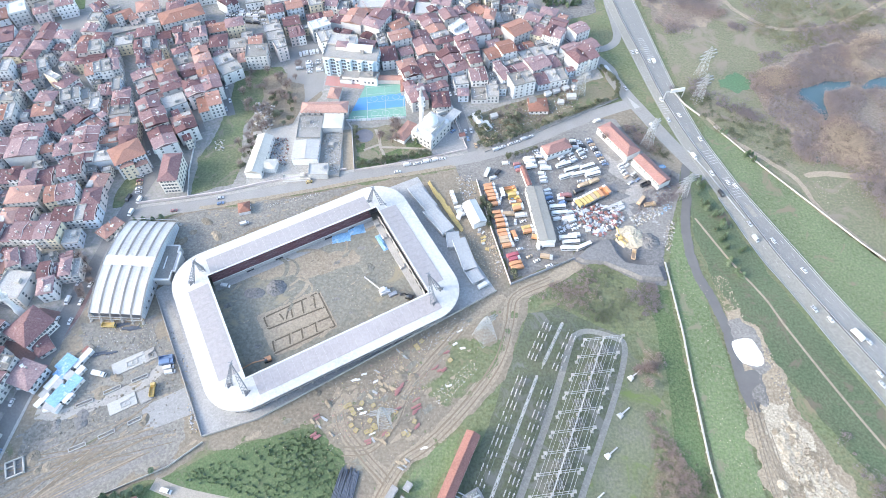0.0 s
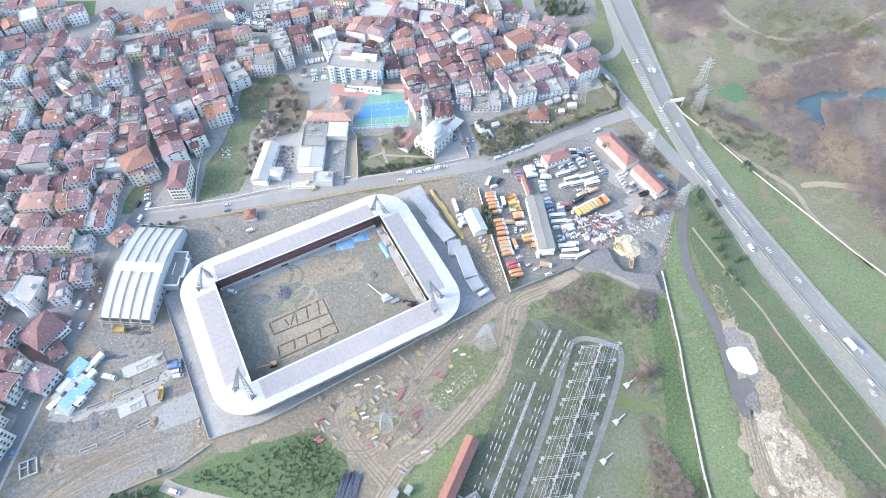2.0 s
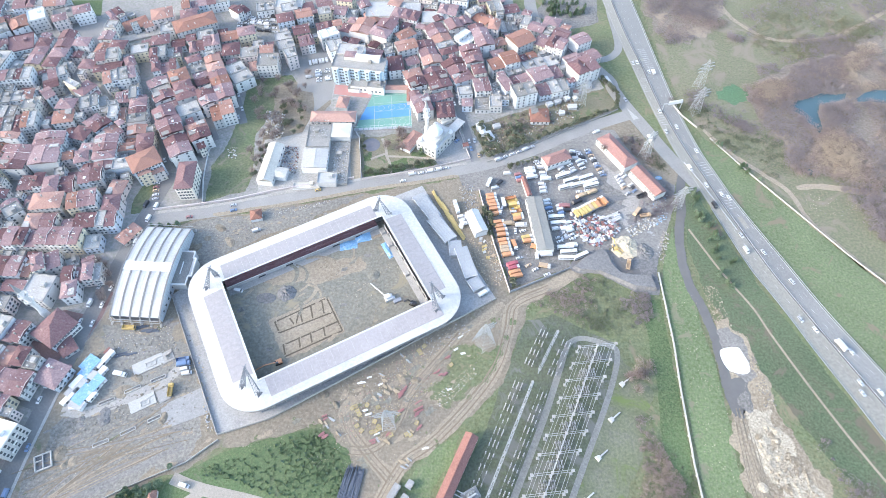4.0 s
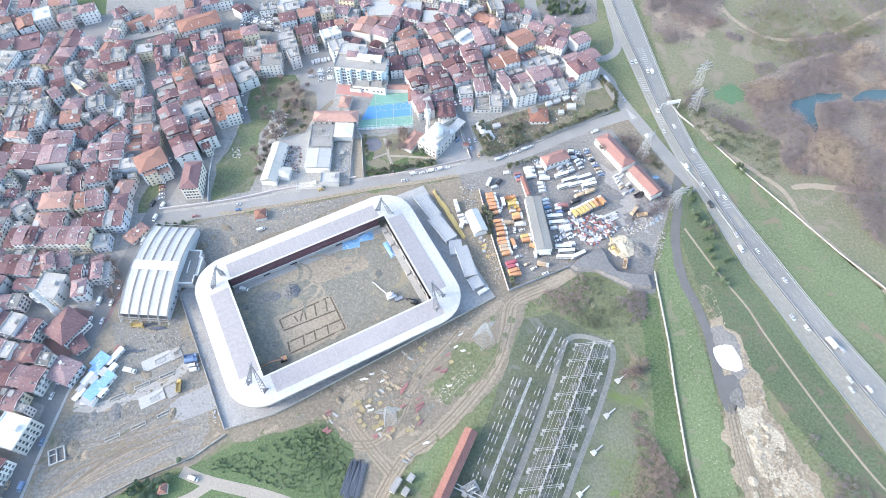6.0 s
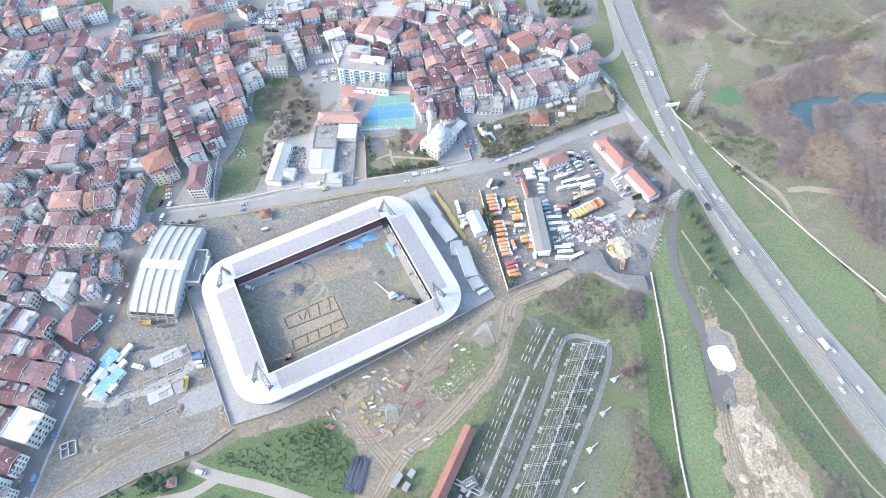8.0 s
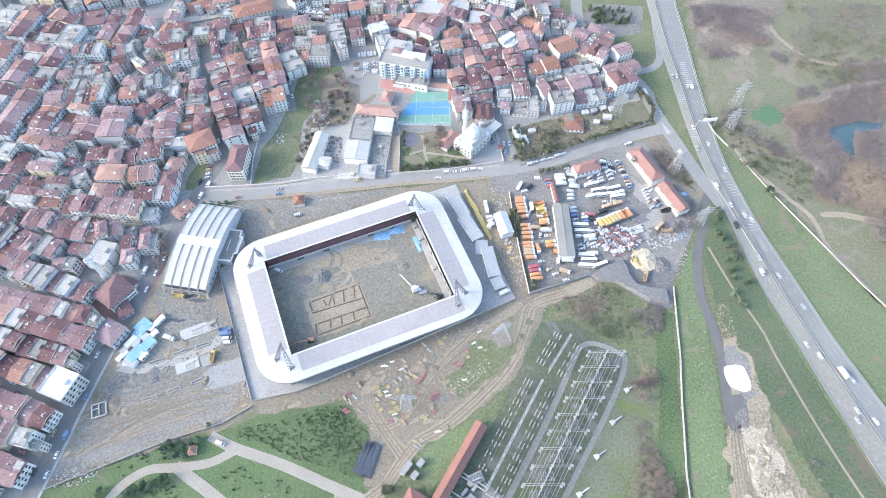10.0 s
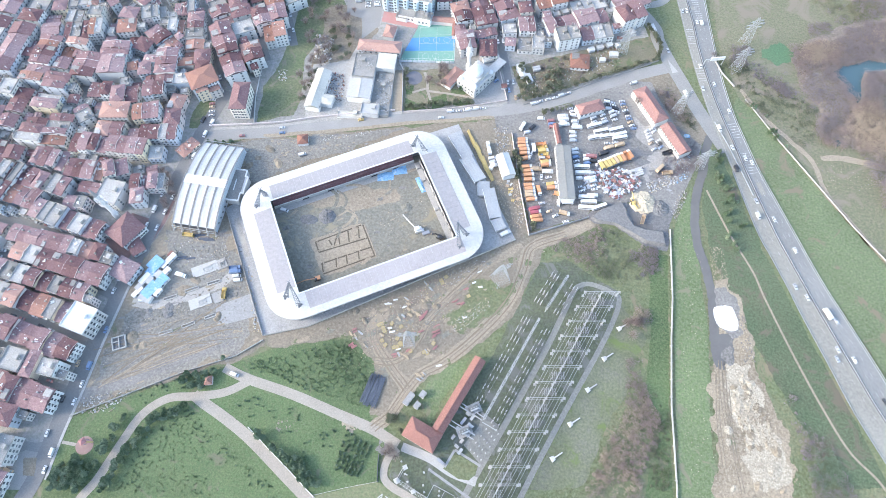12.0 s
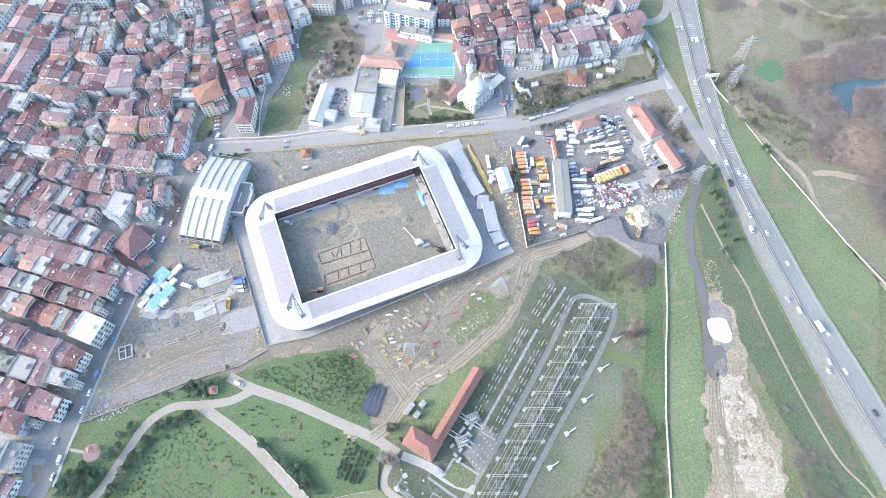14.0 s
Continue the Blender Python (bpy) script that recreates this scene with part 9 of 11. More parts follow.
HT = 62
for p, a, w, d, rm in (((-201.5, 127.6), HT, 9, 8, TARP), ((-202.4, 122.2), HT - 90, 7, 6, TARP), ((-199.4, 109.8), HT, 11, 7, TARP), ((-194.4, 116.4), HT, 9, 6, TARP), ((-194.4, 130.9), HT, 12, 3, WHITE), ((-194.0, 122.5), HT, 8, 3, WHITE),
                       ((-205.7, 117.0), HT, 8, 3, WHITE), ((-206.8, 112.5), HT, 8, 3, GREYROOF), ((-207.3, 107.3), HT, 8, 3, WHITE), ((-200.9, 104.2), HT - 80, 8, 5, GREYROOF), ((-195.0, 109.2), HT, 6, 4, WHITE), ((-194.0, 135.5), HT, 4, 3, BRICK),
                       ((-202.3, 116.2), HT, 5, 4, GREYROOF), ((-197.7, 120.8), HT, 5, 4, GREYROOF), ((-24.2, 62.0), 60, 8, 3.2, SLAB), ((-18.8, 58.9), 60, 4, 3, SLAB), ((-16.3, 65.7), 60, 4, 3, SLAB), ((10.4, 229.8), 70, 5, 2.6, WHITE)):
    hut(p, a, w, d, rnd.uniform(2.4, 3.2), rm, "white site hut with a blue sheeted roof" if rm is TARP else "pale container hut with a flat roof")


def slab(a, b, w, h, label, material=CONC, rim=True):
    mid, length, turn = oriented(a, b)
    t = thing("foundation", label, "foundation", pose(*mid, 0, 0, 0, math.degrees(turn)))
    part("slab", Shape().box(0, 0, -0.1, length, w, 0.36 + 0.17 * h), material, t)
    if rim:
        for x, y, ww, dd in ((0.1, -0.28, 0.34, 0.06), (0.1, 0.12, 0.34, 0.06), (-0.06, -0.08, 0.02, 0.46), (0.26, -0.08, 0.02, 0.46), (0.1, -0.08, 0.015, 0.4), (0.36, 0.2, 0.2, 0.06)):
            part("upstand", Shape().box(x * length, y * w, 0.4, ww * length, dd * w, 0.5), material, t)


CASTCONC = mat("cast_concrete", (0.40, 0.39, 0.37), (0.34, 0.33, 0.315), scale=0.4, fine=1.2, grain=0.12)
slab((-177.0, 124.6), (-162.2, 132.9), 7.5, 1.4, "pale concrete foundation with upstand walls", CASTCONC)
slab((-163.0, 131.6), (-157.1, 135.6), 7.0, 1.2, "pale concrete foundation with upstand walls", DIRTYCONC)
slab((-172.2, 102.7), (-160.0, 109.7), 7.0, 1.4, "pale concrete foundation with upstand walls", CASTCONC)
slab((-158.4, 109.1), (-153.3, 112.5), 7.5, 0.6, "blue-grey cast concrete floor slab", SLAB, False)
lay("slab_yard", patch([(-155.5, 104.4), (-135.4, 115.9), (-127.9, 101.4), (-150.4, 91.8)], 0.2, wob=0.3), SLAB, "wide grey screed slab on the building site", "pavement")
for a, b in (((-189.8, 104.8), (-182.3, 108.5)), ((-177.7, 111.8), (-170.2, 115.9)), ((-164.9, 118.5), (-157.6, 122.2)), ((-160.1, 95.9), (-154.0, 99.3)), ((-172.7, 88.7), (-165.8, 92.5)), ((-185.4, 82.3), (-178.1, 85.8))):
    mid, length, turn = oriented(a, b)
    t = thing("footing", "narrow cast strip footing in the earth", "foundation", pose(*mid, 0, 0, 0, math.degrees(turn)), "strip footings")
    for x, y, ww, dd in ((0, -0.9, length, 0.35), (0, 0.9, length, 0.35), (-length / 2, 0, 0.35, 2.1), (length / 2, 0, 0.35, 2.1)):
        part("side", Shape().box(x, y, -0.1, ww, dd, 0.8), CASTCONC, t)
    part("floor", Shape().box(0, 0, -0.1, length, 1.6, 0.25), COAL, t)
t = thing("chamber", "square concrete chamber standing open in the earth", "foundation", pose(*(-208.3, 73.9), 0, 0, 0, 25))
for x, y, ww, dd in ((0, -4, 8.5, 0.6), (0, 4, 8.5, 0.6), (-4, 0, 0.6, 8), (4, 0, 0.6, 8), (0, 0, 0.4, 8), (-2, 1, 4, 0.4)):
    part("wall", Shape().box(x, y, -0.1, ww, dd, 1.4), CASTCONC, t)
part("floor", Shape().box(0, 0, 0, 8, 8, 0.2), COAL, t)


def stack(at, turn, w, d, h, material, name, label, n=4, bars=False):
    t = thing(name, label, "stack", pose(at[0], at[1], at[2] if len(at) > 2 else 0.08, 0, 0, turn), "building material")
    for k in range(n):
        part("layer", Shape().box(rnd.uniform(-0.1, 0.1) * w, (k - (n - 1) / 2) * d / n, 0, w, d / n * 0.85, h * rnd.uniform(0.7, 1.1)), material, t)


LUMBER = mat("timber", (0.42, 0.34, 0.24), (0.34, 0.27, 0.19), scale=0.6, fine=3.0)
YELLOWFRAME = mat("dusty_yellow_steel", (0.43, 0.345, 0.16), (0.36, 0.30, 0.17), scale=0.5)
BARS = mat("blue_grey_pipe", (0.10, 0.115, 0.145), (0.075, 0.085, 0.11), rough=0.5)
YLW = (YELLOWFRAME, "formwork_stack", "yellow formwork frames lying on the earth")
RDS = (MATS_RED, "formwork_stack", "red formwork beams lying on the earth")
WTS = (WALLS[2], "block_stack", "white sheets and blocks on the earth")
TMB = (LUMBER, "timber_stack", "stack of weathered timber on the ground")
BRS = (BARS, "pipe_stack", "dark bundles of reinforcement bars")
for spec, turn, pts in ((RDS, 35, ((-23.4, 114.4), (-22.3, 117.0), (-23.9, 112.4), (-22.3, 105.5), (-13.8, 108.8), (-14.8, 104.4), (-15.3, 101.9), (-13.0, 105.7), (-2.4, 126.6), (-0.5, 126.0), (1.5, 126.0), (-4.3, 127.2), (3.2, 135.5), (-12.6, 95.2), (-64.9, 99.6), (-62.4, 89.4), (-64.4, 91.1), (-36.9, 87.5), (-29.9, 91.2))),
                        (WTS, 20, ((-42.5, 103.8), (-40.6, 102.6), (-45.3, 120.4), (-41.4, 122.1), (-47.2, 120.1), (-36.9, 119.3), (6.4, 140.4), (9.0, 148.9), (11.6, 139.8), (-7.4, 85.2), (-9.7, 83.4), (-34.1, 91.2), (2.9, 116.2))),
                        (TMB, -42, ((-35.5, 125.2), (-33.9, 120.6), (-38.2, 110.8), (-35.8, 112.2), (-32.2, 114.8), (-29.8, 116.8), (-26.6, 116.2), (-32.4, 118.1), (-25.2, 124.1), (-20.9, 126.2), (-23.4, 137.0), (-20.7, 134.3), (-62.6, 96.0), (-65.7, 96.5), (-59.8, 98.5), (-55.9, 91.3), (-34.0, 88.8), (-30.3, 88.3), (-46.3, 98.2), (-17.3, 93.3), (-20.9, 77.0), (-19.2, 75.2), (-17.4, 79.0))),
                        (BRS, 15, ((-182.8, 152.5), (-179.9, 152.0), (-176.7, 150.7), (-173.4, 150.3), (-181.4, 135.0), (-187.0, 134.3)))):
    for p in pts:
        for j in range(2 if spec is not WTS else 1):
            sp = spec if spec is not TMB or rnd.random() < 0.55 else (GALV, "steel_stack", "grey scaffold tubes lying on the earth")
            stack((p[0] + rnd.uniform(-1.2, 1.2), p[1] + rnd.uniform(-1.2, 1.2)), turn + rnd.uniform(-14, 14), rnd.uniform(5, 8) if spec is BRS else rnd.uniform(2.2, 3.6), rnd.uniform(0.7, 1.3), rnd.uniform(0.3, 0.8), *sp, 2)
# hollow yellow formwork tables
for p in ((-49.4, 104.9), (-47.8, 106.8), (-45.4, 101.9), (-46.0, 95.1), (-43.4, 93.4), (-38.5, 92.3), (-37.1, 98.4), (-35.1, 95.4), (-33.8, 94.2), (-35.9, 105.8), (-23.9, 102.3), (-13.9, 97.6), (-11.3, 142.9), (-14.4, 140.0), (-13.1, 137.9), (3.9, 131.4), (-17.2, 90.9), (-19.1, 92.1), (-27.5, 91.3), (-41.6, 107.0), (-47.0, 103.4), (-36.2, 93.0)):
    t = thing("formwork_table", "dusty yellow steel formwork table lying on the earth", "formwork", pose(p[0] + rnd.uniform(-0.5, 0.5), p[1] + rnd.uniform(-0.5, 0.5), 0.1, 0, 0, rnd.uniform(20, 70)), "building material")
    part("frame", Shape().box(0, -0.8, 0, 2.2, 0.4, 0.5).box(0, 0.8, 0, 2.2, 0.4, 0.5).box(-0.95, 0, 0, 0.4, 1.3, 0.5).box(0.95, 0, 0, 0.4, 1.3, 0.5), YELLOWFRAME, t)
    part("panel", Shape().box(0, 0, 0.02, 1.5, 1.2, 0.2), LUMBER, t)
# long dark pipes
t = thing("pipe_pile", "pile of long dark blue-grey plastic pipes on the lawn", "pile", pose(*(-46.5, 64.9), 0.05, 0, 0, 78), "building material")
for k in range(34):
    y, z = (k % 17 - 8) * 0.62, 0.3 + 0.5 * (k // 17)
    part("pipe", Shape().beam((-9 + rnd.uniform(-1.5, 1.5), y + rnd.uniform(-0.2, 0.2), z), (9 + rnd.uniform(-1.5, 1.5), y * 0.85 + rnd.uniform(-0.5, 0.5), z), 0.42), BARS, t)
# long yellow steel along the stadium road
for k in range(16):
    a = lerp2((-7.7, 254.4), (10.2, 222.8), k / 15)
    stack((a[0] + rnd.uniform(-1, 1), a[1]), -62 + rnd.uniform(-6, 6), rnd.uniform(7, 10), rnd.uniform(1.5, 3.0), rnd.uniform(0.5, 1.2), PAINTS["yellow"], "beam_stack", "long yellow steel beams stacked by the road", 3)
for k in range(14):
    a = lerp2((21.2, 220.9), (30.6, 202.4), rnd.random())
    stack((a[0] + rnd.uniform(-3, 3), a[1] + rnd.uniform(-2, 2)), rnd.uniform(0, 90), rnd.uniform(1.5, 3.5), rnd.uniform(1, 2), rnd.uniform(0.4, 1.0), rnd.choice((PAINTS["tan"], LUMBER, WALLS[1], PAINTS["yellow"], STEEL)), "scrap_stack", "mixed orange and pale scrap by the yard wall", 2)
# blue tarpaulins in the stadium
for p, w, d, a in (((-63.3, 212.9), 12, 7, 12), ((-54.6, 219.7), 11, 8, 15), ((-37.6, 209.4), 4.0, 13, 30)):
    s = Shape()
    nx, ny = 12, 8
    vs = [((i / nx - 0.5) * w * (1 + 0.1 * noise.noise(Vector((j, p[0], 0)))), (j / ny - 0.5) * d, 0.5 + 1.3 * max(0, 1 - (2 * i / nx - 1) ** 2) * max(0, 1 - (2 * j / ny - 1) ** 2) * (0.7 + 0.6 * noise.noise(Vector((i * 0.8, j * 0.8, p[1]))))) for j in range(ny + 1) for i in range(nx + 1)]
    s.add(vs, [(j * (nx + 1) + i, j * (nx + 1) + i + 1, (j + 1) * (nx + 1) + i + 1, (j + 1) * (nx + 1) + i) for j in range(ny) for i in range(nx)])
    tagged(part("tarpaulin", s, TARP, at=pose(*p, 0, 0, 0, a)), "crumpled bright blue tarpaulin over stacked material", "tarpaulin")
# concrete pump and excavator on the pitch
def excavator(at, turn, paint, label, boom):
    t = thing("excavator", label, "excavator", pose(at[0], at[1], 0.4, 0, 0, turn))
    for sg in (-1, 1):
        part("track", Shape().prism([(-1.9, sg * 1.2 - 0.3), (1.9, sg * 1.2 - 0.3), (1.9, sg * 1.2 + 0.3), (-1.9, sg * 1.2 + 0.3)], 0, 0.9), RUBBER, t)
    part("house", Shape().box(-0.6, 0, 1.0, 3.4, 2.6, 1.3, 0, 0.95), paint, t)
    part("cab", Shape().box(0.6, 0.8, 1.0, 1.5, 1.1, 1.9, 0, 0.9), GLASS, t)
    part("boom", Shape().beam((1.0, 0, 1.8), (1.0 + boom * 0.5, 0, 3.6), 0.55).beam((1.0 + boom * 0.5, 0, 3.6), (1.0 + boom, 0, 1.6), 0.45), paint, t)
    part("bucket", Shape().box(1.2 + boom, 0, 0.2, 1.0, 1.2, 1.4, 0, 0.7), DARKSTEEL, t)


excavator((-94.9, 130.9), 205, PAINTS["orange"], "orange tracked excavator with a long boom", 13)
excavator((109.7, 213.6), 100, PAINTS["yellow"], "yellow tracked excavator at the sand heap", 7)
excavator((-19.5, 170.4), 160, PAINTS["black"], "small dark tracked excavator beside the stand", 4)
t = thing("batching_plant", "white mobile concrete plant with a long conveyor", "machine", pose(*(-34.3, 173.7), 0.4, 0, 0, 28))
part("frame", Shape().box(0, 0, 0, 5, 3.6, 2.2).box(2.5, -1, 0, 2, 2, 1.4), WHITE, t)
part("hopper", Shape().box(-0.6, 0.6, 2.2, 2.8, 2.4, 1.3, 0, 1.2), WHITE, t)
part("conveyor", Shape().beam((-2, 2, 3.2), (-6, 15, 0.8), 0.7, 0.4), WALLS[1], t)
part("platform", Shape().box(4, -3.6, 0, 5, 2.4, 1.2), STEEL, t)
for i in range(20):
    f, e = rnd.random(), rnd.random()
    p = lerp2(lerp2((161.6, 95.0), (182.9, 94.3), f), lerp2((164.6, 33.0), (198.4, 37.4), f), e)
    heap("spoil_mound", p, rnd.uniform(2.0, 4.5), rnd.uniform(0.3, 0.9), rnd.choice((ROCK, SPOIL, SPOIL)), "low pale mound of tipped rubble", n=14, squash=rnd.uniform(0.5, 1), turn=rnd.uniform(0, 180))
for i in range(16):
    f, e = rnd.random(), rnd.random()
    p = lerp2(lerp2((168.2, 101.1), (180.2, 102.6), f), lerp2((172.2, 66.4), (183.9, 69.5), f), e)
    heap("rubble_mound", p, rnd.uniform(1.5, 4.0), rnd.uniform(0.4, 1.0), ROCK, "cream mound of tipped broken stone", n=12, squash=rnd.uniform(0.5, 1), turn=rnd.uniform(0, 180))
for q, m in (((-201.8, 81.7), EARTH), ((-193.0, 94.0), YARD), ((-181.6, 110.9), EARTH), ((-184.1, 95.2), COAL), ((-174.2, 117.7), EARTH), ((-194.7, 71.6), TRACK), ((-149.0, 221.9), EARTH), ((-139.2, 215.9), TRACK), ((-157.3, 213.6), EARTH), ((-150.0, 99.4), EARTH), ((-62.1, 110.4), EARTH), ((-20.1, 123.3), EARTH), ((13.0, 159.4), EARTH)):
    for j in range(2):
        heap("earth_mound", (q[0] + rnd.uniform(-5, 5), q[1] + rnd.uniform(-4, 4)), rnd.uniform(2, 5), rnd.uniform(0.5, 1.4), m, "low mound of dug earth on the site", n=16, squash=rnd.uniform(0.5, 1), turn=rnd.uniform(0, 180))
# sand heap in the gravel tip
heap("sand_mound", (116.7, 214.5), 9.5, 3.4, SAND, "pale sand mound on the dark tip")
heap("gravel_mound", (127.9, 211.5), 7, 2.5, COAL, "dark gravel mound on the tip")

shed([(-149.0, 59.7), (-144.0, 61.0), (-142.8, 55.6), (-147.8, 54.7)], 2.8, 2.2, TILE_O, WALLS[3], "park_hut", "small park hut with a steep orange roof", kind="hip")
lay("playground", Shape().lathe(*(-207.4, 12.7), [(5.2, -0.1), (5.1, 0.1)], 28), mat("faded_red_rubber", (0.26, 0.165, 0.15), (0.30, 0.22, 0.205), scale=0.3, fine=1.0), "round reddish playground surface", "court")
road("path_play", [(-221.0, 12.9), (-212.5, 12.4)], 1.8, 0.09, PATHM, "short pale path to the playground", "path")
lay("parking_lot", patch([(-249.1, 0.8), (-239.9, 5.8), (-229.4, 5.5), (-228.7, -8.4), (-229.7, -14.0), (-247.4, -16.2)], 0.07, wob=0.4), STREET, "grey open parking lot", "road")
lay("parking_island", patch([(-240.0, 2.0), (-231.8, 3.0), (-230.0, -7.0), (-236.4, -7.8)], 0.12, wob=1.0, step=2), EARTH, "bare earth island in the parking lot")
t = thing("climbing_frame", "coloured climbing frame on the playground", "playground", pose(*(-207.8, 14.6), 0.1))
for k, (x, y) in enumerate(((-1.5, -1.5), (1.5, -1.5), (1.5, 1.5), (-1.5, 1.5))):
    part("post", Shape().box(x, y, 0, 0.2, 0.2, 3.0), PAINTS["blue"], t)
part("roof", Shape().lathe(0, 0, [(2.6, 2.9), (0.1, 4.2)], 4), MATS_RED, t)
part("slide", Shape().beam((1.5, 0, 1.8), (5.0, 0.5, 0.2), 0.9, 0.15), PAINTS["yellow"], t)
for pk, (a, b, w) in enumerate((((-48.7, 308.9), (-44.1, 291.3), 2.0), ((-44.1, 291.3), (-7.9, 288.9), 1.8), ((-44.1, 291.3), (-39.8, 275.4), 1.8), ((-55.4, 288.3), (-44.4, 294.0), 1.8))):
    road("path_beds", [a, tuple((Vector(a) + Vector(b)) / 2 + Vector((0.8, 0.5))), b], w, 0.14 + 0.006 * pk, PATHM, "pale curved park path", "path")

# ---- loose stuff ----
def scatter(q, n, size, material, name, label, category, tall=0.6, z=0.0, seed=1):
    """Many broken pieces spread over a four-cornered plot, as one object."""
    r, s = random.Random(seed), Shape()
    for _ in range(n):
        f, e = r.random(), r.random()
        p = lerp2(lerp2(q[0], q[1], f), lerp2(q[3], q[2], f), e)
        k = size * r.uniform(0.4, 1.5)
        s.now = r.randrange(len(material)) if isinstance(material, list) else 0
        s.box(p[0], p[1], z - 0.05, k, k * r.uniform(0.5, 1.1), k * tall * r.uniform(0.5, 1.3), r.uniform(0, 3.1), r.uniform(0.5, 0.85))
    return tagged(part(name, s, material), label, category, "", "stuff")


scatter([(157.3, 101.4), (184.6, 94.5), (203.5, 40.4), (161.5, 35.1)], 700, 0.55, [ROCK, SPOIL, SPOIL], "rubble", "broken cream rubble over churned earth", "rubble", seed=2)
scatter([(167.3, 88.9), (182.6, 90.8), (194.3, 59.6), (174.7, 57.2)], 420, 0.9, [ROCK, SPOIL], "rubble_blocks", "pale broken slabs of stone", "rubble", 0.45, seed=3)
scatter([(174.5, 140.0), (179.9, 140.7), (184.1, 108.3), (177.2, 107.5)], 300, 0.6, [ROCK, YARD, TRACK], "rubble_edge", "grey broken stones along the lane", "rubble", seed=4)
scatter([(159.3, 186.0), (168.7, 187.2), (172.3, 159.1), (162.1, 157.8)], 250, 0.5, [ROCK, TRACK], "rubble_lane", "pale broken stones along the lane", "rubble", seed=5)
scatter([(138.8, 191.9), (155.7, 189.8), (156.7, 34.4), (137.3, 31.9)], 260, 0.36, [ROCK, TRACK], "stones", "pale stones dotted over the grass bank", "stones", seed=6)
scatter([(-5.9, 111.8), (15.7, 131.7), (19.8, 126.4), (-1.5, 104.9)], 380, 0.5, [WALLS[1], ROCK, LUMBER, TRACK], "debris", "pale building debris beside the dirt track", "debris", seed=7)
scatter([(-59.5, 116.5), (-11.7, 144.1), (-4.8, 117.6), (-56.9, 81.7)], 700, 0.5, [DIRTYCONC, LUMBER, ROCK, PAINTS["red"], YELLOWFRAME, YARD, TRACK], "debris_site", "mixed building debris scattered on the earth", "debris", seed=8)
scatter([(25.5, 217.7), (29.5, 218.2), (37.5, 187.8), (32.1, 182.8)], 240, 0.6, [WALLS[1], PAINTS["tan"], ROCK, YARD, LUMBER], "debris_wall", "scattered scrap along the yard wall", "debris", seed=9)


def crushed(poly, n, name, label, seed, top=1.8):
    """Flattened car bodies thrown on one another, as one heap."""
    r, s = random.Random(seed), Shape()
    paints = [PAINTS["white"], PAINTS["silver"], WALLS[1], STEEL, BRICK, YARD, COAL, PAINTS["silver"], PAINTS["white"], BRICK, WALLS[3], DARKSTEEL, PAINTS["red"]]
    xs, ys = [p[0] for p in poly], [p[1] for p in poly]
    k = 0
    while k < n:
        x, y = r.uniform(min(xs), max(xs)), r.uniform(min(ys), max(ys))
        if not in_plot(x, y, poly):
            continue
        one, l, h = Shape(), r.uniform(1.2, 2.0), r.uniform(0.35, 0.75)
        l *= 0.85
        hull(one, [(-l, 0.0, 0), (l, 0.0, 0), (l, h * 0.5, 0), (l * 0.45, h * 0.7, 0.2), (l * 0.1, h, 0.9), (-l * 0.7, h, 0.9), (-l, h * 0.6, 0.1)], 0.8, 0.62)
        s.put(one, pose(x, y, r.uniform(0.05, top) * r.random(), r.uniform(-14, 14), r.uniform(-14, 14), r.uniform(0, 360)), r.randrange(len(paints)))
        k += 1
    return tagged(part(name, s, paints), label, "scrap", "", "stuff")


crushed([(87.0, 232.7), (98.9, 240.7), (112.3, 236.1), (115.9, 228.6), (97.7, 214.2), (90.2, 218.4)], 270, "crushed_cars", "heap of crushed white and red cars", 10)
crushed([(75.0, 233.0), (81.0, 234.0), (82.0, 221.0), (75.5, 220.0)], 30, "crushed_cars_small", "wrecked cars beside the depot shed", 18, 0.8)
for k, (p, w, d) in enumerate((((110.0, 238.6), 4.4, 3.0), ((114.0, 240.4), 4.2, 3.0), ((111.4, 235.6), 4.4, 2.8), ((115.2, 237.6), 4.0, 2.8), ((106.9, 237.2), 3.6, 2.6))):
    stack((*p, 0.1), 26, w, d, 1.7 + 0.2 * (k % 2), WALLS[1], "bale_stack", "pale lilac-grey pressed bales in a block", 3)
scatter([(118.5, 231.6), (136.6, 240.0), (140.2, 232.0), (122.3, 222.9)], 260, 0.8, [WALLS[1], ROCK, STEEL, YARD], "scrap_grey", "grey rubble and scrap", "scrap", seed=11)
scatter([(141.1, 255.8), (153.3, 259.7), (148.4, 237.7), (138.3, 231.8)], 240, 0.8, [WALLS[1], STEEL, YARD, TARP], "scrap_parts", "piled grey vehicle parts", "scrap", seed=12)
scatter([(135.6, 211.1), (144.0, 227.9), (147.9, 226.1), (139.1, 200.6)], 200, 0.6, [ROCK, WALLS[1], YARD], "rubble_yard", "pale rubble at the yard's edge", "rubble", seed=13)
scatter([(-162.7, 226.5), (-136.1, 238.3), (-129.1, 217.2), (-150.1, 209.8)], 260, 0.45, [YARD, ROCK, TRACK], "debris_north", "small debris on the bare earth", "debris", seed=14)
scatter([(-117.4, 240.1), (-79.3, 250.4), (-78.9, 248.0), (-116.5, 235.8)], 240, 0.4, [WALLS[1], ROCK, YARD], "debris_road", "small debris along the road", "debris", seed=15)
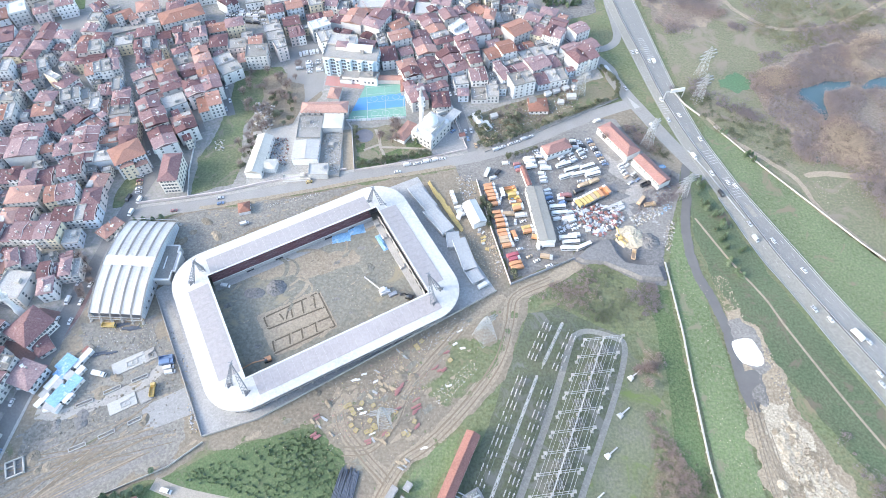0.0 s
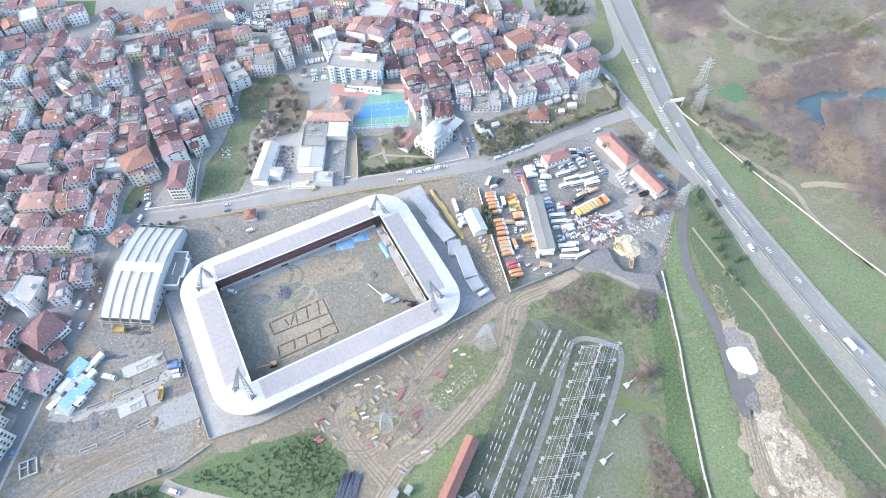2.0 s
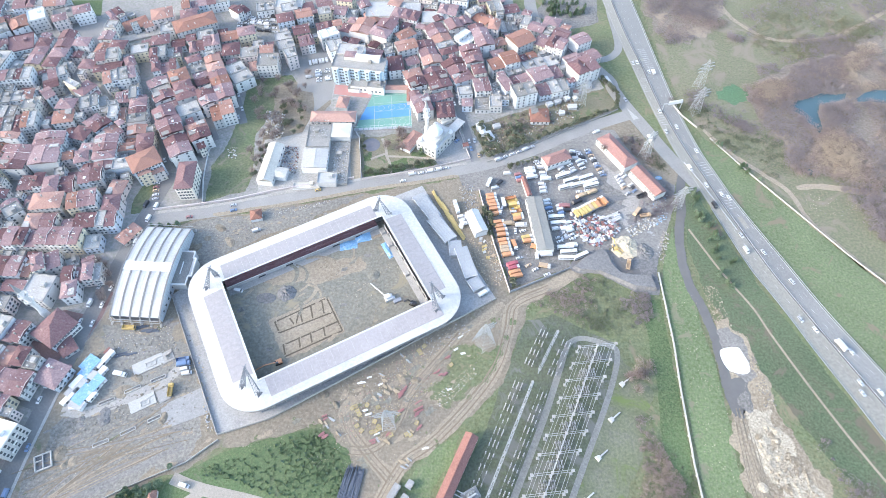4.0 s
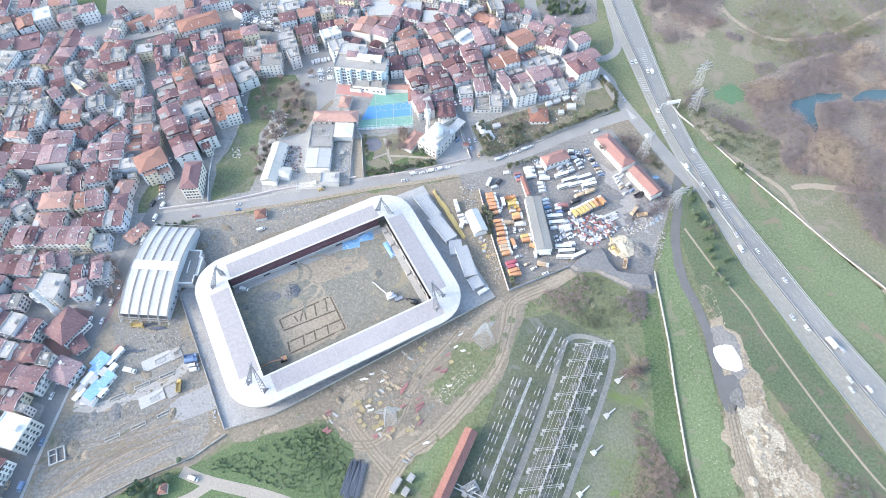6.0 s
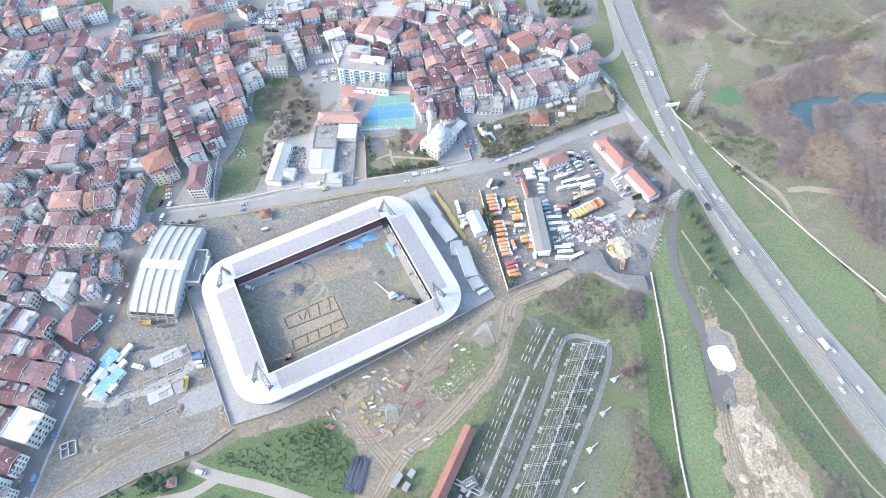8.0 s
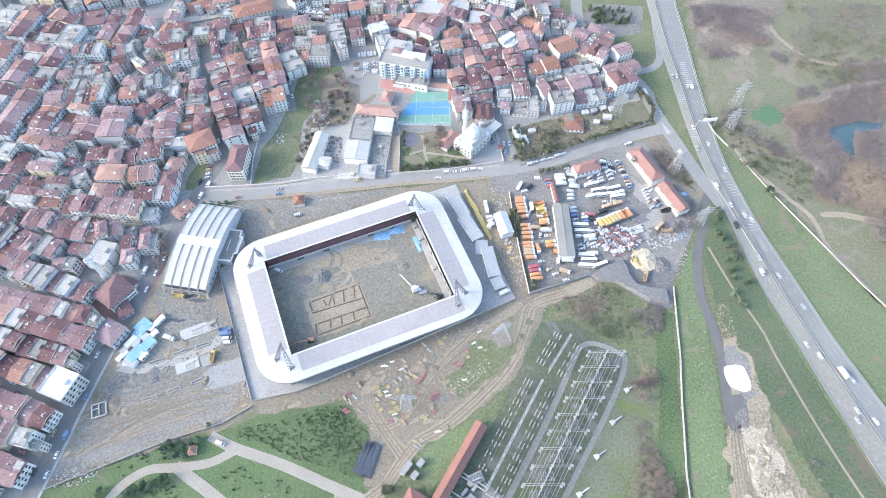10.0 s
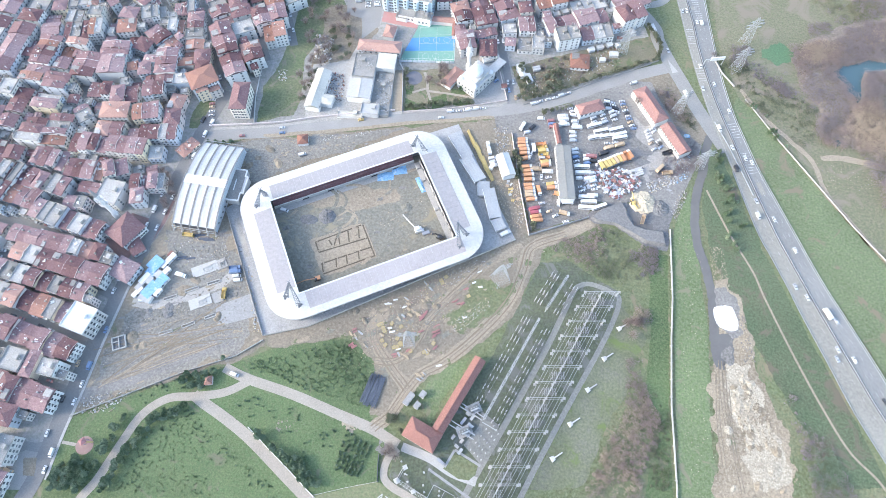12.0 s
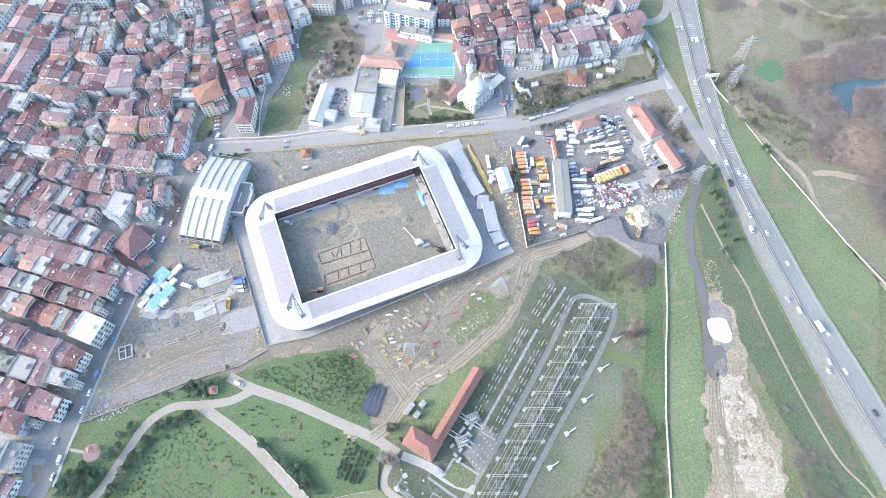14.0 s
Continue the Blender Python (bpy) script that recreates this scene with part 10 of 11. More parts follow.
scatter([(-200.9, 147.3), (-163.5, 154.1), (-155.2, 138.3), (-191.3, 129.7)], 320, 0.5, [WALLS[1], LUMBER, STEEL, YARD, ROCK], "debris_hall", "site debris beside the sports hall", "debris", seed=16)
scatter([(-219.9, 90.7), (-175.0, 102.0), (-137.1, 86.1), (-211.6, 48.3)], 1000, 0.38, [ROCK, YARD, TRACK, RUT], "clods", "clods of earth over the site", "earth", seed=17)
scatter([(-143.7, 135.7), (-140.7, 136.0), (-123.2, 91.5), (-126.7, 91.1)], 120, 0.8, [LUMBER, WALLS[1], STEEL], "debris_apron", "planks and scraps along the apron", "debris", seed=18)
scatter([(-85.2, 304.3), (-72.4, 304.8), (-69.3, 266.5), (-80.3, 266.2)], 520, 0.55, [WALLS[1], ROCK, DIRTYCONC, YARD], "yard_clutter", "pale clutter on the factory's loading deck", "clutter", z=1.6, seed=19)
scatter([(-100.8, 321.6), (-88.0, 320.9), (-87.9, 299.5), (-102.1, 300.0)], 260, 0.45, [WALLS[1], DIRTYCONC, YARD], "roof_clutter", "pale clutter on the factory roof", "clutter", z=6.6, seed=20)
scatter([(240.8, 262.2), (281.5, 260.0), (285.8, 243.0), (241.5, 242.8)], 170, 0.42, [ROCK, TRACK, YARD], "stones_meadow", "pale stones dumped on the meadow", "stones", seed=21)
scatter([(32.9, 320.2), (98.0, 354.0), (102.5, 337.3), (34.3, 298.5)], 420, 0.6, [WALLS[1], ROCK, LUMBER, BRICK, STEEL], "garden_clutter", "pale clutter between the garden sheds", "clutter", seed=22)
scatter([(-139.6, 336.1), (-125.0, 334.0), (-122.2, 311.3), (-136.4, 313.4)], 140, 1.6, [WALLS[1], ROCK, YARD], "ruin", "heaped remains of a pale ruined shed", "ruin", seed=23)
scatter([(-218.7, 38.9), (-190.0, 47.6), (-198.9, 33.0), (-218.4, 28.9)], 180, 0.8, [ROCK, WALLS[1], TRACK], "debris_corner", "pale broken stones by the site wall", "debris", seed=24)

scatter([(-119.1, 300.1), (-109.1, 299.1), (-106.7, 273.4), (-120.0, 274.9)], 260, 0.9, [PAINTS["silver"], STEEL, BRICK, YARD, PAINTS["tan"], DARKSTEEL], "junk_yard", "rusty and grey junk in the factory yard", "junk", seed=25)
scatter([(-136.0, 333.6), (-124.1, 329.2), (-123.9, 306.2), (-136.2, 309.2)], 160, 1.2, [WALLS[1], DIRTYCONC, ROCK], "ruin_west", "collapsed pale concrete frames among trees", "ruin", seed=26)
scatter([(-161.3, 298.7), (-154.3, 297.9), (-152.7, 287.0), (-158.7, 287.9)], 40, 0.9, [WALLS[1], ROCK], "field_rubble", "small pale rubble on the green field", "rubble", seed=27)
scatter([(7.1, 266.3), (18.8, 266.3), (23.5, 243.5), (13.4, 242.2)], 150, 0.7, [WALLS[1], ROCK, STEEL, DARKSTEEL], "debris_gate", "scattered scrap at the yard's corner", "debris", seed=28)
scatter([(10.4, 220.4), (17.2, 221.3), (31.7, 187.1), (26.3, 183.0)], 260, 0.55, [ROCK, YARD, TRACK, LUMBER], "debris_lane", "earth and scrap along the stadium lane", "debris", seed=29)
scatter([(-107.6, 84.3), (27.8, 163.3), (14.3, 108.7), (-40.1, 66.3)], 900, 0.38, [ROCK, YARD, TRACK, RUT, EARTH], "clods_south", "clods of earth over the southern site", "earth", seed=30)
scatter([(-87.4, 163.6), (-40.4, 214.1), (-16.2, 181.1), (-61.0, 146.0)], 300, 0.35, [ROCK, YARD, TRACK], "clods_pitch", "clods of earth over the pitch", "earth", z=0.42, seed=31)
scatter([(-51.1, 106.1), (-26.6, 130.3), (-6.6, 117.4), (-34.7, 87.3)], 1000, 0.42, [DIRTYCONC, LUMBER, ROCK, YARD, RUT, STEEL, TRACK], "debris_stacks", "building scraps strewn between the stacks", "debris", seed=32)
scatter([(-19.0, 143.2), (9.3, 158.9), (17.3, 153.8), (-10.2, 132.3)], 380, 0.5, [WALLS[1], LUMBER, ROCK, YARD, STEEL], "debris_stand", "building scraps below the stand", "debris", seed=33)
crushed([(83.5, 243.0), (92.0, 238.0), (95.0, 226.0), (86.0, 222.0)], 46, "crushed_lorries", "rusty crushed lorry parts in a heap", 34, 1.0)
scatter([(28.3, 262.4), (54.6, 277.4), (75.2, 214.7), (45.2, 188.8)], 300, 0.45, [WALLS[1], YARD, STEEL, COAL], "yard_litter", "small litter over the vehicle yard", "litter", z=0.1, seed=35)
scatter([(-200.2, 145.2), (-149.9, 147.3), (-130.0, 87.0), (-203.1, 85.2)], 520, 1.0, [ROUGH, EARTH, YARD, ROUGH], "spoil_lumps", "low lumps of dug earth over the site", "earth", 0.32, seed=36)
scatter([(-115.5, 193.2), (-55.6, 207.5), (-43.1, 177.7), (-64.6, 166.4)], 110, 0.8, [PITCH, TRACK], "pitch_lumps", "low ridges of churned earth on the pitch", "earth", 0.25, z=0.4, seed=37)
scatter([(-153.9, 224.7), (-131.2, 235.4), (-125.0, 217.7), (-145.5, 208.0)], 160, 0.7, [EARTH, TRACK, ROUGH], "spoil_north", "low lumps of dug earth north of the stadium", "earth", 0.3, seed=38)
# ---- plants ----
def leaf_ball(s, x, y, z, r, n, size, rr, flat=1.0, low=0.2, thin=1.0):
    """Small leaf faces spread through a rounded clump."""
    for _ in range(n):
        a, c = rr.uniform(0, 2 * math.pi), rr.uniform(-low, 1)
        k = r * rr.uniform(0.55, 1.08)
        h = math.sqrt(max(0, 1 - c * c))
        p = Vector((x + k * h * math.cos(a), y + k * h * math.sin(a), z + k * c * flat))
        u = Vector((rr.uniform(-1, 1), rr.uniform(-1, 1), rr.uniform(-1, 1))).normalized() * size * rr.uniform(0.6, 1.3)
        v = u.cross(Vector((rr.uniform(-1, 1), rr.uniform(-1, 1), rr.uniform(-1, 1)))).normalized() * size * rr.uniform(0.5, 1.0) * thin
        s.add([p - u, p + v * 0.8, p + u, p - v], [(0, 1, 2, 3)])


def make_tree(name, label, h, r, material, seed, conifer=False, bare=False):
    rr = random.Random(seed)
    t = thing(name, label, "tree", pose(0, 0, 0))
    tr = Shape().lathe(0, 0, [(0.22, -0.2), (0.16, h * 0.4), (0.06, h * 0.85)], 6)
    for k in range(6):
        a, z = rr.uniform(0, 6.28), h * rr.uniform(0.3, 0.6)
        tr.beam((0, 0, z), (math.cos(a) * r * 0.7, math.sin(a) * r * 0.7, z + h * 0.25), 0.09)
    part("trunk", tr, BARK, t)
    cr = Shape()
    if bare:
        for k in range(150):
            a, z = rr.uniform(0, 6.28), h * rr.uniform(0.3, 0.75)
            q = r * rr.uniform(0.1, 0.7)
            b = (math.cos(a) * q, math.sin(a) * q, z)
            cr.beam(b, (b[0] * 1.5 + rr.uniform(-0.5, 0.5), b[1] * 1.5 + rr.uniform(-0.5, 0.5), z + rr.uniform(0.6, 1.8)), 0.09)
    elif conifer:
        for k in range(7):
            z = h * (0.12 + 0.12 * k)
            leaf_ball(cr, 0, 0, z, r * (1.02 - 0.13 * k), 26, 0.42, rr, 0.5)
    else:
        for k in range(6):
            a = rr.uniform(0, 6.28)
            leaf_ball(cr, math.cos(a) * r * 0.45, math.sin(a) * r * 0.45, h * rr.uniform(0.5, 0.75), r * 0.6, 42, 0.42, rr)
    part("crown", cr, material, t)
    return t


def make_shrub(name, label, h, r, material, seed):
    rr, cr = random.Random(seed), Shape()
    cr.lathe(0, 0, [(0.08, -0.1), (0.06, h * 0.5)], 5)
    for k in range(6):
        leaf_ball(cr, 0, 0, h * (0.15 + 0.13 * k), r * (1.02 - 0.15 * k), 18, 0.32, rr, 0.5)
    return tagged(part(name, cr, material), label, "shrub", "young conifers")


def place(src, pts, lo=0.8, hi=1.2):
    for p in pts:
        k = rnd.uniform(lo, hi)
        m = pose(p[0], p[1], 0, 0, 0, rnd.uniform(0, 360))
        ob = copy_thing(src, m)
        ob.scale = (k, k, k * rnd.uniform(0.85, 1.15))
    for o in (*src.children_recursive, src):
        bpy.data.objects.remove(o)


def spots(q, n, seed):
    r = random.Random(seed)
    out = []
    for _ in range(n):
        f, e = r.random(), r.random()
        out.append(lerp2(lerp2(q[0], q[1], f), lerp2(q[3], q[2], f), e))
    return out


def grid_spots(q, r, c, jit, seed, skip=0.15):
    rr = random.Random(seed)
    return [(p[0] + rr.uniform(-jit, jit), p[1] + rr.uniform(-jit, jit)) for j in range(r) for i in range(c) if rr.random() > skip
            for p in (lerp2(lerp2(q[0], q[1], (i + 0.5) / c), lerp2(q[3], q[2], (i + 0.5) / c), (j + 0.5) / r),)]


def line_spots(pts, step, jit, seed):
    rr = random.Random(seed)
    out = []
    for a, b in zip(pts, pts[1:]):
        n = max(1, int(math.dist(a, b) / step))
        for i in range(n):
            p = lerp2(a, b, i / n)
            out.append((p[0] + rr.uniform(-jit, jit), p[1] + rr.uniform(-jit, jit)))
    return out


PARK_ROADS = ([(-139.1, 67.1), (-93.8, 56.2), (-64.4, 48.2), (-42.9, 42.4), (-26.6, 35.4)], [(-121.1, 61.4), (-134.9, 52.4), (-152.9, 47.8), (-167.7, 44.6), (-179.9, 33.7), (-187.2, 15.0), (-193.6, -4.4), (-200.0, -16.8)],
              [(-153.2, 48.8), (-130.8, 37.9), (-115.5, 29.7), (-90.4, 12.8), (-66.4, -3.4), (-41.4, -20.2)])


def beside_roads(pts, gap=4.4):
    return [p for p in pts if not any(near_line(p[0], p[1], l, gap) for l in PARK_ROADS)]


shrub = make_shrub("young_conifer", "small dark green young conifer planted in the lawn", 2.0, 0.85, LEAF, 1)
nursery = grid_spots([(-61.6, 17.6), (-46.6, 14.6), (-40.6, 33.3), (-58.9, 40.7)], 12, 6, 0.5, 2, 0.1)
for p in beside_roads(nursery):
    copy_thing(shrub, pose(p[0], p[1], 0, 0, 0, rnd.uniform(0, 360)))
place(shrub, beside_roads(grid_spots([(-130.6, 68.9), (-90.6, 57.3), (-47.5, 68.8), (-73.2, 92.3)], 9, 16, 0.9, 1, 0.2) + spots([(-132.7, 44.6), (-117.6, 53.2), (-63.2, 41.8), (-68.2, 17.4)], 44, 3) + spots([(-186.6, 48.0), (-162.2, 60.7), (-157.6, 51.6), (-186.0, 36.2)], 22, 4)
      + spots([(-181.9, -9.0), (-174.4, 24.6), (-166.3, 24.0), (-172.4, -7.8)], 30, 50) + spots([(-174.4, 24.6), (-157.8, 40.8), (-148.1, 37.7), (-166.3, 24.0)], 22, 51) + spots([(-154.5, 35.9), (-146.2, 33.6), (-95.3, 3.1), (-108.9, 0.8)], 22, 52)), 0.42, 0.8)
hedge = make_tree("round_tree", "dense dark green round tree beside the park road", 4.0, 1.9, LEAF, 2)
place(hedge, beside_roads(line_spots([(-156.1, 41.0), (-172.2, 31.4), (-179.5, 17.5), (-185.1, -0.3), (-189.1, -10.0)], 1.15, 2.1, 5) + line_spots([(-109.3, 31.8), (-98.5, 25.5), (-87.8, 18.6), (-71.6, 7.2)], 1.6, 1.3, 6)
      + spots([(-92.0, 22.2), (-82.4, 21.2), (-65.5, 9.2), (-71.6, 5.4)], 34, 7) + line_spots([(-140.0, 70.6), (-124.3, 65.5), (-128.9, 62.8)], 3, 2, 8) + spots([(-165.3, 59.3), (-142.2, 65.7), (-142.3, 53.5), (-157.6, 51.6)], 26, 9)
      + line_spots([(-189.9, 32.4), (-195.9, 10.7), (-200.5, -8.3)], 2.0, 2.4, 10) + spots([(-218.4, -1.4), (-203.9, 0.4), (-202.0, -11.6), (-218.1, -13.7)], 40, 11) + spots([(-216.0, 2.0), (-206.5, 8.0), (-203.0, -2.0), (-214.0, -6.0)], 14, 91), 3.6), 0.7, 1.25)
pine = make_tree("conifer", "tall dark green conifer in a dense strip", 5.5, 1.8, LEAF, 3, conifer=True)
place(pine, spots([(164.5, 264.5), (172.5, 263.6), (186.0, 202.1), (173.4, 200.5)], 34, 12) + spots([(81.8, 482.1), (126.2, 478.1), (113.6, 456.9), (84.4, 456.7)], 45, 13) + spots([(192.1, 318.2), (200.1, 313.9), (224.6, 271.1), (214.4, 269.8)], 9, 14)
      + [(-19.3, 294.5)] + line_spots([(-195.6, 225.9), (-173.5, 227.2)], 5, 0.5, 15) + spots([(169.5, 200.0), (178.9, 199.1), (184.6, 176.8), (177.5, 180.0)], 6, 16), 0.7, 1.2)
bush = make_tree("garden_tree", "olive green garden tree among low walls", 4.5, 2.2, LEAF2, 4)
place(bush, spots([(29.0, 314.1), (54.6, 325.7), (59.6, 309.7), (34.4, 297.4)], 20, 17) + spots([(17.3, 323.8), (26.0, 326.0), (32.4, 295.5), (24.0, 291.8)], 10, 53) + line_spots([(128.8, 343.5), (131.8, 355.3), (127.1, 367.7), (120.6, 377.6)], 2.6, 0.7, 54) + line_spots([(30.5, 291.6), (59.8, 305.4), (93.8, 325.0), (128.8, 343.5)], 3.5, 0.8, 18) + line_spots([(-58.3, 273.1), (-40.8, 276.9), (-24.3, 281.6), (-7.6, 285.8)], 2.2, 1.4, 19) + line_spots([(-61.9, 308.3), (-58.6, 286.8)], 3.5, 0.8, 49)
      + spots([(-129.6, 340.3), (-113.8, 354.4), (-107.7, 315.0), (-120.4, 311.1)], 20, 20) + spots([(23.3, 245.9), (27.6, 244.0), (33.1, 223.3), (28.1, 220.3)], 16, 21) + line_spots([(43.9, 281.2), (66.7, 290.8)], 3.5, 0.8, 22) + spots([(40.4, 190.4), (43.6, 188.6), (43.2, 183.4), (40.1, 183.0)], 5, 23)
      + spots([(-34.6, 43.1), (-25.2, 41.7), (-31.0, 52.4), (-34.7, 50.2)], 8, 24) + spots([(-135.3, 304.8), (-128.9, 304.4), (-132.4, 269.6), (-137.9, 268.9)], 8, 25), 0.6, 1.2)
bare = make_tree("bare_tree", "leafless winter tree with a fine brown crown", 7.0, 3.0, TWIG, 5, bare=True)
place(bare, spots([(-47.7, 311.2), (-32.4, 313.1), (-30.3, 295.8), (-45.3, 293.9)], 12, 26) + spots([(-226.3, 200.2), (-216.8, 196.7), (-201.9, 175.6), (-206.9, 166.0)], 9, 27) + [(-226.6, 247.4), (-220.9, 242.9), (123.7, 301.7), (130.2, 307.8), (113.1, 297.7)]
      + spots([(-154.2, 368.0), (-110.8, 376.6), (-107.7, 334.2), (-140.3, 266.0)], 40, 28) + spots([(102.8, 131.1), (113.6, 132.4), (115.2, 117.7), (102.8, 116.1)], 8, 29) + spots([(-32.0, 37.6), (-26.1, 32.0), (-28.3, 25.5), (-33.7, 27.9)], 5, 30), 0.7, 1.2)


def thicket(poly, n, r, material, name, label, seed, leaves=22, size=0.45, flat=0.8, holes=(), thin=1.0):
    """Clumps of twigs or leaves over a plot, thicker in patches, as one object."""
    rr, s = random.Random(seed), Shape()
    xs, ys = [p[0] for p in poly], [p[1] for p in poly]
    k = tries = 0
    while k < n and tries < n * 30:
        tries += 1
        p = (rr.uniform(min(xs), max(xs)), rr.uniform(min(ys), max(ys)))
        e = (p[0] + 11 * noise.noise(Vector((p[0] * 0.05, p[1] * 0.05, seed))), p[1] + 11 * noise.noise(Vector((p[0] * 0.05, p[1] * 0.05, seed + 5)))) if r > 1.9 else p
        if not in_plot(*e[:2], poly) or any(in_plot(*p[:2], h) for h in holes):
            continue
        if noise.noise(Vector((p[0] * 0.03, p[1] * 0.03, seed))) + rr.uniform(-0.35, 0.45) < 0:
            continue
        q = r * rr.uniform(0.5, 1.4)
        if isinstance(material, list):
            f = noise.noise(Vector((p[0] * 0.022, p[1] * 0.022, seed + 9))) + rr.uniform(-0.12, 0.12)
            s.now = min(len(material) - 1, 0 if f < 0.02 else 1 if f < 0.2 or len(material) < 3 else 2)
        leaf_ball(s, p[0], p[1], q * 0.25, q, leaves, size * rr.uniform(0.8, 1.3), rr, flat, 0.1, thin)
        k += 1
    return tagged(part(name, s, material), label, "shrubs", "", "stuff")


thicket([(235.2, 359.2), (275.7, 389.8), (330.5, 415.6), (389.6, 423.5), (405.6, 380.4), (349.6, 283.5), (288.5, 215.8), (267.4, 272.5), (244.9, 285.5), (244.1, 313.3), (234.1, 334.0)], 3000, 3.1, [TWIG2, TWIG, REED], "thicket", "bare brown and straw-coloured thicket round the pond", 31, 62, 0.85, flat=1.0, holes=(POND, POND_E), thin=0.13)
thicket([(176.7, 496.1), (255.4, 496.7), (225.1, 437.7), (183.8, 422.0), (172.8, 437.3)], 900, 2.6, [TWIG2, TWIG], "thicket_north", "dark leafless scrub on the slope", 32, 42, 0.75, thin=0.13)
thicket([(263.0, 505.8), (478.0, 526.3), (419.7, 408.8), (364.7, 431.0), (285.9, 393.4), (253.9, 422.5)], 1500, 2.4, [TWIG2, MARSH], "thicket_hill", "sparse leafless scrub on the far meadow", 33, 42, 0.75, thin=0.13)
thicket([(185.5, 358.8), (200.1, 365.5), (204.1, 352.5), (192.4, 342.9)], 110, 2.0, TWIG2, "thicket_dark", "dark mauve leafless bushes", 45, 42, 0.7, thin=0.14)
thicket([(200.3, 349.3), (223.6, 333.9), (229.5, 319.0), (209.4, 327.8)], 130, 2.0, TWIG2, "thicket_dark_east", "dark mauve leafless bushes", 46, 42, 0.7, thin=0.14)
thicket([(239.4, 437.8), (252.3, 436.4), (245.9, 424.0), (237.4, 427.0)], 60, 2.0, TWIG2, "thicket_small", "dark mauve leafless bushes", 47, 42, 0.7, thin=0.14)
thicket([(170.3, 358.7), (200.0, 339.9), (233.8, 340.1), (245.5, 299.1), (240.8, 262.2), (215.9, 293.4), (189.8, 315.8)], 260, 2.0, [TWIG2, LEAF2], "thicket_verge", "scattered low scrub on the meadow", 34, 42, 0.75, thin=0.13)
thicket([(112.1, 138.0), (121.3, 135.8), (118.0, 119.3), (112.3, 95.2), (118.3, 81.5), (124.3, 67.9), (122.0, 53.7), (114.8, 39.4), (110.6, 12.2), (84.5, 9.5), (82.3, 26.8), (91.8, 46.2), (101.4, 64.0), (105.9, 79.4), (104.9, 103.4), (107.9, 122.6)], 560, 1.85, [TWIG, REED, TWIG], "thicket_south", "bare brown bushes along the green bank", 35, 42, 0.75, thin=0.13)
thicket([(121.1, 83.5), (129.9, 83.6), (130.8, 31.1), (117.6, 29.0)], 120, 1.2, [BANK, LEAF2], "thicket_green", "green bramble among bare bushes", 36, 40, 0.25, 0.7)
thicket([(106.5, 179.4), (125.3, 181.8), (124.9, 161.2), (110.1, 159.3)], 110, 2.0, [TWIG, TWIG2], "thicket_mid", "patch of bare brown bushes", 37, 42, 0.75, thin=0.13)
thicket([(128.2, 312.9), (137.0, 322.1), (154.7, 289.9), (159.4, 275.3), (142.2, 288.3)], 150, 1.4, [TWIG, LEAF2], "thicket_workshop", "brown and olive scrub behind the workshops", 48, 40, 0.5, thin=0.2)
thicket([(19.7, 321.3), (58.4, 340.4), (93.6, 353.5), (102.5, 331.7), (59.6, 309.7), (28.2, 293.4)], 260, 1.3, [TWIG, LEAF2, REED], "thicket_gardens", "brown and olive scrub in the gardens", 55, 34, 0.5, thin=0.25)
thicket([(50.0, 172.3), (87.4, 191.9), (125.4, 186.0), (124.8, 157.2), (99.1, 150.0), (65.4, 165.9)], 330, 1.5, [LEAF2, TWIG], "thicket_rough", "rough weeds and low scrub", 38, 40, 0.25, 0.7)
thicket([(122.4, 229.8), (158.8, 248.4), (156.5, 267.5), (141.8, 275.6), (136.8, 316.7), (123.9, 312.4), (146.1, 281.2)], 200, 1.6, [TWIG, TWIG2], "thicket_road", "bare scrub beside the slip road", 40, 42, 0.75, thin=0.13)
thicket([(-127.0, 71.5), (-90.5, 61.5), (-62.0, 54.0), (-46.3, 54.5), (-49.3, 79.1), (-67.9, 92.9)], 700, 0.5, [LAWN, BANK], "tussocks", "clumps of long grass in the lawn", 41, 8, 0.3, 0.4)
thicket([(-182.6, -6.3), (-156.0, 38.0), (-136.0, 32.0), (-88.0, 1.0), (-92.0, -3.0), (-180.6, -9.1)], 350, 0.45, [LAWN, BANK], "tussocks_west", "clumps of long grass in the lawn", 42, 8, 0.3, 0.4)
# added scrub that stands in for a merely darker patch of the slope
thicket([(197.8, 92.7), (211.8, 97.9), (223.7, 63.3), (233.4, 38.9), (210.9, 36.0)], 260, 1.8, [LEAF, TWIG2], "thicket_bank", "dark green and brown scrub added for a darker patch of slope", 43, 40, 0.25, 0.7)

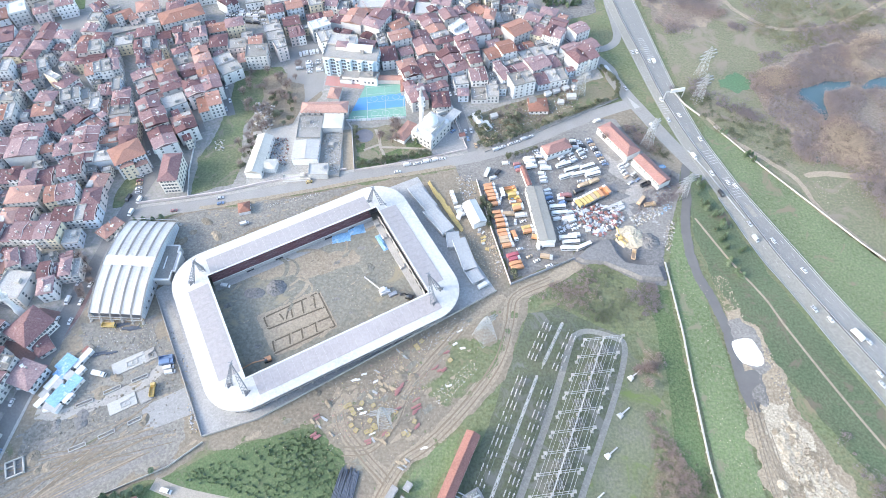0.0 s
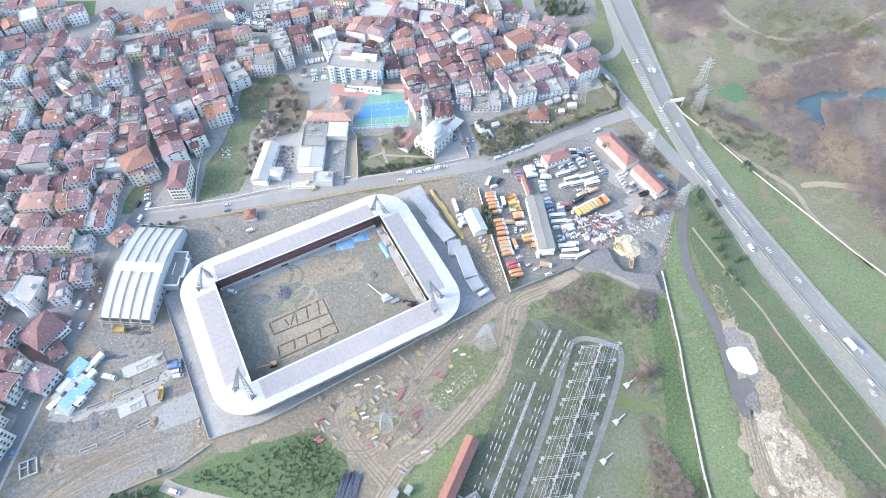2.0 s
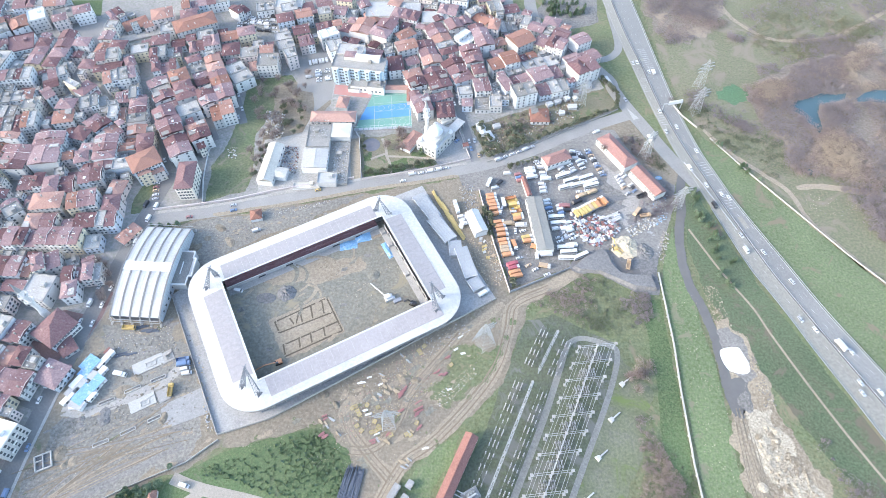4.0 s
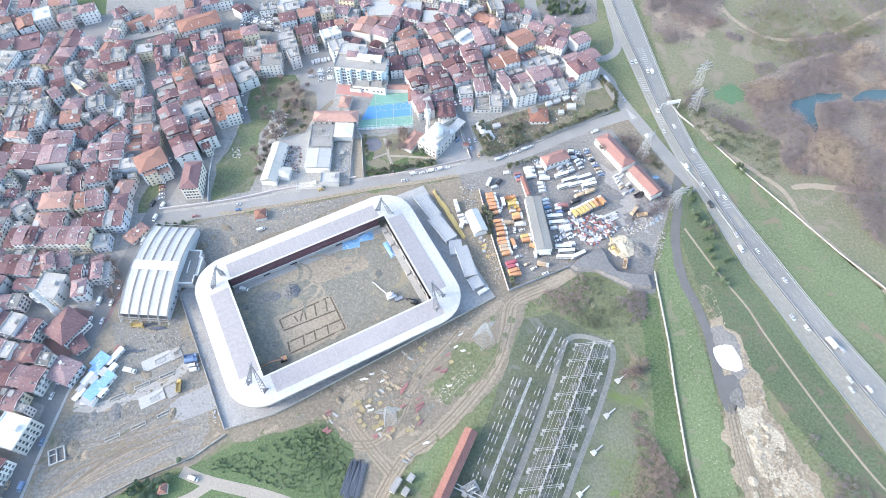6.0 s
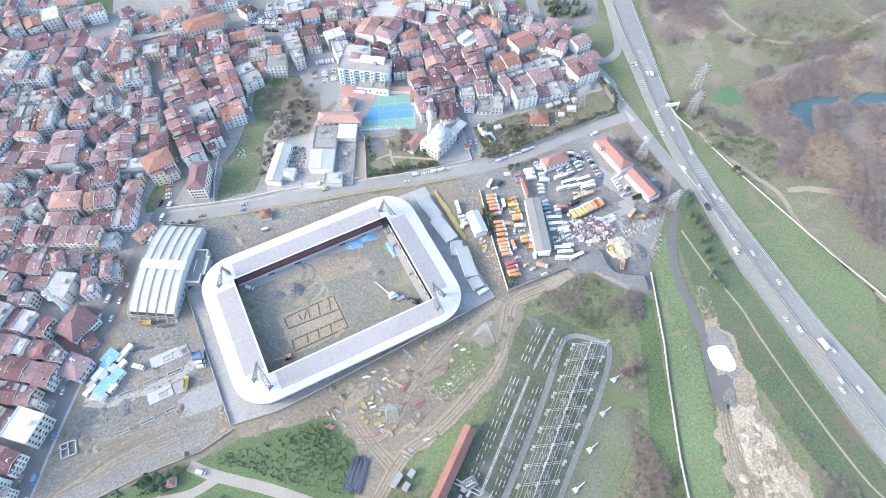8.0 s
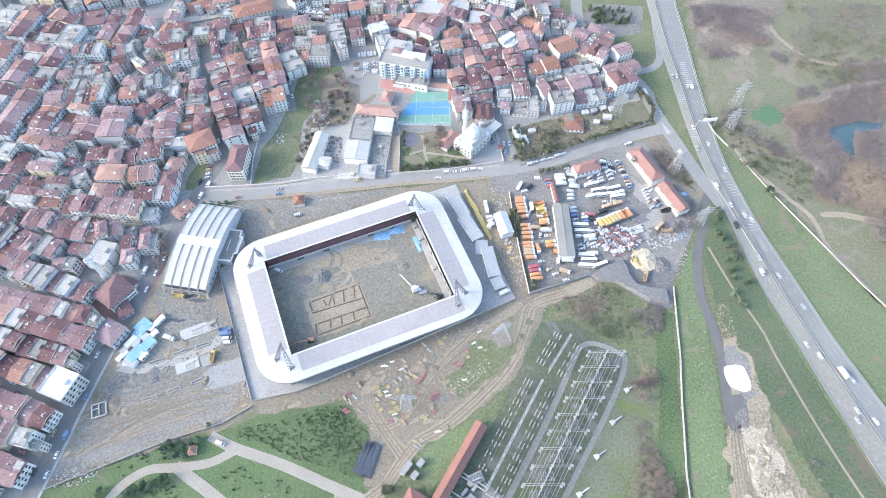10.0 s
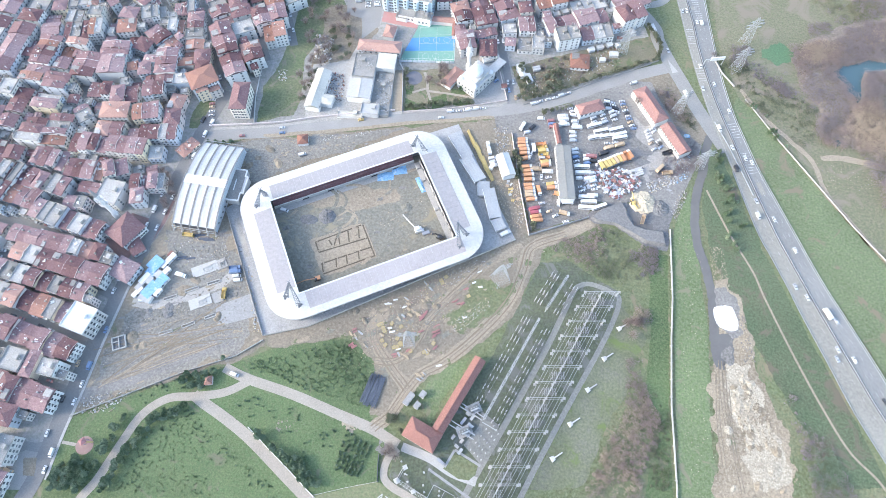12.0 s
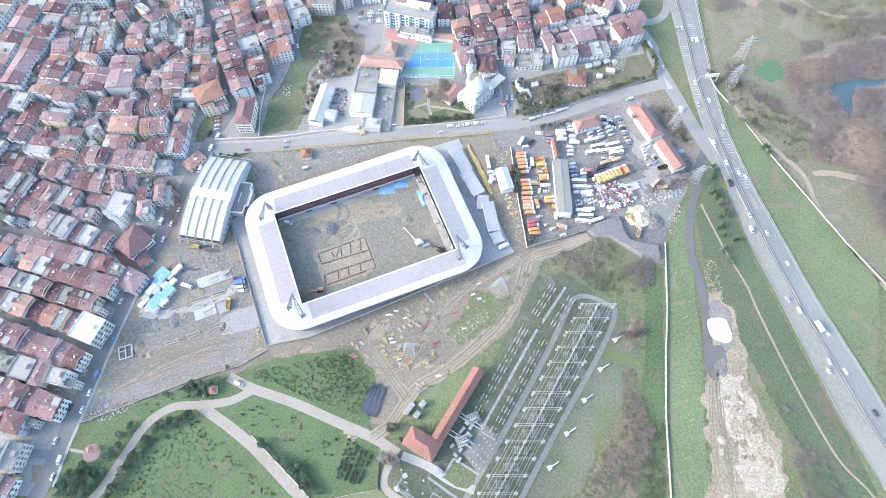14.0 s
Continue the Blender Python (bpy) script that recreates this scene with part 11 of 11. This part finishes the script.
heap("tarp_mound", (149.3, 274.2), 2.6, 1.6, TARP, "blue sheeting over goods behind the workshop", squash=0.7)
low_wall([(-115.8, 34.5), (-99.6, 23.1), (-86.8, 14.4), (-69.6, 2.1)], 0.7, "white low wall along the park road", WHITE, 0.4)
low_wall([(-34.8, 14.6), (-52.7, 9.0), (-69.7, 3.0)], 0.35, "low pale kerb across the lawn", CONC, 0.25)
low_wall([(-36.9, 29.1), (-36.3, 21.4), (-35.3, 14.2)], 1.2, "dark fence between nursery and access road", DARKSTEEL, 0.3)
bay = thing("bay_piping", "white pipe runs on the transformer bay", "pipe")
for a, b, w in (((-24.8, 16.5), (-21.7, 24.2), 0.35), ((-23.8, 16.4), (-20.7, 24.0), 0.25), ((-15.3, 13.2), (-6.1, 9.5), 0.35), ((-6.1, 9.5), (-3.2, 16.7), 0.35), ((-3.2, 16.7), (9.1, 12.3), 0.35), ((0.8, 7.7), (3.2, 13.9), 0.3), ((8.2, 9.2), (11.1, 11.9), 0.5)):
    part("pipe", Shape().beam((*a, 0.4), (*b, 0.4), w, 0.4), WIREM, bay)
truss = thing("bay_gantry", "white lattice gantry beam over the transformer bay", "gantry")
part("beam", (lambda s: [lattice(s, (*(-24.8, 16.5), 3.0), (*(-3.9, 7.1), 3.0), 1.2, 1.2, 12, 0.12), s][1])(Shape()), WIREM, truss)
for p in ((-24.8, 16.5), (-14.4, 11.8), (-4.2, 7.1)):
    part("footing", Shape().box(*p, 0.0, 2.6, 2.2, 0.5, 0.6), WALLS[1], truss)
    part("column", Shape().box(*p, 0.5, 0.5, 0.5, 2.6, 0.6), WIREM, truss)
for p in ((-20.2, 20.4), (-18.3, 16.4), (-9.2, 15.7), (-9.8, 22.6), (-8.1, 12.3), (0.3, 13.9), (0.3, 11.5), (2.1, 9.6), (-0.9, 8.7), (7.9, 9.5), (7.2, 6.7), (9.3, 11.1), (-23.4, 26.8)):
    t = part("bay_post", (lambda s: [s.box(*p, 0.0, 1.1, 1.1, 0.4, 0.6), s.box(*p, 0.4, 0.5, 0.5, 1.8, 0.6), s][2])(Shape()), WIREM)
    tagged(t, "white insulator post on a small footing", "post", "bay posts")
thicket([(248.2, 380.6), (270.1, 407.7), (287.9, 426.6), (315.6, 438.4), (355.3, 430.9), (323.6, 409.6), (277.2, 387.8), (246.3, 364.5)], 480, 2.0, TWIG2, "thicket_upper", "mauve leafless bushes above the pond", 81, 42, 0.7, thin=0.13)
thicket([(246.3, 364.5), (259.3, 380.7), (277.9, 376.7), (269.4, 364.6), (250.9, 354.1)], 150, 2.0, REED, "thicket_straw", "straw-coloured dry reeds beside the pond", 82, 42, 0.75, thin=0.13)
thicket([(303.8, 399.3), (332.5, 397.3), (325.5, 385.3), (295.6, 383.0)], 90, 2.0, REED, "thicket_straw_upper", "straw-coloured dry reeds above the pond", 83, 42, 0.75, thin=0.13)
